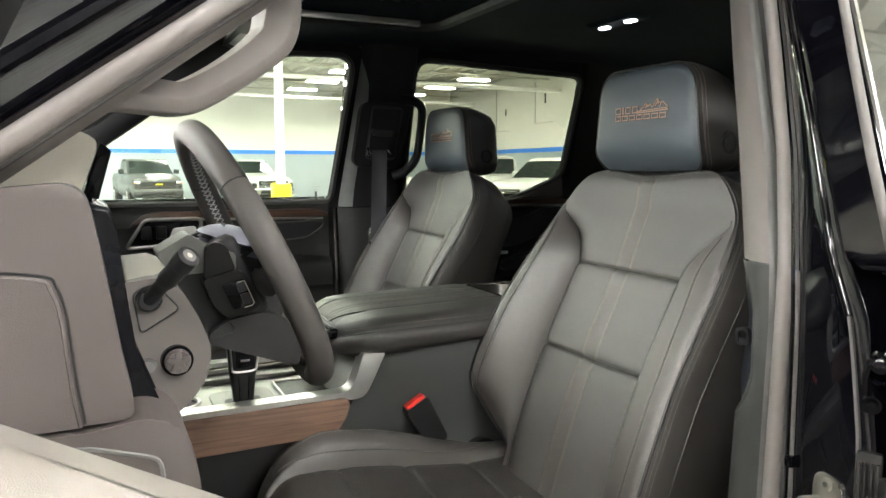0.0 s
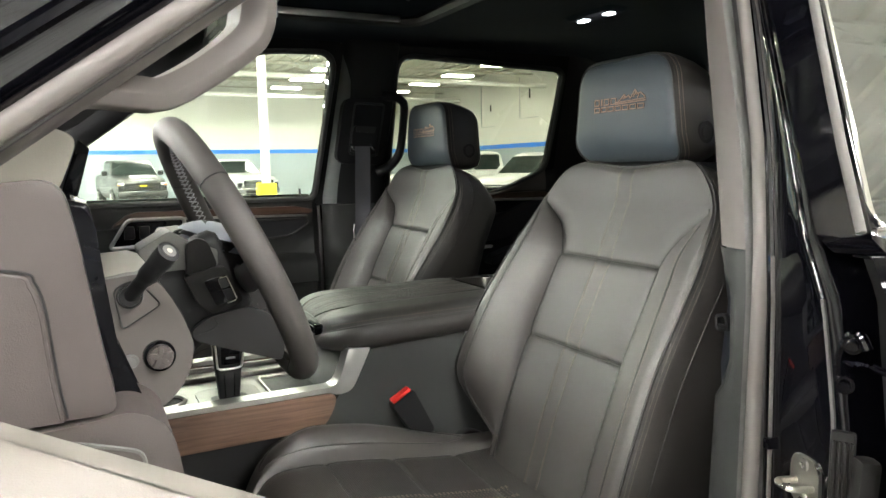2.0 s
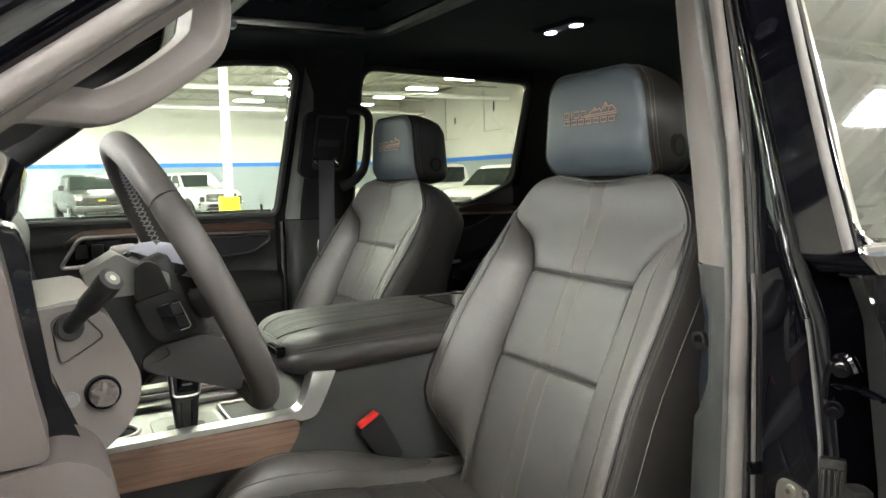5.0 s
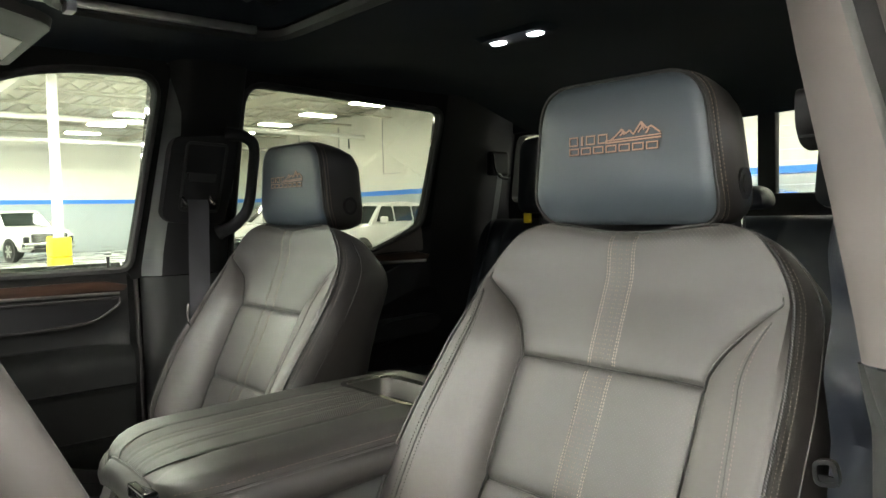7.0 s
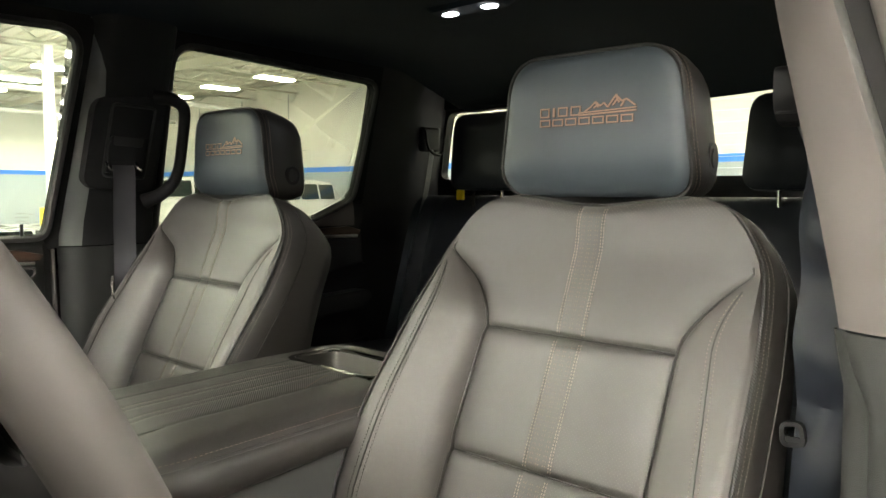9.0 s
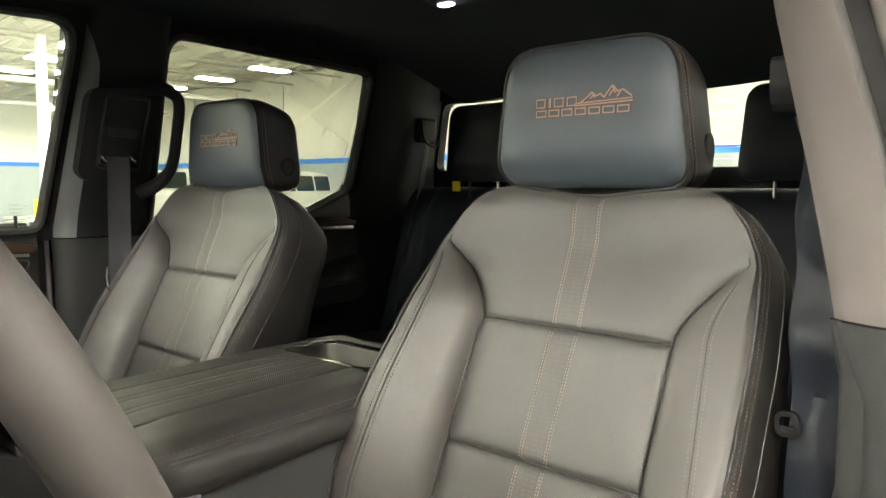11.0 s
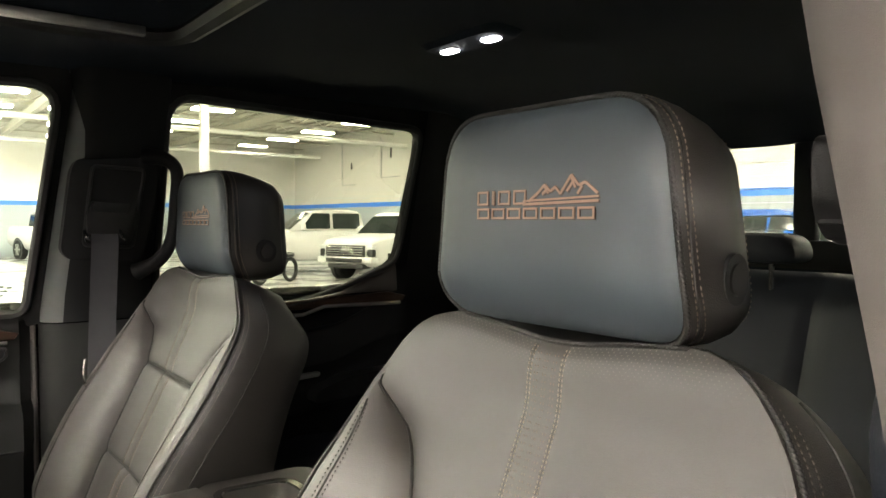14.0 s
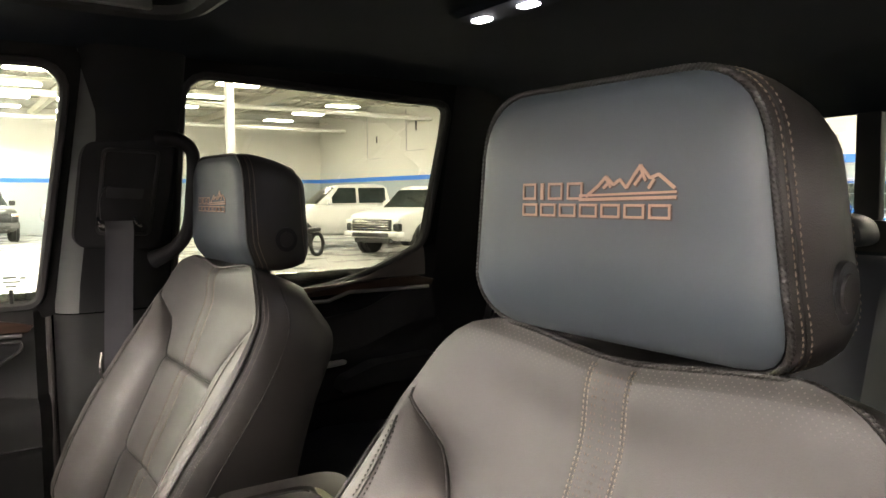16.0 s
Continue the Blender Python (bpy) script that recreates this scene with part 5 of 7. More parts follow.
    bars(rects, 0.0007, COPPER, "embroidery", "copper thread emblem, a ridge over two rows of blocks")
    # a darker copy, set down and aside, paints a drop shade under the threads
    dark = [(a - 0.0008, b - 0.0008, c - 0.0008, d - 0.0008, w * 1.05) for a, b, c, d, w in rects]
    bars(dark, 0.0003, COPPER_SHADE, "embroidery_shade", "")
    for u in (-0.06, 0.06):
        part("post", tube([Vector((0.872, u, 1.44)) - o, Vector((0.872, u, 1.53)) - o], 0.006, 8), PLASTIC_BLACK, body, "dark post")


def cushion(seat):
    o = Vector((SEAT_AT.x, 0, SEAT_AT.z))
    X0, X1, W, SU = 0.200, 0.70, 0.228, 0.168

    def width(x):
        t = max(0.0, (X0 + 0.07 - x) / 0.07)
        return W - 0.045 * t ** 2.0

    def top(u, x):
        a = abs(u)
        w = width(x)
        us = SU * w / W
        z = 1.020 - 0.035 * smooth(0.30, 0.62, x) - 0.01
        t = max(0.0, (X0 + 0.075 - x) / 0.075)
        roll = -0.085 * (1 - math.sqrt(max(0.0, 1 - t * t)))
        if a <= us:
            h = 0.010 * min(1.0, (us - a) / 0.03) ** 0.5
            for row in (0.34, 0.46, 0.58):
                h -= 0.004 * math.exp(-(abs(x - row) / 0.003) ** 1.3) + 0.0015 * math.exp(-((x - row) / 0.012) ** 2)
            h -= 0.012 * (1 - (a / us) ** 2)
            return z + h + roll
        q = (a - us) / (w - us)
        return z + roll + 0.042 * math.sin(math.pi * min(1.0, 0.08 + 0.66 * q)) * smooth(0.20, 0.34, x) * (1 - 0.9 * smooth(0.40, 0.68, x)) + 0.01 * min(1, q / 0.15) ** 0.5 - 0.02 * smooth(0.8, 1, q) - 0.005 * math.exp(-(q / 0.06) ** 2)

    xs = sorted({*[X0 + 0.0005, X0 + 0.003, X0 + 0.008, X0 + 0.015, X0 + 0.025, X0 + 0.04, X0 + 0.055], *np.linspace(X0 + 0.07, X1, 34), 0.336, 0.34, 0.344, 0.456, 0.46, 0.464, 0.576, 0.58, 0.584})
    dense = [0, 0.03, 0.08, 0.15, 0.25, 0.37, 0.5, 0.63, 0.75, 0.85, 0.93, 1.0]
    P = lambda u, x: Vector((x, u, top(u, x))) - o
    shell_bm = bmesh.new()
    rows = []
    # skirt round the cushion
    edge = [(X0 + 0.0005, u) for u in np.linspace(-width(X0), width(X0), 14)]
    edge += [(x, width(x)) for x in xs[1:]]
    edge += [(X1, u) for u in np.linspace(W, -W, 10)[1:-1]]
    edge += [(x, -width(x)) for x in xs[::-1][:-1]]
    ringsv = []
    for drop, g in ((0.0, 1.0), (0.012, 1.02), (0.05, 1.025), (0.10, 0.99), (0.15, 0.94)):
        ringsv.append([shell_bm.verts.new(Vector((0.46 + (x - 0.46) * (1 + (g - 1) * 0.9), u * g, (top(u, x) - drop) if drop < 0.06 else min(top(u, x), 0.99) - drop)) - o) for x, u in edge])
    n = len(edge)
    for a, b in zip(ringsv, ringsv[1:]):
        for i in range(n):
            shell_bm.faces.new((a[i], a[(i + 1) % n], b[(i + 1) % n], b[i]))
    shell_bm.faces.new(ringsv[-1])
    shell = part("cushion", shell_bm, LEATHER_SIDE, seat, "black vinyl cushion skirt")
    seam = lambda x: SU * width(x) / W
    part("seat_panel", sheet(lambda t, x: P(-seam(x) + 2 * seam(x) * t, x), [*[v * 0.5 for v in dense], *[0.5 + v * 0.5 for v in dense[1:]]], xs, uv=lambda t, x: ((t - 0.5) * 0.33, x)), RIBBED, shell)
    for sg in (-1, 1):
        part("bolster", sheet(lambda t, x: P(sg * (seam(x) + (width(x) - seam(x)) * t), x), dense, xs, uv=lambda t, x: (t * 0.1, x)), LEATHER, shell)
    line = [P(width(x), x) for x in xs] 
    line2 = [P(-width(x), x) for x in xs]
    part("piping", tube(line, 0.0026, 6), PIPING, shell)
    part("piping", tube(line2, 0.0026, 6), PIPING, shell)
    lines = []
    for e in (-0.019, -0.0145, 0.0145, 0.019):
        lines.append([P(e, x) for x in np.linspace(X0 + 0.03, 0.60, 60)])
    part("centre_stitching", stitches(lines, lambda p: Vector((0, 0, 1)), 0.005, 0.0022, 0.0007), THREAD, shell, "tan thread in double rows")
    bm = bmesh.new()
    lines = [[P(u, x) for u in (-0.011, 0.011)] for x in np.arange(X0 + 0.04, 0.60, 0.006)]
    part("ladder_stitching", stitches(lines, lambda p: Vector((0, 0, 1)), 0.005, 0.003, 0.0005), THREAD_DARK, shell)
    for row in (0.34, 0.46, 0.58):
        part("panel_seam", tube([P(u, row) for u in np.linspace(-seam(row), seam(row), 30)], 0.0012, 6), PIPING, shell)
    for sg in (-1, 1):
        part("panel_seam", tube([P(sg * seam(x), x) for x in xs], 0.0015, 6), PIPING, shell)
    # outline seam pressed into the bolsters
    for sg in (-1, 1):
        ring = [(0.235, 0.42), (0.245, 0.25), (0.28, 0.16), (0.36, 0.12), (0.52, 0.14), (0.58, 0.25), (0.61, 0.5), (0.58, 0.72), (0.45, 0.80), (0.32, 0.78), (0.25, 0.64)]
        sp = spline([(x, q, 0) for x, q in ring], 6, True)
        ln = [P(sg * (seam(p.x) + (width(p.x) - seam(p.x)) * min(0.92, max(0.05, p.y))), p.x) for p in sp]
        part("bolster_seam", tube(ln, 0.0013, 6, True), PIPING, shell)
        cen = Vector((0.42, sg * 0.2, 0)) - Vector((o.x, 0, 0))
        part("bolster_stitching", stitches([[p.lerp(Vector((cen.x, cen.y, p.z)), -0.035) + Vector((0, 0, 0.0003)) for p in ln]], lambda p: Vector((0, 0, 1)), 0.003, 0.002, 0.0004), THREAD_DARK, shell)
    # plinth, recliner cover and slides
    part("plinth", box(0.30 - o.x, 0.70 - o.x, -0.19, 0.19, 0.78 - o.z, 0.90 - o.z, 0.02), PLASTIC_BLACK, seat)
    for sg in (-1, 1):
        cover = prism(rounded([(0.36, 0.83), (0.70, 0.84), (0.72, 0.955), (0.64, 1.0), (0.58, 0.95), (0.38, 0.90)], 0.03), sg * 0.240 - 0.014, sg * 0.240 + 0.014, "y", 0.008)
        part("recliner_cover", moved(cover, Matrix.Translation(-o)), PLASTIC_BLACK, seat)
        part("slide", box(0.28 - o.x, 0.80 - o.x, sg * 0.18 - 0.025, sg * 0.18 + 0.025, 0.0, 0.06, 0.006), STEEL, seat)


def front_seat():
    t = thing("front_seat", "black perforated leather bucket seat with tan double stitching", "seat", "front seats")
    backrest(t)
    headrest(t)
    cushion(t)
    t.matrix_basis = Matrix.Translation(SEAT_AT)
    return t


front_seat()
SIDE_RISE[0] = 0.035
passenger_seat = front_seat()
passenger_seat.matrix_basis = pose(SEAT_AT.x, SEAT_AT.y + 0.803, SEAT_AT.z)
for ob in passenger_seat.children:
    if ob.name.startswith("headrest"):
        # set a little further back and down than the driver's
        ob.location = Vector((0.019, 0, -0.008))


# ---- driver's side: pillars, jamb, open door ----
def level(table, z):
    zs = [r[0] for r in table]
    return Vector((float(np.interp(z, zs, [r[1] for r in table])), float(np.interp(z, zs, [r[2] for r in table])), z))


B_IN = [(0.74, 0.735, 0.672), (1.20, 0.735, 0.665), (1.394, 0.736, 0.663), (1.516, 0.754, 0.694), (1.653, 0.774, 0.732), (1.83, 0.80, 0.775)]
B_COVER = [(0.74, 0.735, 0.676), (1.03, 0.735, 0.673), (1.19, 0.735, 0.665), (1.215, 0.735, 0.645), (1.24, 0.735, 0.636), (1.325, 0.735, 0.638), (1.355, 0.735, 0.651), (1.386, 0.735, 0.661)]
B_MID = [(0.74, 0.712, 0.608), (1.064, 0.712, 0.608), (1.325, 0.712, 0.602), (1.40, 0.713, 0.606), (1.515, 0.731, 0.633), (1.643, 0.751, 0.676), (1.83, 0.778, 0.735)]
B_SEAL = [(0.74, 0.709, 0.590), (1.07, 0.709, 0.588), (1.33, 0.709, 0.5815), (1.40, 0.710, 0.582), (1.514, 0.728, 0.605), (1.637, 0.748, 0.641), (1.83, 0.776, 0.70)]
B_OUT = [(0.74, 0.70, 0.546), (1.09, 0.70, 0.549), (1.335, 0.70, 0.552), (1.40, 0.703, 0.558), (1.514, 0.722, 0.582), (1.637, 0.742, 0.618), (1.83, 0.772, 0.68)]
J_MID = [(0.74, 0.672, 0.448), (1.141, 0.672, 0.450), (1.248, 0.672, 0.456), (1.351, 0.672, 0.471), (1.412, 0.673, 0.495), (1.512, 0.691, 0.532), (1.626, 0.711, 0.577), (1.83, 0.745, 0.655)]
J_OUT = [(0.74, 0.635, 0.405), (1.20, 0.640, 0.410), (1.36, 0.648, 0.435), (1.416, 0.651, 0.461), (1.51, 0.669, 0.492), (1.618, 0.689, 0.531), (1.83, 0.728, 0.605)]
R_IN = [(0.74, 0.86, 0.64), (1.39, 0.86, 0.65), (1.65, 0.87, 0.70), (1.83, 0.88, 0.745)]
ZS = [0.74, 0.85, 0.95, 1.05, 1.12, 1.19, 1.205, 1.22, 1.24, 1.28, 1.32, 1.335, 1.355, 1.37, 1.3885, 1.39, 1.42, 1.45, 1.48, 1.52, 1.56, 1.60, 1.65, 1.71, 1.77, 1.83]


def band(ta, tb, n, zs, bulge=0.0, way=(0, 0, 0), thick=0.0):
    return strip_between([level(ta, z) for z in zs], [level(tb, z) for z in zs], n, bulge, way, thick)


def b_pillar_driver():
    hi, lo = [z for z in ZS if z >= 1.39], [z for z in ZS if z < 1.39]
    ob = part("pillar_trim", band(B_IN, B_MID, 6, hi, 0.006, (-0.8, 0.5, 0)), PLASTIC_WARM)
    ob.name = "pillar_trim_driver"
    setting(ob, "taupe grey middle pillar trim beside the driver seat", "pillar")
    part("lower_cover", band(B_COVER, B_MID, 6, lo, 0.008, (-0.8, 0.5, 0)), PLASTIC_COVER, ob, "darker grey lower cover")
    part("inner_face", band(B_IN, R_IN, 4, hi, 0.004, (0, 1, 0)), PLASTIC, ob)
    part("inner_face", band(B_COVER, [(0.74, 0.750, 0.680), (1.19, 0.750, 0.668), (1.24, 0.757, 0.661), (1.331, 0.757, 0.662), (1.386, 0.746, 0.667)], 4, lo, 0.004, (-0.5, 0.8, 0)), PLASTIC_COVER, ob)
    # the trim's edge turns back into the seal's channel
    edge = [(z, x + 0.010, y - 0.006) for z, x, y in B_MID]
    part("trim_edge", band(B_MID, edge, 3, ZS, 0.002, (-0.7, -0.7, 0)), PLASTIC_MID, ob)
    part("channel", band(edge, B_OUT, 4, ZS), RUBBER, ob)
    part("weatherstrip", tube([level(B_SEAL, z) + Vector((0, -0.003, 0)) for z in ZS], 0.0098, 20), SEAL_SOFT, ob, "soft grey rubber door weatherstrip")
    # painted jamb
    jamb = part("door_jamb", band(B_OUT, J_MID, 8, ZS, 0.004, (-1, 0.3, 0)), PAINT)
    setting(jamb, "gloss black painted door jamb", "pillar")
    part("jamb_outer", band(J_MID, J_OUT, 10, ZS, 0.011, (-0.7, -0.7, 0)), PAINT, jamb)
    part("jamb_side", band(J_OUT, [(z, x + 0.05, y - 0.002) for z, x, y in J_OUT], 3, ZS), PAINT, jamb)
    ln = [level(J_MID, z) + Vector((-0.002, -0.001, 0)) for z in ZS if z < 1.36]
    part("jamb_flange", tube(ln, 0.0018, 8), RUBBER_GREY, jamb)
    ln = [level(J_MID, z) + Vector((-0.001, -0.001, 0)) for z in ZS if z >= 1.355]
    part("jamb_flange", tube(ln, 0.0045, 10), PAINT, jamb)
    ln = [level(B_OUT, z) + Vector((0.006, 0.010, 0)) for z in ZS]
    part("jamb_flange", tube(ln, 0.004, 8), PAINT, jamb)
    ln = [level(B_OUT, z) + Vector((-0.003, -0.001, 0)) for z in ZS if z < 1.39]
    part("jamb_bead", tube(ln, 0.0026, 6), RUBBER_GREY, jamb, "thin grey bead")
    part("bead_clip", box(0.690, 0.699, 0.544, 0.554, 1.166, 1.180, 0.003), GLOSS_BLACK, jamb)
    # striker
    m = Matrix.Translation((0.681, 0.486, 1.155)) @ pose(0, 0, 0, 0, 0, -15.8)
    st = thing("door_striker", "zinc plated door striker with two bolts", "striker")
    part("plate", moved(prism(rounded([(-0.0225, -0.0285), (0.0225, -0.0285), (0.0225, 0.0285), (-0.0225, 0.0285)], 0.018), -0.006, -0.001, "x", 0.0012), m), STEEL, st)
    loop = [Vector(p) for p in ((-0.004, 0.013, -0.003), (-0.020, 0.013, -0.002), (-0.030, 0.009, -0.001), (-0.032, 0.0, -0.001), (-0.030, -0.009, -0.001), (-0.020, -0.013, -0.002), (-0.004, -0.013, -0.003))]
    part("loop", moved(tube(spline(loop, 4), 0.0040, 8), m), STEEL, st)
    for z in (-0.019, 0.019):
        bt = part("bolt", disc(0.0072, 0.0066, 0.004, m @ pose(-0.007, 0, z, 0, -90, 0), 20, 0.001), STEEL, st)
        part("socket", disc(0.0030, 0.0030, 0.003, m @ pose(-0.0085, 0, z, 0, -90, 0), 6, 0.0), PLASTIC_MID, bt)
    # rear door hinge and cable boot in the gap
    hg = thing("hinge_set", "black painted rear door hinge with bolts", "hinge")
    part("leaf", tube(spline([(0.648, 0.434, 1.290), (0.643, 0.430, 1.312), (0.640, 0.420, 1.331), (0.638, 0.408, 1.334), (0.638, 0.400, 1.322)], 5), 0.0045, 8), PAINT, hg)
    part("arm", tube(spline([(0.646, 0.430, 1.305), (0.640, 0.415, 1.306), (0.634, 0.395, 1.309), (0.630, 0.372, 1.306)], 5), lambda f: 0.0055 - 0.002 * abs(f - 0.5), 8, flat=0.6), PAINT, hg)
    for y, z in ((0.4145, 1.3225), (0.4205, 1.283)):
        bt = part("bolt", disc(0.0062, 0.0058, 0.010, pose(0.636, y, z, 0, -90, 30), 6, 0.001), PAINT, hg)
        part("washer", disc(0.0085, 0.0085, 0.003, pose(0.640, y + 0.002, z, 0, -90, 30), 20, 0.0006), PAINT, bt)
    cb = thing("cable_boot", "black ribbed rubber cable boot in the rear door gap", "cable boot")
    part("flange", moved(box(-0.006, 0.004, -0.011, 0.011, -0.075, 0.045, 0.004), pose(0.636, 0.419, 1.195, 0, 3, 30)), RUBBER_DARK, cb)
    for k in range(4):
        part("rib", moved(box(-0.010, -0.005, -0.0095 + 0.005 * k, -0.0065 + 0.005 * k, -0.070, 0.036, 0.001), pose(0.636, 0.419, 1.195, 0, 3, 30)), RUBBER_DARK, cb)
    part("sleeve", moved(box(-0.010, 0.010, -0.010, 0.012, -0.09, 0.026, 0.006), pose(0.636, 0.396, 1.195, 0, 4, -30)), RUBBER_DARK, cb)
    # belt
    sp = spline([(0.835, 0.716, 1.580), (0.820, 0.703, 1.53), (0.806, 0.698, 1.46), (0.800, 0.694, 1.37), (0.797, 0.690, 1.30), (0.787, 0.692, 1.0), (0.782, 0.692, 0.80)], 6)
    def web(i, t):
        turn = 1 - smooth(1.36, 1.47, sp[i].z)
        ang = radians(56.5 + 22.0 * turn)
        wave = 0.012 * math.sin((sp[i].z - 1.2) * 52) * (1 - (t / 0.03) ** 2)
        return sp[i] + Vector((t * math.cos(ang), t * math.sin(ang), 0)) + Vector((-math.sin(ang), math.cos(ang), 0)) * wave

    belt = part("seat_belt", sheet(web, list(range(len(sp))), [-0.024, -0.018, -0.009, 0, 0.009, 0.018, 0.024], 0.0015), BELT_DARK)
    gd = part("guide", prism(rounded([(0.800, 1.624), (0.846, 1.622), (0.852, 1.584), (0.838, 1.566), (0.812, 1.572), (0.800, 1.59)], 0.009), 0.710, 0.744, "y", 0.007, 3), PLASTIC_BLACK, belt, "black plastic belt guide")
    part("guide_slot", box(0.806, 0.846, 0.716, 0.7445, 1.578, 1.588, 0.003), PLASTIC_BLACK, gd)
    tagged(belt, "blue black seat belt webbing beside the driver seat", "seat belt", "front seat belts")
    tg = rounded([(0.702, 1.264), (0.721, 1.261), (0.723, 1.281), (0.706, 1.284)], 0.006, 4)
    tongue = part("tongue", ring_plate(grown(tg, 0.0022), grown(tg, -0.0022), lambda y, z, d: (0.793 + d, y, z), 0.0, 0.007), PLASTIC_BLACK, belt, "black plastic tongue loop")
    part("tongue_bar", box(0.7945, 0.7985, 0.702, 0.720, 1.262, 1.270, 0.001), PLASTIC_BLACK, tongue)


b_pillar_driver()


def rear_door_driver():
    t = thing("door_4", "closed gloss black rear door with chrome window trim", "door", kind="structure")
    front = lambda z: level([(0.50, 0.610, 0.350), (1.194, 0.622, 0.354), (1.284, 0.622, 0.362), (1.372, 0.622, 0.371), (1.395, 0.622, 0.380), (1.414, 0.623, 0.394), (1.43, 0.628, 0.413), (1.509, 0.648, 0.447), (1.61, 0.668, 0.487), (1.85, 0.715, 0.585)], z)
    o_off = lambda z: front(z).y
    xs = [0, 0.02, 0.06, 0.2, 0.5, 1.0]
    part("outer_skin", sheet(lambda u, z: (front(z).x + u * 0.92, o_off(z) - 0.012 * min(1, u / 0.03), z), xs, [0.5 + k * 0.0479 for k in range(20)], 0.012), PAINT, t)
    win = rounded([(0.650, 1.436), (1.36, 1.436), (1.36, 1.76), (0.712, 1.76)], [0.02, 0.04, 0.04, 0.03])
    frame = rounded([(0.632, 1.405), (1.50, 1.405), (1.50, 1.82), (0.716, 1.82)], [0.02, 0.04, 0.04, 0.03])
    put = lambda x, z, d: (x, o_off(z) + d, z)
    part("window_frame", ring_plate(frame, win, put, -0.006, 0.05), PAINT, t)
    part("frame_edge", tube([Vector(put(x, z, -0.010)) for x, z in ((0.624, 1.430), (0.640, 1.509), (0.660, 1.61), (0.686, 1.72), (0.706, 1.81))], 0.0046, 12), RUBBER_GREY, t)
    bm = bmesh.new()
    bm.faces.new([bm.verts.new(put(x, z, 0.004)) for x, z in win])
    part("pane", bm, GLASS_MIRROR, t, "dark mirror-like privacy glass", smooth=False)
    part("chrome_trim", tube([Vector(put(x, z, -0.010)) for x, z in grown(win, 0.004)], 0.0030, 6, True, flat=0.7), CHROME, t, "bright chrome window surround")
    part("belt_moulding", box(0.640, 1.5, 0.398, 0.424, 1.404, 1.434, 0.006), CHROME, t, "chrome belt moulding")
    # inside trim, seen past the seat
    part("door_trim", sheet(lambda x, z: (x, CY - off(z) + 0.03, z), [0.87, 1.2, 1.5], [FLOOR_Z, 1.0, 1.2, 1.38], 0.005), PLASTIC, t)
    part("inner_frame", ring_plate(REAR_DOOR, REAR_WIN, side_put(-1), -0.018, 0.03), PLASTIC_BLACK, t)


rear_door_driver()


def a_pillar(sd):
    """Slanting windscreen pillar: inner trim, seal and painted outside."""
    lo = [Vector((-0.16 + 0.055 * k, 0, 1.435 + 0.0405 * k)) for k in range(11)]
    yin = lambda z: CY + sd * (off(z) - 0.055)
    yout = lambda z: CY + sd * (off(z) + 0.01)
    a = [Vector((p.x - 0.02, yin(p.z), p.z + 0.035)) for p in lo]
    b = [Vector((p.x, yin(p.z) + sd * 0.012, p.z - 0.012)) for p in lo]
    c = [Vector((p.x + 0.005, yout(p.z), p.z + 0.010)) for p in lo]
    d = [Vector((p.x - 0.012, yout(p.z) + sd * 0.035, p.z + 0.045)) for p in lo]
    e = [Vector((p.x - 0.03, yout(p.z) + sd * 0.05, p.z + 0.085)) for p in lo]
    f = [Vector((p.x - 0.07, yin(p.z) + sd * 0.01, p.z + 0.10)) for p in lo]
    ob = part("pillar_trim", strip_between(a, b, 4, 0.006, (0.3, -sd, -0.3)), PLASTIC_WARM if sd < 0 else TRIM_BLACK)
    ob.name = "pillar_trim_front_" + ("passenger" if sd > 0 else "driver")
    setting(ob, "taupe grey windscreen pillar trim" if sd < 0 else "black windscreen pillar trim on the passenger side", "pillar")
    part("return", strip_between(b, c, 4, 0.008, (0.4, 0, -1)), PLASTIC_WARM if sd < 0 else TRIM_BLACK, ob)
    part("weatherstrip", tube([p + Vector((0.002, sd * 0.006, 0.002)) for p in c], 0.011, 12), PLASTIC_WARM if sd < 0 else TRIM_BLACK, ob)
    for dx, dz in ((0.006, -0.008), (-0.001, -0.010)):
        part("strip_groove", tube([p + Vector((dx, sd * 0.002, dz)) for p in c], 0.0034, 8), RUBBER, ob)
    part("painted_outer", strip_between(c, d, 4, 0.008, (0.3, sd, 0)), PAINT, ob)
    part("painted_edge", strip_between(d, e, 3, 0.004, (0, sd, 0.5)), PAINT, ob)
    part("painted_front", strip_between(e, f, 2), PAINT, ob)
    part("drip_moulding", tube([p + Vector((0, sd * 0.004, 0)) for p in d], 0.006, 6), PAINT, ob)
    return ob


a_pillar(-1)
a_pillar(1)
gh = thing("grab_handle", "taupe grey grab handle on the windscreen pillar", "handle")


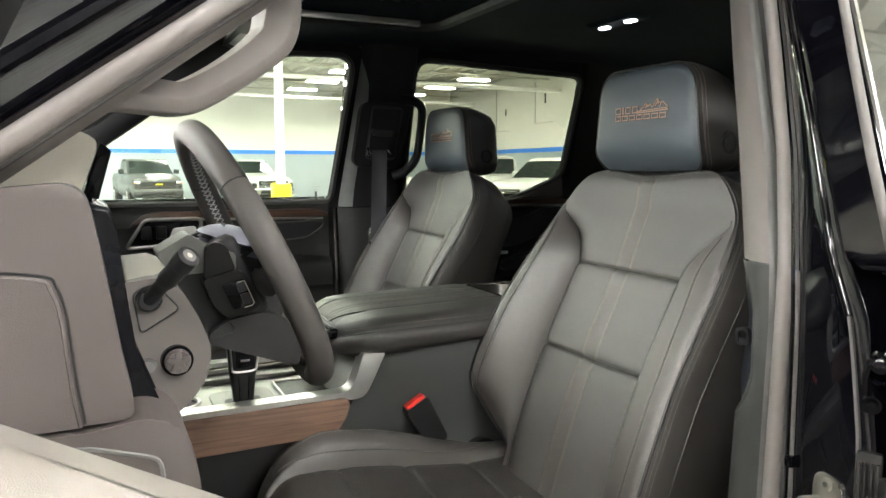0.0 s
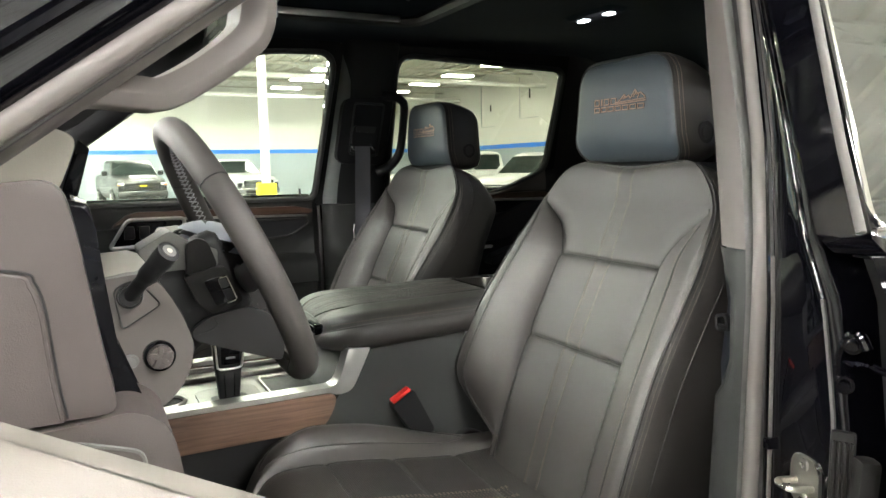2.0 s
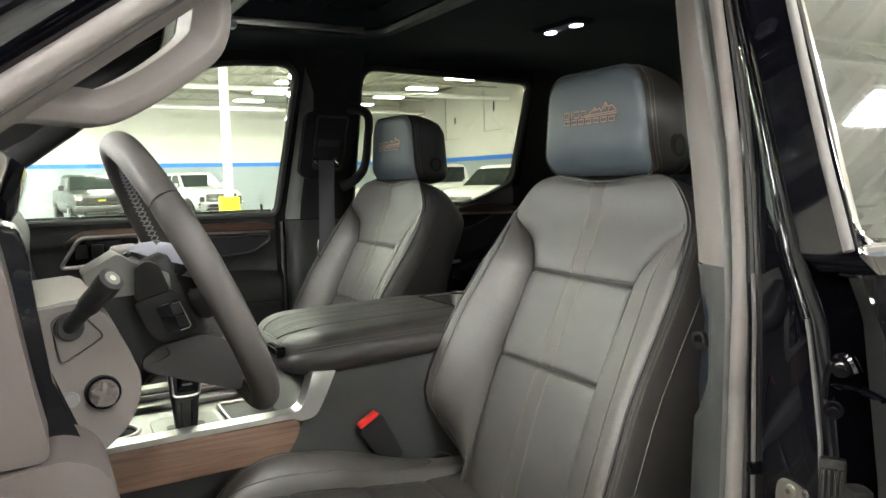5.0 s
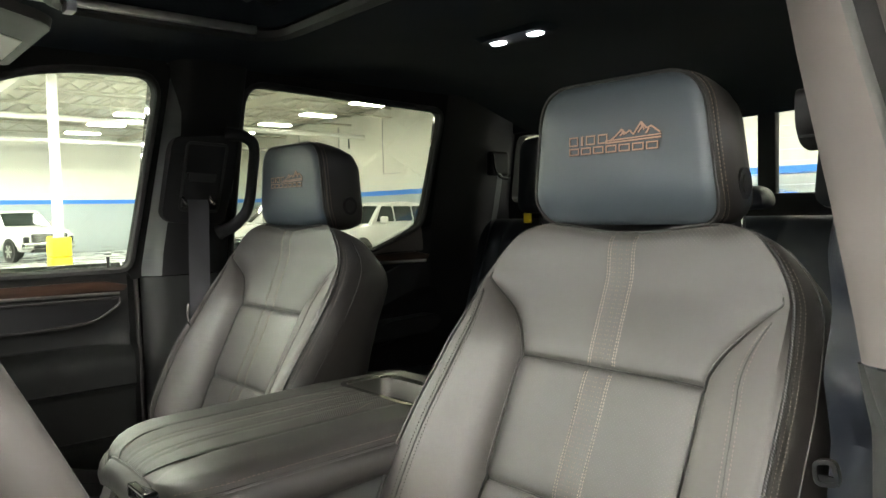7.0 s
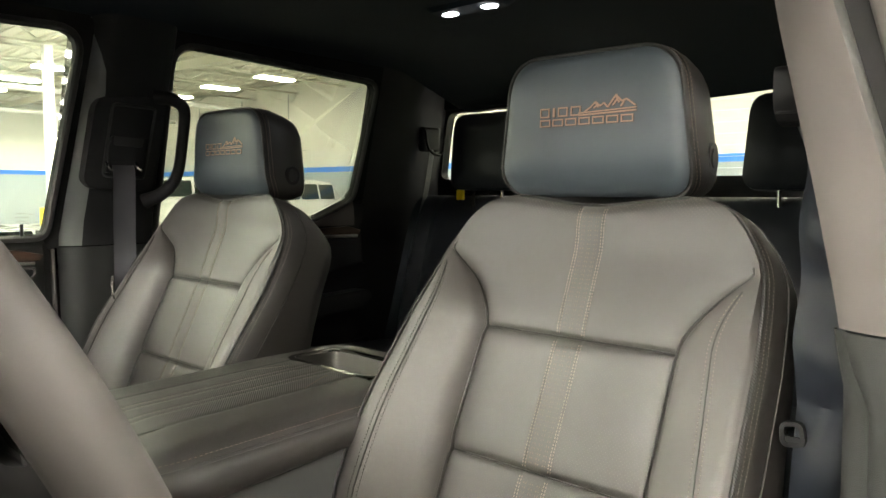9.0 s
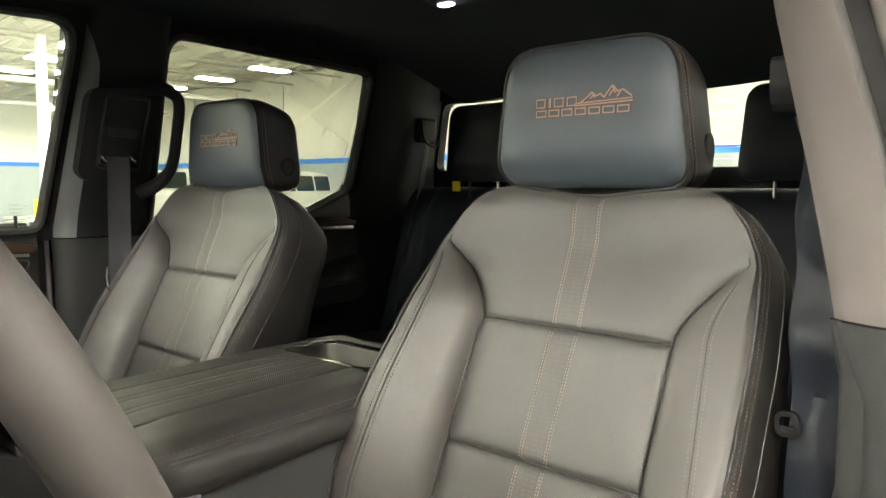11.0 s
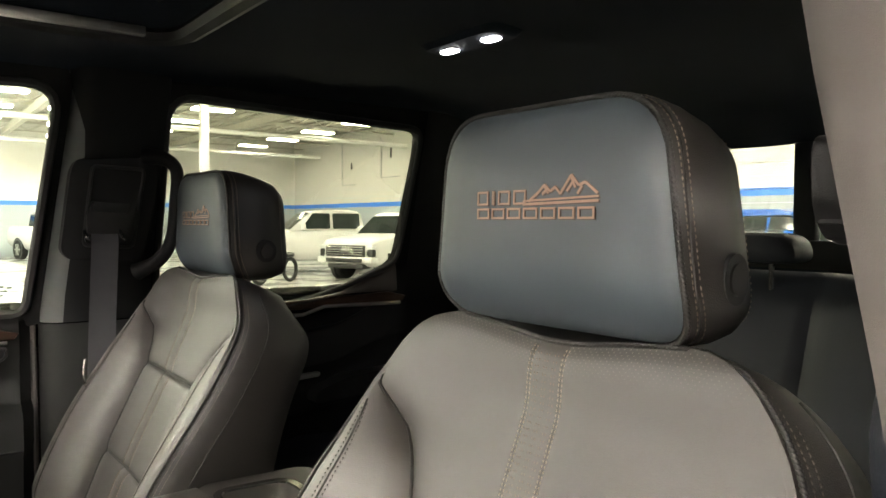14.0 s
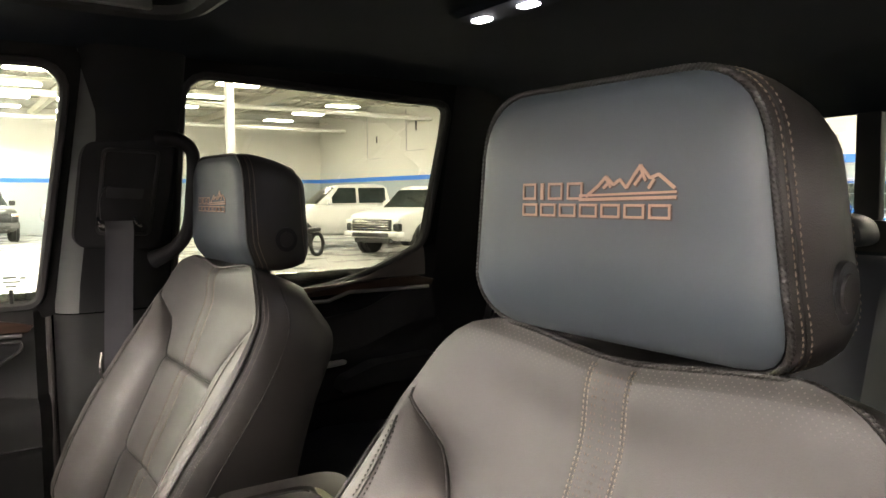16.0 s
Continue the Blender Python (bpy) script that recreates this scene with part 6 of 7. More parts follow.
def grab_bracket(ks):
    """A flat C-shaped grip in the pillar's plane: inner tier, crease, outer tier."""
    away = Vector((-0.33, 1, 0)).normalized()
    mid = spline([(-0.006, 0.648, 1.553), (0.020, 0.657, 1.5625), (0.056, 0.6685, 1.5615), (0.080, 0.6764, 1.5625), (0.119, 0.6893, 1.5843), (0.158, 0.702, 1.6125), (0.1715, 0.7066, 1.631), (0.1755, 0.708, 1.655), (0.172, 0.707, 1.676)], 8)
    n = len(mid) - 1
    # across the grip, from the slot to the outer edge: share of the width, depth
    prof = [(-1.0, 0.030), (-1.0, 0.010), (-0.97, 0.006), (-0.88, 0.0042), (-0.12, -0.0012), (0.0, -0.0026), (0.12, -0.0026), (0.80, -0.0002), (0.93, 0.002), (1.0, 0.0065), (1.0, 0.030)]

    def at(i, k):
        t = (mid[min(n, i + 1)] - mid[max(0, i - 1)]).normalized()
        out = away.cross(t).normalized()
        f = i / n
        q, d = prof[k]
        wide = 0.0150 - 0.001 * math.sin(math.pi * f) if q > 0 else 0.0155 + 0.0075 * smooth(0.45, 0.8, f)
        return mid[i] + out * (q * wide) + away * d

    return sheet(at, list(range(n + 1)), ks)


part("grip", grab_bracket(list(range(2, 11))), PLASTIC_WARM, gh)
# inner edge in a paler plastic, painting in the windscreen light on it
part("slot_lit_edge", grab_bracket([0, 1, 2]), PLASTIC_SILL, gh, "inner edge of the grip slot, lightened for windscreen light")


def open_door():
    """The driver's door swung open, its window lowered."""
    t = thing("door_1", "open driver door with lowered window, taupe trim and black outside", "door", kind="structure")
    hinge = Vector((-0.115, 0.485, 0))
    way = Vector((0.552, -0.834, 0))
    side = Vector((0.834, 0.552, 0))
    m = Matrix(((way.x, side.x, 0, hinge.x), (way.y, side.y, 0, hinge.y), (0, 0, 1, 0), (0, 0, 0, 1)))
    xs = [0.0, 0.02, 0.05, *np.linspace(0.1, 1.02, 18)]
    prof = [(0.55, 0.0), (0.9, 0.015), (1.10, 0.03), (1.16, 0.07), (1.20, 0.07), (1.22, 0.03), (1.32, 0.025), (1.36, 0.022), (1.378, 0.010), (1.385, -0.012)]
    part("door_trim", moved(sheet(lambda x, k: (x, prof[k][1] + 0.0, prof[k][0]), xs, list(range(len(prof)))), m), PLASTIC_SILL, t)
    part("outer_skin", moved(sheet(lambda x, z: (x, -0.10 - 0.05 * math.sin((z - 0.5) / 0.88 * math.pi), z), xs, [0.5 + 0.05 * k for k in range(18)], 0.006), m), PAINT, t)
    part("belt_moulding", moved(box(0.03, 1.02, -0.108, -0.090, 1.352, 1.380, 0.005), m), CHROME, t, "chrome belt moulding")
    part("sill_top", moved(box(0.0, 1.02, -0.086, -0.004, 1.34, 1.3845, 0.010, 3), m), PLASTIC_SILL, t, "pale taupe window sill")
    part("bottom", moved(box(0.0, 1.02, -0.10, 0.0, 0.5, 0.56, 0.01), m), PAINT, t)
    part("front_edge", moved(box(-0.004, 0.012, -0.10, 0.0, 0.5, 1.36, 0.004), m), PAINT, t)
    part("rear_edge", moved(box(1.012, 1.028, -0.10, 0.0, 0.5, 1.36, 0.004), m), PAINT, t)
    rail = spline([(0.02, -0.03, 1.37), (0.14, -0.02, 1.56), (0.34, 0.01, 1.74), (0.55, 0.02, 1.80), (0.85, 0.02, 1.80), (0.96, 0.01, 1.77), (1.0, -0.03, 1.37)], 8)
    part("window_frame", moved(tube(rail, 0.024, 8), m), PLASTIC_BLACK, t)


open_door()


# ---- dashboard, wheel, console ----
def dashboard():
    t = thing("dashboard", "dark taupe dashboard with instrument hood and gloss black edge", "dashboard")
    # end cap seen through the door opening
    end = rounded([(-0.40, 1.465), (-0.10, 1.484), (-0.020, 1.491), (-0.008, 1.484), (-0.003, 1.468), (0.002, 1.439), (0.007, 1.402), (0.013, 1.359), (0.021, 1.316), (-0.40, 1.316)], 0.012, 4)
    part("end_cap", prism(end, 0.572, 0.632, "y", 0.016, 6), PLASTIC_TAUPE, t)
    gap = spline([(-0.10, 0.5715, 1.434), (-0.038, 0.5715, 1.427), (-0.028, 0.5715, 1.418), (-0.023, 0.5715, 1.400), (-0.021, 0.5715, 1.378), (-0.018, 0.5715, 1.345), (-0.014, 0.5715, 1.318)], 6)
    part("cover_gap", tube(gap, 0.0010, 6), PLASTIC_BLACK, t)
    part("cover_edge", tube([p + Vector((-0.0040, 0.0015, -0.003)) for p in gap], 0.0022, 8), PLASTIC_TAUPE, t)
    cover = [(p.x - 0.005, p.z - 0.003) for p in gap] + [(-0.40, 1.318), (-0.40, 1.43)]
    part("fuse_cover", prism(cover[::-1], 0.5705, 0.580, "y"), PLASTIC_TAUPE, t)
    kick = rounded([(-0.40, 1.313), (-0.011, 1.312), (0.030, 1.318), (0.051, 1.306), (0.059, 1.288), (0.064, 1.255), (0.064, 0.75), (-0.40, 0.75)], [0.01, 0.01, 0.012, 0.012, 0.012, 0.02, 0.02, 0.02], 4)
    part("kick_panel", prism(kick, 0.566, 0.66, "y", 0.010, 4), PLASTIC_TAUPE, t)
    rim = rounded([(-0.40, 1.305), (-0.014, 1.302), (0.033, 1.287), (0.036, 1.277), (0.036, 1.0), (-0.40, 1.0)], [0.01, 0.01, 0.008, 0.008, 0.01, 0.01], 4)
    part("kick_cover", prism(rim, 0.5625, 0.575, "y", 0.003), PLASTIC_TAUPE, t)
    part("kick_cover_edge", tube([Vector((x, 0.5632, z)) for x, z in rim], 0.0018, 6, True), PLASTIC_MID, t)
    # gloss black edge strip
    strip = [(-0.018, 1.478), (0.010, 1.470), (0.014, 1.45), (0.018, 1.409), (0.024, 1.357), (0.037, 1.308), (0.045, 1.293), (0.008, 1.291), (-0.006, 1.345), (-0.014, 1.397), (-0.020, 1.442)]
    part("edge_strip", prism(strip, 0.628, 0.660, "y", 0.004, 3), GLOSS_BLACK, t, "gloss black edge strip")
    part("edge_glint", prism([(-0.003, 1.478), (0.008, 1.473), (0.011, 1.462), (-0.001, 1.466)], 0.640, 0.662, "y", 0.002), CHROME, t, "small chrome end piece")
    # main bodies across the cab
    main = rounded([(-0.50, 1.42), (-0.12, 1.47), (-0.02, 1.46), (0.010, 1.40), (0.00, 1.34), (0.02, 1.25), (0.03, 1.16), (-0.50, 1.16)], 0.03, 5)
    part("main_body", prism(main, 0.650, 2.06, "y", 0.008), PLASTIC, t)
    hood = rounded([(-0.35, 1.455), (-0.30, 1.53), (-0.042, 1.537), (-0.010, 1.536), (0.006, 1.526), (-0.012, 1.480), (-0.03, 1.455)], 0.012, 4)
    part("instrument_hood", prism(hood, 0.755, 1.50, "y", 0.010, 3), PALE_TOP, t, "pale upper hood")
    part("display", prism([(0.006, 1.527), (0.016, 1.518), (0.001, 1.466), (-0.016, 1.462)], 0.775, 1.49, "y", 0.002), GLOSS_BLACK, t, "dark glossy display")
    # panel under the column, facing the door, with stalk plate and dial
    pod = rounded([(0.015, 1.397), (0.046, 1.401), (0.060, 1.398), (0.073, 1.381), (0.086, 1.355), (0.0945, 1.329), (0.090, 1.304), (0.077, 1.283), (0.051, 1.262), (0.01, 1.20), (-0.10, 1.20), (-0.10, 1.40)], 0.012, 4)
    part("lower_panel", prism(pod, 0.715, 0.90, "y", 0.010, 3), PLASTIC_PANEL, t)
    # top of the same panel, made pale for the light reflected there
    shelf = sheet(lambda x, y: (x, y, float(np.interp(x, [-0.02, 0.024, 0.046, 0.056, 0.066], [1.392, 1.397, 1.3985, 1.394, 1.380])) + 0.11 * (y - 0.722)), [-0.02, 0.0, 0.024, 0.036, 0.046, 0.051, 0.056, 0.061, 0.066], [0.722, 0.75, 0.78, 0.81, 0.84], 0.006)
    part("panel_top_lit", shelf, PALE_TOP, t)
    plate = rounded([(0.026, 1.387), (0.034, 1.393), (0.0465, 1.3955), (0.0663, 1.3708), (0.0319, 1.3504)], 0.005, 3)
    part("stalk_plate", prism(plate, 0.7125, 0.720, "y", 0.002), PLASTIC_PANEL, t)
    part("plate_edge", tube([Vector((x, 0.7122, z)) for x, z in plate], 0.0007, 5, True), PLASTIC_BLACK, t)
    m = facing(0.062, 0.714, 1.322, 4)
    dial = part("dial", disc(0.0152, 0.0145, 0.010, m), GLOSS_BLACK, t, "round black light switch dial")
    part("knob", disc(0.0126, 0.0118, 0.018, m), PLASTIC_TAUPE, dial)
    for k in range(5):
        q = prism([(0.0, -0.0034), (0.0115, -0.0018), (0.0115, 0.0018), (0.0, 0.0034)], 0.008, 0.0112, "z", 0.0012)
        part("knob_rib", moved(q, m @ pose(0, 0, 0, 0, 0, 72 * k + 18)), PLASTIC_TAUPE, dial)
    part("end_button", disc(0.0075, 0.0065, 0.006, facing(0.037, 0.714, 1.319)), PLASTIC_MID, t)
    return t


dashboard()

WHEEL_C, WHEEL_TILT, WHEEL_R, RIM_R = Vector((0.179, 0.947, 1.389)), 24.9, 0.172, 0.0155


def steering_wheel():
    t = thing("steering_wheel", "dark leather wrapped steering wheel with grey stitching", "steering wheel")
    a = radians(WHEEL_TILT)
    u, v = Vector((0, -1, 0)), Vector((-math.sin(a), 0, math.cos(a)))
    w = Vector((math.cos(a), 0, math.sin(a)))
    m = Matrix(((u.x, v.x, w.x, WHEEL_C.x), (u.y, v.y, w.y, WHEEL_C.y), (u.z, v.z, w.z, WHEEL_C.z), (0, 0, 0, 1)))
    # local: x to the left door, y up the wheel, z to the driver
    n = 120
    line = [Vector((WHEEL_R * math.cos(2 * math.pi * k / n), WHEEL_R * math.sin(2 * math.pi * k / n), 0)) for k in range(n)]

    def rr(f):
        d = min(abs((f - c + 0.5) % 1 - 0.5) for c in (0.102, 0.398, 0.72, 0.78))
        return RIM_R * (1 - 0.06 * math.exp(-(d / 0.003) ** 2))

    rim = part("rim", moved(tube(line, rr, 16, True, flat=1.1), m), LEATHER_SIDE, t)
    rim.data.materials[0] = PLASTIC_RIM
    for f in (0.102, 0.398, 0.72, 0.78):
        b = 2 * math.pi * f
        e = Vector((math.cos(b), math.sin(b), 0))
        loop = [m @ (e * (WHEEL_R + (RIM_R - 0.0002) * math.cos(g)) + Vector((0, 0, (RIM_R + 0.0006) * math.sin(g)))) for g in np.linspace(0, 2 * math.pi, 29)[:-1]]
        part("rim_seam", tube(loop, 0.0009, 6, True), PLASTIC_BLACK, t)
    st = []
    for k in range(n):
        b = 2 * math.pi * k / n
        e = Vector((math.cos(b), math.sin(b), 0))
        e2 = Vector((math.cos(b + 0.024), math.sin(b + 0.024), 0))
        ring_at = lambda e, g: m @ (e * (WHEEL_R - RIM_R * 1.01 * math.cos(g)) + Vector((0, 0, RIM_R * 1.12 * math.sin(g))))
        for q in (-1, 1):
            st.append([ring_at(e, -0.34 * q), ring_at(e2, 0.0), ring_at(Vector((math.cos(b + 0.048), math.sin(b + 0.048), 0)), 0.34 * q)])
    part("rim_stitching", stitches(st, lambda p: (WHEEL_C - p).normalized(), 0.0058, 0.0006, 0.0008), GREY_PRINT, t, "grey cross stitching")
    hub = sheet(lambda r, b: (0.074 * r * math.cos(b), 0.062 * r * math.sin(b) - 0.004, 0.012 - 0.03 * r ** 3), [0.001, 0.25, 0.5, 0.75, 0.9, 1.0], [2 * math.pi * k / 36 for k in range(37)], 0.01)
    part("hub", moved(hub, m), PLASTIC, t)
    for sg in (1, -1):
        sp = [Vector((0.05 * sg, -0.022, -0.012)), Vector((0.10 * sg, -0.016, -0.014)), Vector((0.145 * sg, -0.004, -0.008)), Vector((0.166 * sg, 0.0, 0))]
        part("spoke", moved(tube(spline(sp, 5), lambda f: 0.021 - 0.004 * math.sin(math.pi * f), 10, flat=0.45, up=(0, 0, 1)), m), PLASTIC_HUB, t)
        part("switch_pod", moved(box(0.075 * sg - 0.022, 0.075 * sg + 0.022, -0.012, 0.03, -0.004, 0.010, 0.005), m), GLOSS_BLACK, t)
        mir = lambda y: CY_WHEEL - sg * (CY_WHEEL - y)
        a0, a1 = sorted((mir(0.862), mir(0.905)))
        podp = rounded([(0.106, 1.374), (0.143, 1.384), (0.153, 1.381), (0.171, 1.341), (0.147, 1.329), (0.130, 1.330), (0.119, 1.342)], 0.005, 4)
        back = part("spoke_back", prism(podp, a0, a1, "y", 0.005, 3), RUBBER_DARK, t)
        a0, a1 = sorted((mir(0.866), mir(0.880)))
        lev = rounded([(0.110, 1.412), (0.122, 1.418), (0.134, 1.413), (0.144, 1.384), (0.109, 1.374)], 0.005, 4)
        part("shift_lever", prism(lev, a0, a1, "y", 0.004, 3), RUBBER_DARK, t)
        a0, a1 = sorted((mir(0.8595), mir(0.868)))
        part("switch_bezel", prism(rounded([(0.126, 1.368), (0.152, 1.374), (0.164, 1.345), (0.140, 1.337)], 0.004, 3), a0, a1, "y", 0.0015), GLOSS_BLACK, back)
        a0, a1 = sorted((mir(0.8575), mir(0.862)))
        for bt in ([(0.142, 1.369), (0.151, 1.371), (0.1555, 1.360), (0.1455, 1.3575)], [(0.1465, 1.3555), (0.1560, 1.3580), (0.1615, 1.3455), (0.1515, 1.3425)]):
            part("switch_key", prism(rounded(bt, 0.002, 3), a0, a1, "y", 0.001), PLASTIC_BLACK, back)
        part("key_line", tube([Vector((x, a0 - 0.0002 if sg > 0 else a1 + 0.0002, z)) for x, z in ((0.1435, 1.3705), (0.1515, 1.3720), (0.1565, 1.3600), (0.1622, 1.3455), (0.1600, 1.3425), (0.1515, 1.3405))], 0.0006, 6), PALE_TOP, back, "thin pale outline")
    fill = rounded([(0.138, 1.385), (0.170, 1.398), (0.178, 1.388), (0.206, 1.332), (0.200, 1.314), (0.150, 1.312)], 0.006, 4)
    part("hub_cover", prism(fill, 0.893, 1.0, "y", 0.008, 3), PLASTIC_HUB, t)
    low = rounded([(0.1135, 1.296), (0.112, 1.309), (0.133, 1.322), (0.176, 1.330), (0.203, 1.321), (0.222, 1.286), (0.218, 1.258), (0.167, 1.276), (0.134, 1.288)], 0.008, 4)
    part("lower_cover", prism(low, 0.875, 1.02, "y", 0.010, 4), PLASTIC_HUB, t)
    seam = spline([(0.137, 0.8745, 1.3195), (0.1415, 0.8745, 1.3131), (0.1349, 0.8745, 1.3071), (0.1205, 0.8750, 1.3035)], 5)
    part("cover_seam", tube(seam, 0.0008, 6), PLASTIC_BLACK, t)
    sp = [Vector((0, -0.06, -0.012)), Vector((0, -0.11, -0.014)), Vector((0, -0.165, 0))]
    part("spoke", moved(tube(spline(sp, 6), lambda f: 0.055 - 0.03 * f, 12, flat=0.28, up=(0, 0, 1)), m), PLASTIC_RIM, t)
    part("hub_back", moved(box(-0.070, 0.070, -0.060, 0.050, -0.050, -0.014, 0.018, 3), m), PLASTIC_BLACK, t)
    part("hub_bezel", moved(tube([Vector((0.045 * math.cos(b), 0.045 * math.sin(b), 0.012)) for b in np.linspace(0, 2 * math.pi, 25)[:-1]], 0.003, 6, True), m), SATIN, t)
    # column shroud and its stalk
    c = thing("steering_column", "dark plastic steering column shroud with a stalk", "steering column")
    sh = rounded([(0.02, 1.380), (0.060, 1.384), (0.115, 1.386), (0.150, 1.382), (0.172, 1.332), (0.140, 1.302), (0.1135, 1.294), (0.100, 1.318), (0.080, 1.350), (0.02, 1.34)], 0.008, 4)
    part("shroud", prism(sh, 0.885, 1.01, "y", 0.012, 3), TRIM_BLACK, c)
    # airbag cover top; light reflected off it is put into the pale colour
    for nm, dz, k, mt in (("airbag_dome_lit", 0.0, 1.0, SATIN_GREY), ("airbag_dome_gap", -0.0060, 0.97, PLASTIC_BLACK), ("airbag_dome_base", -0.0130, 1.05, SATIN_GREY)):
        dome = sheet(lambda r, b: (0.049 * k * r * math.cos(b), 0.062 * k * r * math.sin(b), 0.018 * (1 - r ** 2.6)), [0.001, 0.2, 0.4, 0.55, 0.7, 0.8, 0.88, 0.95, 1.0], [2 * math.pi * j / 40 for j in range(41)], 0.004)
        part(nm, moved(dome, pose(0.157, 0.945, 1.411 + dz, 0, 17, 0)), mt, c)
    col = rounded([(0.0586, 1.4063), (0.0941, 1.4268), (0.109, 1.4165), (0.146, 1.402), (0.146, 1.3825), (0.0885, 1.3801), (0.076, 1.3789), (0.064, 1.392)], 0.004, 3)
    part("shroud_collar", prism(col, 0.876, 0.945, "y", 0.006, 3), PLASTIC_COLLAR, c)
    p0, p1 = Vector((0.0396, 0.712, 1.3815)), Vector((0.0705, 0.668, 1.424))
    d = p1 - p0
    stalk = part("stalk", tube([p0 + d * k for k in (0, 0.15, 0.30, 0.38, 0.44, 0.50, 0.58, 0.70, 0.80)], lambda f: 0.0068 + 0.0026 * smooth(0.30, 0.62, f), 18), PLASTIC_BLACK, c)
    part("stalk_ring", tube([p0 + d * 0.80, p0 + d * 0.815], 0.0088, 20), GLOSS_BLACK, stalk)
    part("stalk_end", tube([p0 + d * k for k in (0.815, 0.825, 0.97, 1.0, 1.02, 1.03)], lambda f: 0.0102 - 0.0022 * smooth(0.78, 1.0, f), 22), PLASTIC_BLACK, stalk)
    part("stalk_cap", tube([p1 + d * 0.030, p1 + d * 0.045], 0.0062, 20), PLASTIC_MID, stalk, "round grey end button")
    part("stalk_mark", tube([p1 + d * 0.045, p1 + d * 0.048], 0.0026, 14), PALE_TOP, stalk, "pale grey lamp mark")
    part("stalk_boot", disc(0.0125, 0.0105, 0.008, facing(0.0396, 0.711, 1.3815)), PLASTIC_BLACK, c)


CY_WHEEL = WHEEL_C.y
steering_wheel()


def console():
    t = thing("centre_console", "charcoal centre console with wood and silver trim", "console")
    y0, y1 = 1.195, 2 * CY - 1.195
    side = rounded([(0.40, 0.74), (0.92, 0.74), (0.90, 1.215), (0.435, 1.180), (0.395, 1.10), (0.355, 1.045), (0.36, 0.80)], [0.02, 0.02, 0.02, 0.03, 0.03, 0.03, 0.02], 4)
    part("body", prism(side, y0, y1, "y", 0.008, 2), PLASTIC_COVER, t)
    part("front_body", box(-0.10, 0.42, y0 + 0.01, y1 - 0.01, 0.74, 1.085, 0.01), PLASTIC_BLACK, t)
    for sd, y in ((-1, y0), (1, y1)):
        wd = rounded([(0.0, 1.040), (0.358, 1.045), (0.378, 1.075), (0.384, 1.098), (0.375, 1.106), (0.0, 1.104)], [0.002, 0.02, 0.02, 0.01, 0.01, 0.002], 4)
        part("wood_trim", prism(wd, y - 0.012 if sd < 0 else y - 0.016, y + 0.016 if sd < 0 else y + 0.012, "y", 0.006, 3), WALNUT, t, "brown open pore wood trim")
        rail = rounded([(0.0, 1.104), (0.372, 1.107), (0.385, 1.101), (0.412, 1.103), (0.428, 1.132), (0.450, 1.178), (0.409, 1.180), (0.392, 1.128), (0.378, 1.116), (0.0, 1.113)], [0.002, 0.003, 0.006, 0.02, 0.02, 0.003, 0.003, 0.02, 0.01, 0.002], 4)
        part("silver_rail", prism(rail, y - 0.010 if sd < 0 else y - 0.022, y + 0.022 if sd < 0 else y + 0.010, "y", 0.0012), POLISHED, t, "satin silver rail")
    part("tray", box(0.0, 0.385, y0 + 0.022, y1 - 0.022, 1.085, 1.096, 0.003), TRAY_METAL, t)
    part("ramp", prism([(0.365, 1.095), (0.44, 1.185), (0.46, 1.185), (0.40, 1.085)], y0 + 0.022, y1 - 0.022, "y", 0.003), PLASTIC_MID, t)
    part("bin_mat", box(0.288, 0.372, 1.228, 1.357, 1.094, 1.0995, 0.002), PLASTIC_BLACK, t)
    for y in (CY - 0.055, CY + 0.075):
        ln = [Vector((0.11 + 0.036 * math.cos(b), y + 0.036 * math.sin(b), 1.099)) for b in np.linspace(0, 2 * math.pi, 33)[:-1]]
        cup = part("cup_holder", tube(ln, 0.004, 6, True), SATIN, t)
        bm = bmesh.new()
        bmesh.ops.create_cone(bm, cap_ends=True, segments=28, radius1=0.034, radius2=0.034, depth=0.004)
        part("cup_well", moved(bm, pose(0.11, y, 1.0965)), GLOSS_BLACK, cup)
    # selector lever
    part("selector_base", prism(rounded([(0.165, 1.225), (0.270, 1.225), (0.270, 1.33), (0.165, 1.33)], 0.02), 1.096, 1.1015, "z", 0.002), GUNMETAL, t)
    sx, sy = 0.215, 1.262

    def tier(h0, h1, w0, w1, dx=0.0, bev=0.003):
        bm = bmesh.new()
        lo = rounded([(sx - w0, sy - w0 * 0.62), (sx + w0, sy - w0 * 0.62), (sx + w0, sy + w0 * 0.62), (sx - w0, sy + w0 * 0.62)], w0 * 0.3, 4)
        hi = rounded([(sx + dx - w1, sy - w1 * 0.62), (sx + dx + w1, sy - w1 * 0.62), (sx + dx + w1, sy + w1 * 0.62), (sx + dx - w1, sy + w1 * 0.62)], w1 * 0.3, 4)
        a = [bm.verts.new((*p, h0)) for p in lo]
        b = [bm.verts.new((*p, h1)) for p in hi]
        for i in range(len(lo)):
            bm.faces.new((a[i], a[(i + 1) % len(a)], b[(i + 1) % len(a)], b[i]))
        bm.faces.new(a)
        bm.faces.new(b)
        return bm

    lever = part("selector", tier(1.100, 1.150, 0.0165, 0.0215), PLASTIC_BLACK, t, "black gear selector with a bright framed pad")
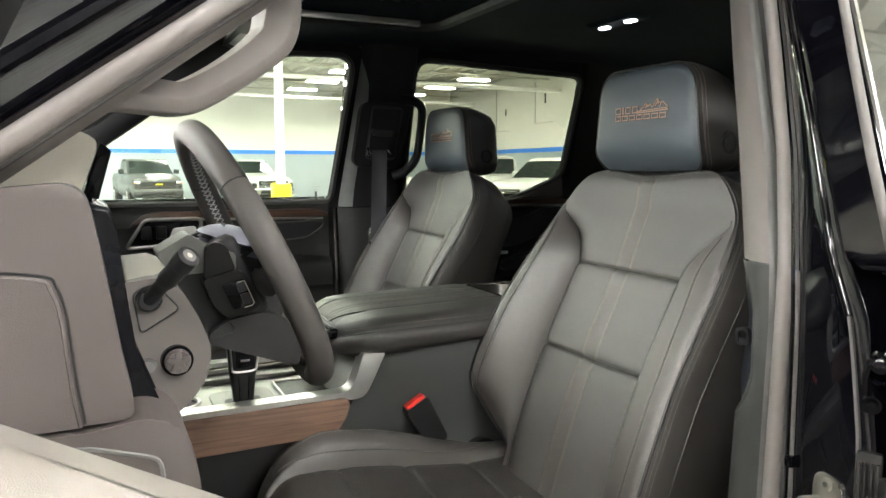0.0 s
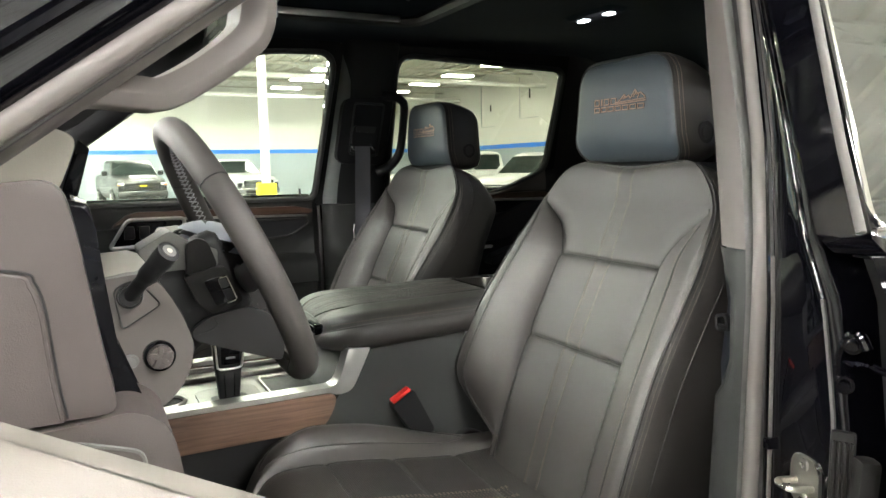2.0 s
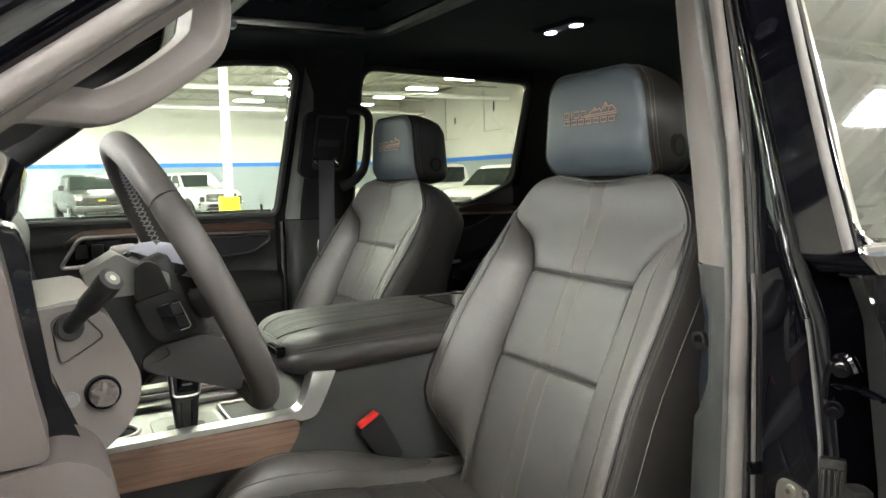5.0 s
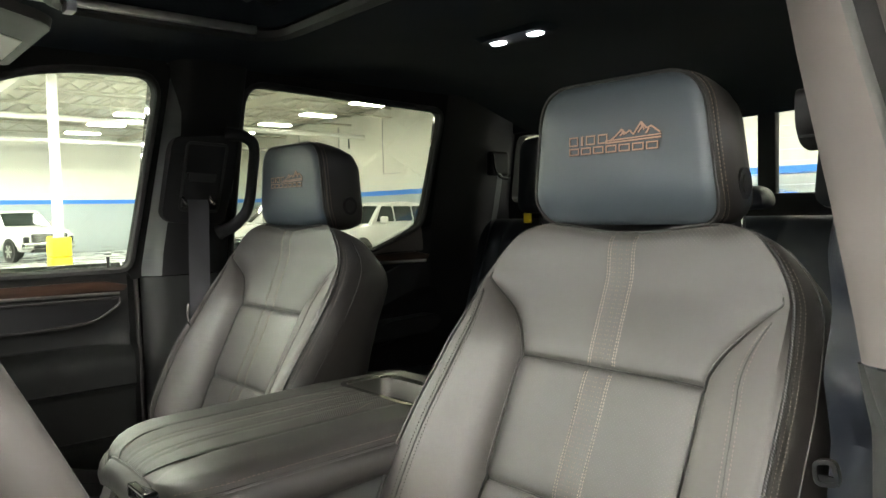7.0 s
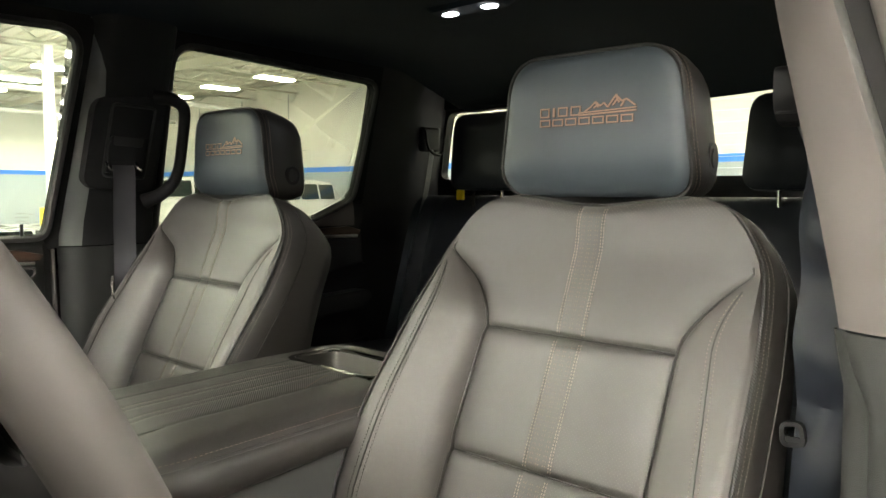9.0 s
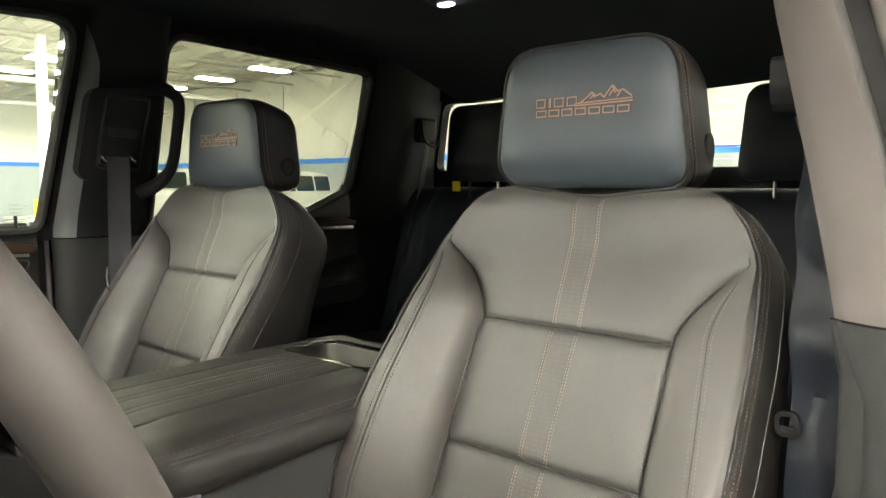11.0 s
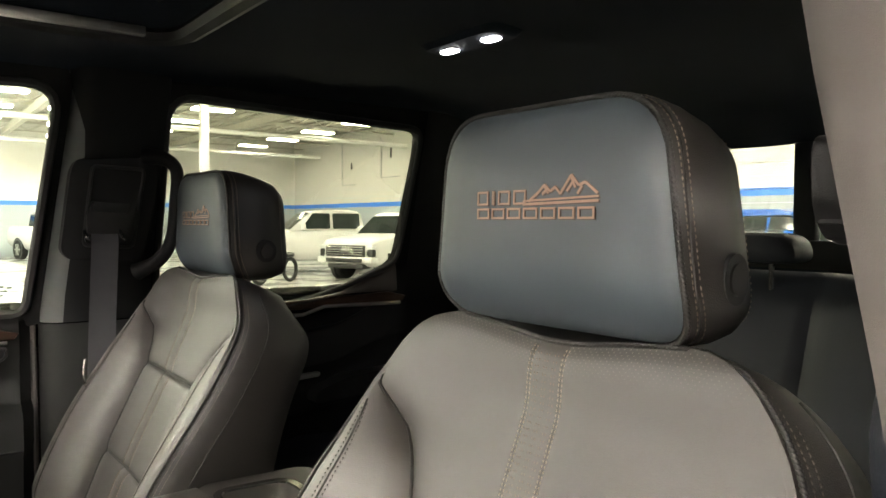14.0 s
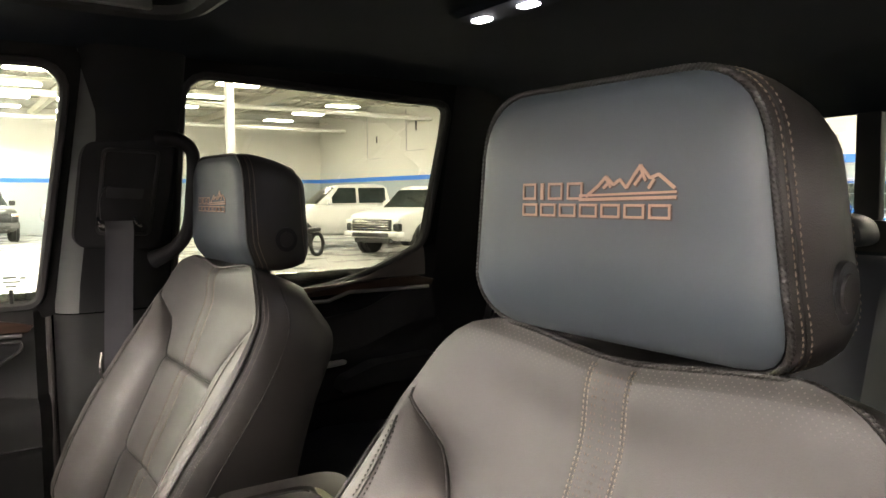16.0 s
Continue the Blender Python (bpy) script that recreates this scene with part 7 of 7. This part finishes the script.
    for dx in (-0.008, 0.008):
        part("rib", tube([Vector((sx + dx * 0.9, sy - 0.0108, 1.104)), Vector((sx + dx * 1.1, sy - 0.0137, 1.148))], 0.0009, 6), GLOSS_BLACK, lever)
    part("grip", tier(1.150, 1.206, 0.0220, 0.0270, 0.004), PLASTIC_BLACK, lever)
    # bright frame, open at the top, round the pad on either flank
    for sg in (-1, 1):
        f = lambda x, z: Vector((sx + x, sy + sg * (0.0142 + 0.052 * (z - 1.150)), z))
        ln = spline([f(-0.0225, 1.206), f(-0.0200, 1.168), f(-0.0170, 1.158), f(0.0, 1.156), f(0.0185, 1.158), f(0.0225, 1.168), f(0.0280, 1.206)], 5)
        part("pad_frame", tube(ln, 0.0019, 8), POLISHED, lever, "bright chrome frame")
        pad = part("selector_pad", moved(box(-0.0150, 0.0165, -0.0008, 0.0016, -0.018, 0.018, 0.0006), pose(sx + 0.002, sy + sg * 0.0160, 1.182, -3 * sg, 0, 0)), GLOSS_BLACK, lever)
        part("pad_mark", moved(box(-0.007, 0.008, -0.0014, 0.0020, -0.0016, 0.0016, 0.0003), pose(sx + 0.002, sy + sg * 0.0160, 1.176, -3 * sg, 0, 0)), GREY_PRINT, pad)
    part("selector_slot", prism(rounded([(sx - 0.03, sy - 0.016), (sx + 0.03, sy - 0.016), (sx + 0.03, sy + 0.016), (sx - 0.03, sy + 0.016)], 0.012), 1.1005, 1.103, "z", 0.0), PLASTIC_BLACK, t)
    for yy in (1.40, 1.47):
        part("inner_rail", box(0.05, 0.36, yy - 0.004, yy + 0.004, 1.096, 1.106, 0.002), GUNMETAL, t)
    part("bin_rim", tube([Vector((x, y, 1.101)) for x, y in rounded([(0.285, 1.225), (0.375, 1.225), (0.375, 1.36), (0.285, 1.36)], 0.012)], 0.003, 6, True), SATIN, t)
    return t


console()


def console_lid():
    t = thing("console_lid", "padded black leather armrest lid with tan stitched centre", "armrest")
    X0, X1, W = 0.384, 0.735, 0.158

    def half(x):
        q = max(0.0, 0.075 - (x - X0))
        return W - 0.075 + math.sqrt(0.075 ** 2 - q * q)

    def top(x, u):
        z = 1.233 + 0.006 * (x - X0) / (X1 - X0)
        t = max(0.0, (X0 + 0.085 - x) / 0.085)
        z -= 0.024 * (1 - math.sqrt(max(0.0, 1 - t * t)))
        a = abs(u) / half(x)
        z += 0.006 * (1 - a * a) - 0.016 * max(0.0, (a - 0.80) / 0.20) ** 2.2
        for c in (0.072, 0.030, 0.016, -0.016, -0.030, -0.072):
            lim = 0.0022 if abs(c) > 0.06 else 0.0012
            z -= lim * math.exp(-((u - c * (1 if abs(c) < 0.06 else 1)) / 0.0022) ** 2)
        return z

    xs = [X0 + d for d in (0.0005, 0.0015, 0.003, 0.0055, 0.009, 0.015, 0.025, 0.038)] + list(np.linspace(X0 + 0.05, X1, 16))
    us = sorted({*np.linspace(-1, 1, 41), *[s * (v + d) / W for s in (-1, 1) for v in (0.072, 0.030, 0.016) for d in (-0.003, 0, 0.003)], -0.97, 0.97, -0.93, 0.93})
    P = lambda x, u: Vector((x, CY + u, top(x, u)))
    k = 0.072 / W
    for a, b in ((-1, -k), (-k, k), (k, 1)):
        cut = sorted({a, b, *[u for u in us if a + 0.004 < u < b - 0.004]})
        part("insert" if b - a > 0.6 and a < 0 < b else "pad", sheet(lambda x, f: P(x, f * half(x)), xs, cut, uv=lambda x, f: (f * W, x)), RIBBED if a < 0 < b else LEATHER_SIDE, t)
    for sg in (-1, 1):
        part("panel_seam", tube([P(x, sg * k * half(x)) for x in xs], 0.0018, 6), PIPING, t)
    edge = [(x, -half(x)) for x in xs[::-1]] + [(X0 + 0.0005, u) for u in np.linspace(-half(X0), half(X0), 14)[1:-1]] + [(x, half(x)) for x in xs]
    bm = bmesh.new()
    rows = []
    for drop, g in ((0.0, 0.0), (0.003, 0.005), (0.010, 0.010), (0.022, 0.012), (0.034, 0.010), (0.042, 0.004), (0.046, -0.006)):
        row = []
        for i, (x, u) in enumerate(edge):
            (xa, ua), (xb, ub) = edge[max(0, i - 1)], edge[min(len(edge) - 1, i + 1)]
            out = Vector((ua - ub, xb - xa)).normalized()
            foot = 1.167 + 0.020 * (x - X0) / (X1 - X0)
            z = top(x, u)
            row.append(bm.verts.new((x + out.x * g, CY + u + out.y * g, z + (foot - z) * drop / 0.046)))
        rows.append(row)
    for a, b in zip(rows, rows[1:]):
        for i in range(len(edge) - 1):
            bm.faces.new((a[i], a[i + 1], b[i + 1], b[i]))
    bm.faces.new(rows[-1])
    bm.faces.new([r[0] for r in rows] + [r[-1] for r in rows[::-1]])
    part("surround", bm, LEATHER_SIDE, t)
    part("piping", tube([Vector((x, CY + u, top(x, u) - 0.001)) for x, u in edge], 0.0026, 6), PIPING, t)
    lines = [[P(x, u) for x in np.linspace(X0 + 0.025, X1 - 0.03, 60)] for u in (-0.031, -0.0165, 0.0165, 0.031)]
    part("centre_stitching", stitches(lines, lambda p: Vector((0, 0, 1)), 0.004, 0.002, 0.0005), THREAD_DARK, t, "fine tan stitching")
    lines = [[P(x, sg * float(np.interp(x, [X0, X0 + 0.04, X1 - 0.09, X1 - 0.03], [0.045, 0.073, 0.073, 0.045]))) for x in np.linspace(X0 + 0.012, X1 - 0.02, 60)] for sg in (-1, 1)]
    lines += [[P(x, sg * (half(x) - 0.006)) for x in np.linspace(X0 + 0.010, X1 - 0.01, 70)] for sg in (-1, 1)]
    part("edge_stitching", stitches(lines, lambda p: Vector((0, 0, 1)), 0.004, 0.002), THREAD_FAINT, t)
    latch = part("latch", prism(rounded([(CY - 0.092, 1.193), (CY - 0.032, 1.193), (CY - 0.032, 1.212), (CY - 0.092, 1.212)], 0.006), X0 - 0.0135, X0 + 0.020, "x", 0.002), GLOSS_BLACK, t, "black latch")
    part("latch_rim", tube([Vector((X0 - 0.0135, y, z)) for y, z in rounded([(CY - 0.088, 1.196), (CY - 0.036, 1.196), (CY - 0.036, 1.209), (CY - 0.088, 1.209)], 0.004)], 0.0010, 6, True), PLASTIC_BLACK, latch)
    # bright tray behind the lid
    r = thing("rear_tray", "bright rimmed storage tray behind the armrest", "tray")
    a = rounded([(0.744, CY - 0.100), (0.840, CY - 0.092), (0.840, CY + 0.092), (0.744, CY + 0.100)], 0.028, 6)
    put = lambda x, y, d: (x, y, 1.240 + d)
    part("rim", ring_plate(grown(a, 0.006), grown(a, -0.004), put, -0.01, 0.003), CHROME, r, "polished rim")
    b2 = grown(a, -0.004)
    bm = bmesh.new()
    lo = [bm.verts.new((x, y, 1.193)) for x, y in grown(a, -0.012)]
    hi = [bm.verts.new((x, y, 1.240)) for x, y in b2]
    n = len(a)
    bm.faces.new(lo)
    for i in range(n):
        bm.faces.new((lo[i], lo[(i + 1) % n], hi[(i + 1) % n], hi[i]))
    part("well", bm, GUNMETAL, r)
    part("surround", box(0.735, 0.90, CY - 0.15, CY + 0.15, 1.10, 1.192, 0.004), PLASTIC, r)
    part("rim_frame", ring_plate(rounded([(0.736, CY - 0.150), (0.895, CY - 0.140), (0.895, CY + 0.140), (0.736, CY + 0.150)], 0.03, 6), grown(a, 0.0065), lambda x, y, d: (x, y, 1.236 + d), -0.05, 0.0), LEATHER_SIDE, r)


console_lid()


def buckle():
    t = thing("buckle", "black seat belt buckle with a red button", "buckle")
    m = pose(0.520, 1.176, 1.052, 0, -30, 0)
    part("body", moved(prism(rounded([(-0.019, -0.055), (0.019, -0.055), (0.024, 0.036), (-0.024, 0.036)], 0.006), -0.012, 0.012, "y", 0.004, 3), m), PLASTIC_BLACK, t)
    part("button", moved(box(-0.020, 0.020, -0.009, 0.009, 0.030, 0.042, 0.003), m), RED, t, "bright red release button")
    part("strap", moved(box(-0.013, 0.013, -0.004, 0.004, -0.20, -0.040, 0.002), m), BELT, t)


buckle()


# ---- rear of the cab ----
def rear_bench():
    t = thing("rear_bench", "black leather rear bench seat", "bench seat")

    def f(u, s):
        x = 1.50 + 0.16 * s
        z = 0.98 + 0.514 * s
        groove = sum(0.012 * math.exp(-((u - c) / 0.012) ** 2) for c in (-0.62, -0.20, 0.20, 0.62))
        roll = 0.05 * (1 - math.sqrt(max(0.0, 1 - max(0.0, (s - 0.86) / 0.14) ** 2)))
        return Vector((x + roll + groove - 0.014 * math.cos(u * 9) ** 2, CY + u, z))

    part("backrest", sheet(f, list(np.linspace(-0.69, 0.69, 93)), [0, 0.2, 0.4, 0.6, 0.75, 0.86, 0.90, 0.94, 0.97, 0.99, 1.0], uv=lambda u, s: (u, s * 0.5)), LEATHER_REAR, t)
    part("back_shell", box(1.71, 1.78, CY - 0.69, CY + 0.69, 0.8, 1.475, 0.01), PLASTIC_BLACK, t)
    def pad(u, q):
        # rolled front edge and a low crown on each of the two places
        x = float(np.interp(q, [0, 0.25, 0.4, 0.5, 0.6, 1.0], [1.10, 1.045, 1.055, 1.09, 1.14, 1.56]))
        crown = 0.020 * math.cos(min(1.0, abs(abs(u) - 0.36) / 0.32) * math.pi / 2)
        z = float(np.interp(q, [0, 0.25, 0.4, 0.5, 0.6, 1.0], [0.955, 1.01, 1.065, 1.095, 1.105, 1.075]))
        return Vector((x, CY + u, z + crown * smooth(0.3, 0.6, q)))

    part("cushion", sheet(pad, list(np.linspace(-0.68, 0.68, 41)), [0, 0.1, 0.2, 0.25, 0.32, 0.4, 0.45, 0.5, 0.55, 0.6, 0.7, 0.85, 1.0]), LEATHER_REAR, t)
    part("plinth", box(1.10, 1.56, CY - 0.66, CY + 0.66, 0.72, 0.95, 0.02), PLASTIC_BLACK, t)
    for u, w, z1 in ((-0.40, 0.128, 1.712), (0.42, 0.128, 1.722), (-0.07, 0.11, 1.562)):
        o = rounded([(-w, 1.508), (w, 1.508), (w * 0.86, z1), (-w * 0.86, z1)], 0.04, 6)
        bm = bmesh.new()
        rows = []
        for k, x in ((0.5, 1.625), (0.85, 1.630), (0.97, 1.64), (1.0, 1.66), (0.98, 1.70), (0.85, 1.715)):
            cz = (1.508 + z1) / 2
            rows.append([bm.verts.new((x, CY + u + p * k, cz + (q - cz) * k)) for p, q in o])
        for a, b in zip(rows, rows[1:]):
            for i in range(len(o)):
                bm.faces.new((a[i], a[(i + 1) % len(o)], b[(i + 1) % len(o)], b[i]))
        bm.faces.new(rows[0])
        bm.faces.new(rows[-1])
        h = part("headrest", bm, LEATHER_REAR, t)
        for d in (-0.05, 0.05):
            part("post", tube([Vector((1.66, CY + u + d, 1.44)), Vector((1.66, CY + u + d, 1.53))], 0.005, 8), CHROME, h, "chrome post")
    part("strap", box(1.640, 1.648, CY + 0.495, CY + 0.520, 1.482, 1.510, 0.002), YELLOW, t, "short yellow strap")


rear_bench()


def back_wall():
    y0, y1 = CY - 0.76, CY + 0.76
    w = part("wall_back", box(1.84, 1.90, CY - 0.80, CY + 0.80, 0.70, 1.50), HEADLINER)
    setting(w, "black trimmed rear wall of the cab", "wall")
    part("header", prism([(1.82, 1.765), (1.90, 1.765), (1.90, 1.90), (1.80, 1.86)], CY - 0.745, CY + 0.745, "y", 0.004), HEADLINER, w)
    win = thing("window_1", "three pane rear cab window with heater lines", "window", kind="structure")
    outer = rounded([(y0 - 0.06, 1.49), (y1 + 0.04, 1.49), (y1 + 0.0, 1.80), (y0 - 0.0, 1.80)], 0.02)
    inner = rounded([(y0 + 0.0, 1.545), (y1 - 0.0, 1.545), (y1 - 0.033, 1.757), (y0 + 0.033, 1.757)], 0.03)
    part("frame", ring_plate(outer, inner, lambda y, z, d: (1.85 + d, y, z), -0.012, 0.02), PLASTIC_BLACK, win)
    for y in (CY - 0.082, CY + 0.26):
        part("mullion", box(1.845, 1.868, y - 0.022, y + 0.022, 1.545, 1.757, 0.004), PLASTIC_BLACK, win)
    bm = bmesh.new()
    bm.faces.new([bm.verts.new((1.866, y, z)) for y, z in inner])
    part("pane", bm, GLASS_BACK, win, smooth=False)
    for k in range(7):
        z = 1.565 + k * 0.028
        part("heater_line", box(1.8635, 1.8650, y0 + 0.05, y1 - 0.05, z - 0.0006, z + 0.0006), GREY_PRINT, win)
    for sd in (-1, 1):
        def face(u, z):
            inner = off(z) - 0.03
            outer = 0.772 - 0.15 * (z - 1.54) if z > 1.54 else 0.772
            return (1.46 + 0.385 * u, CY + sd * (inner + (outer - inner) * u - 0.022 * math.sin(math.pi * u)), z)

        c = part("pillar_trim", sheet(face, [k / 12 for k in range(13)], [0.75, 1.0, 1.2, 1.3, 1.41, 1.47, 1.54, 1.6, 1.66, 1.72, 1.78, 1.85], 0.005), TRIM_BLACK)
        c.name = "pillar_trim_rear_" + ("passenger" if sd > 0 else "driver")
        setting(c, "black plastic rear pillar trim", "pillar")
    # rear belts with their guides
    for sd in (1, -1):
        sp = spline([(1.700, CY + sd * 0.668, 1.632), (1.685, CY + sd * 0.664, 1.58), (1.662, CY + sd * 0.662, 1.49), (1.62, CY + sd * 0.66, 1.38), (1.585, CY + sd * 0.66, 1.27), (1.55, CY + sd * 0.655, 1.12), (1.53, CY + sd * 0.65, 0.98)], 5)
        b = part("rear_belt", sheet(lambda i, t: sp[i] + Vector((t * 0.9, t * 0.42 * sd, 0)), list(range(len(sp))), [-0.023, -0.012, 0, 0.012, 0.023], 0.0015), BELT_REAR)
        tagged(b, "grey rear seat belt on the rear pillar", "seat belt", "rear seat belts")
        gd = part("guide", box(1.665, 1.745, CY + sd * 0.685 - 0.014, CY + sd * 0.685 + 0.014, 1.625, 1.70, 0.012, 3), TRIM_BLACK, b)
        part("guide_rim", tube(spline([(1.668, CY + sd * 0.666, 1.688), (1.672, CY + sd * 0.662, 1.645), (1.690, CY + sd * 0.660, 1.622), (1.725, CY + sd * 0.662, 1.616), (1.740, CY + sd * 0.668, 1.625)], 5), 0.004, 8), TRIM_BLACK, gd)


back_wall()


def roof_lamp():
    t = thing("dome_lamp", "black roof lamp with two lit white lenses", "ceiling light")
    m = pose(1.074, 1.351, 1.826)
    bm = bmesh.new()
    rows = []
    for z, k in ((0.040, 1.25), (0.018, 1.15), (0.004, 0.98), (-0.002, 0.86)):
        rows.append([bm.verts.new((x, y, z)) for x, y in rounded([(-0.032 * k, -0.085 * k), (0.032 * k, -0.085 * k), (0.032 * k, 0.085 * k), (-0.032 * k, 0.085 * k)], 0.022 * k)])
    for a, b in zip(rows, rows[1:]):
        for i in range(len(a)):
            bm.faces.new((a[i], a[(i + 1) % len(a)], b[(i + 1) % len(a)], b[i]))
    bm.faces.new(rows[-1])
    part("housing", moved(bm, m), HEADLINER, t)
    for y in (-0.045, 0.045):
        part("lens", moved(prism(rounded([(-0.008, y - 0.014), (0.008, y - 0.014), (0.008, y + 0.014), (-0.008, y + 0.014)], 0.004), -0.0045, 0.0, "z", 0.0015), m), DOME, t, "lit white lens")


roof_lamp()


def visors():
    for y0 in (CY + 0.26, CY - 0.62):
        t = thing("sun_visor", "grey fabric sun visor folded up to the roof", "sun visor", "sun visors")
        v = part("panel", moved(prism(rounded([(-0.09, 0.0), (0.09, 0.0), (0.09, 0.36), (-0.09, 0.36)], 0.03), -0.008, 0.008, "z", 0.005), pose(0.30, y0, 1.825, 0, 14, 0)), PLASTIC, t)
        part("label", moved(box(0.02, 0.075, 0.14, 0.30, -0.0095, -0.008), pose(0.30, y0, 1.825, 0, 14, 0)), COLUMN, v, "white printed label")
        part("clip", box(0.41, 0.425, y0 + 0.03, y0 + 0.06, 1.83, 1.85, 0.003), SATIN_GREY, t)


visors()


# windscreen closes the front
def windscreen():
    bm = bmesh.new()
    q = [(-0.26, CY - 0.74, 1.47), (-0.26, CY + 0.74, 1.47), (0.36, CY + 0.62, 1.845), (0.36, CY - 0.62, 1.845)]
    bm.faces.new([bm.verts.new(p) for p in q])
    g = part("windscreen", bm, GLASS, smooth=False)
    setting(g, "clear laminated windscreen", "window")
    g.visible_shadow = False


windscreen()
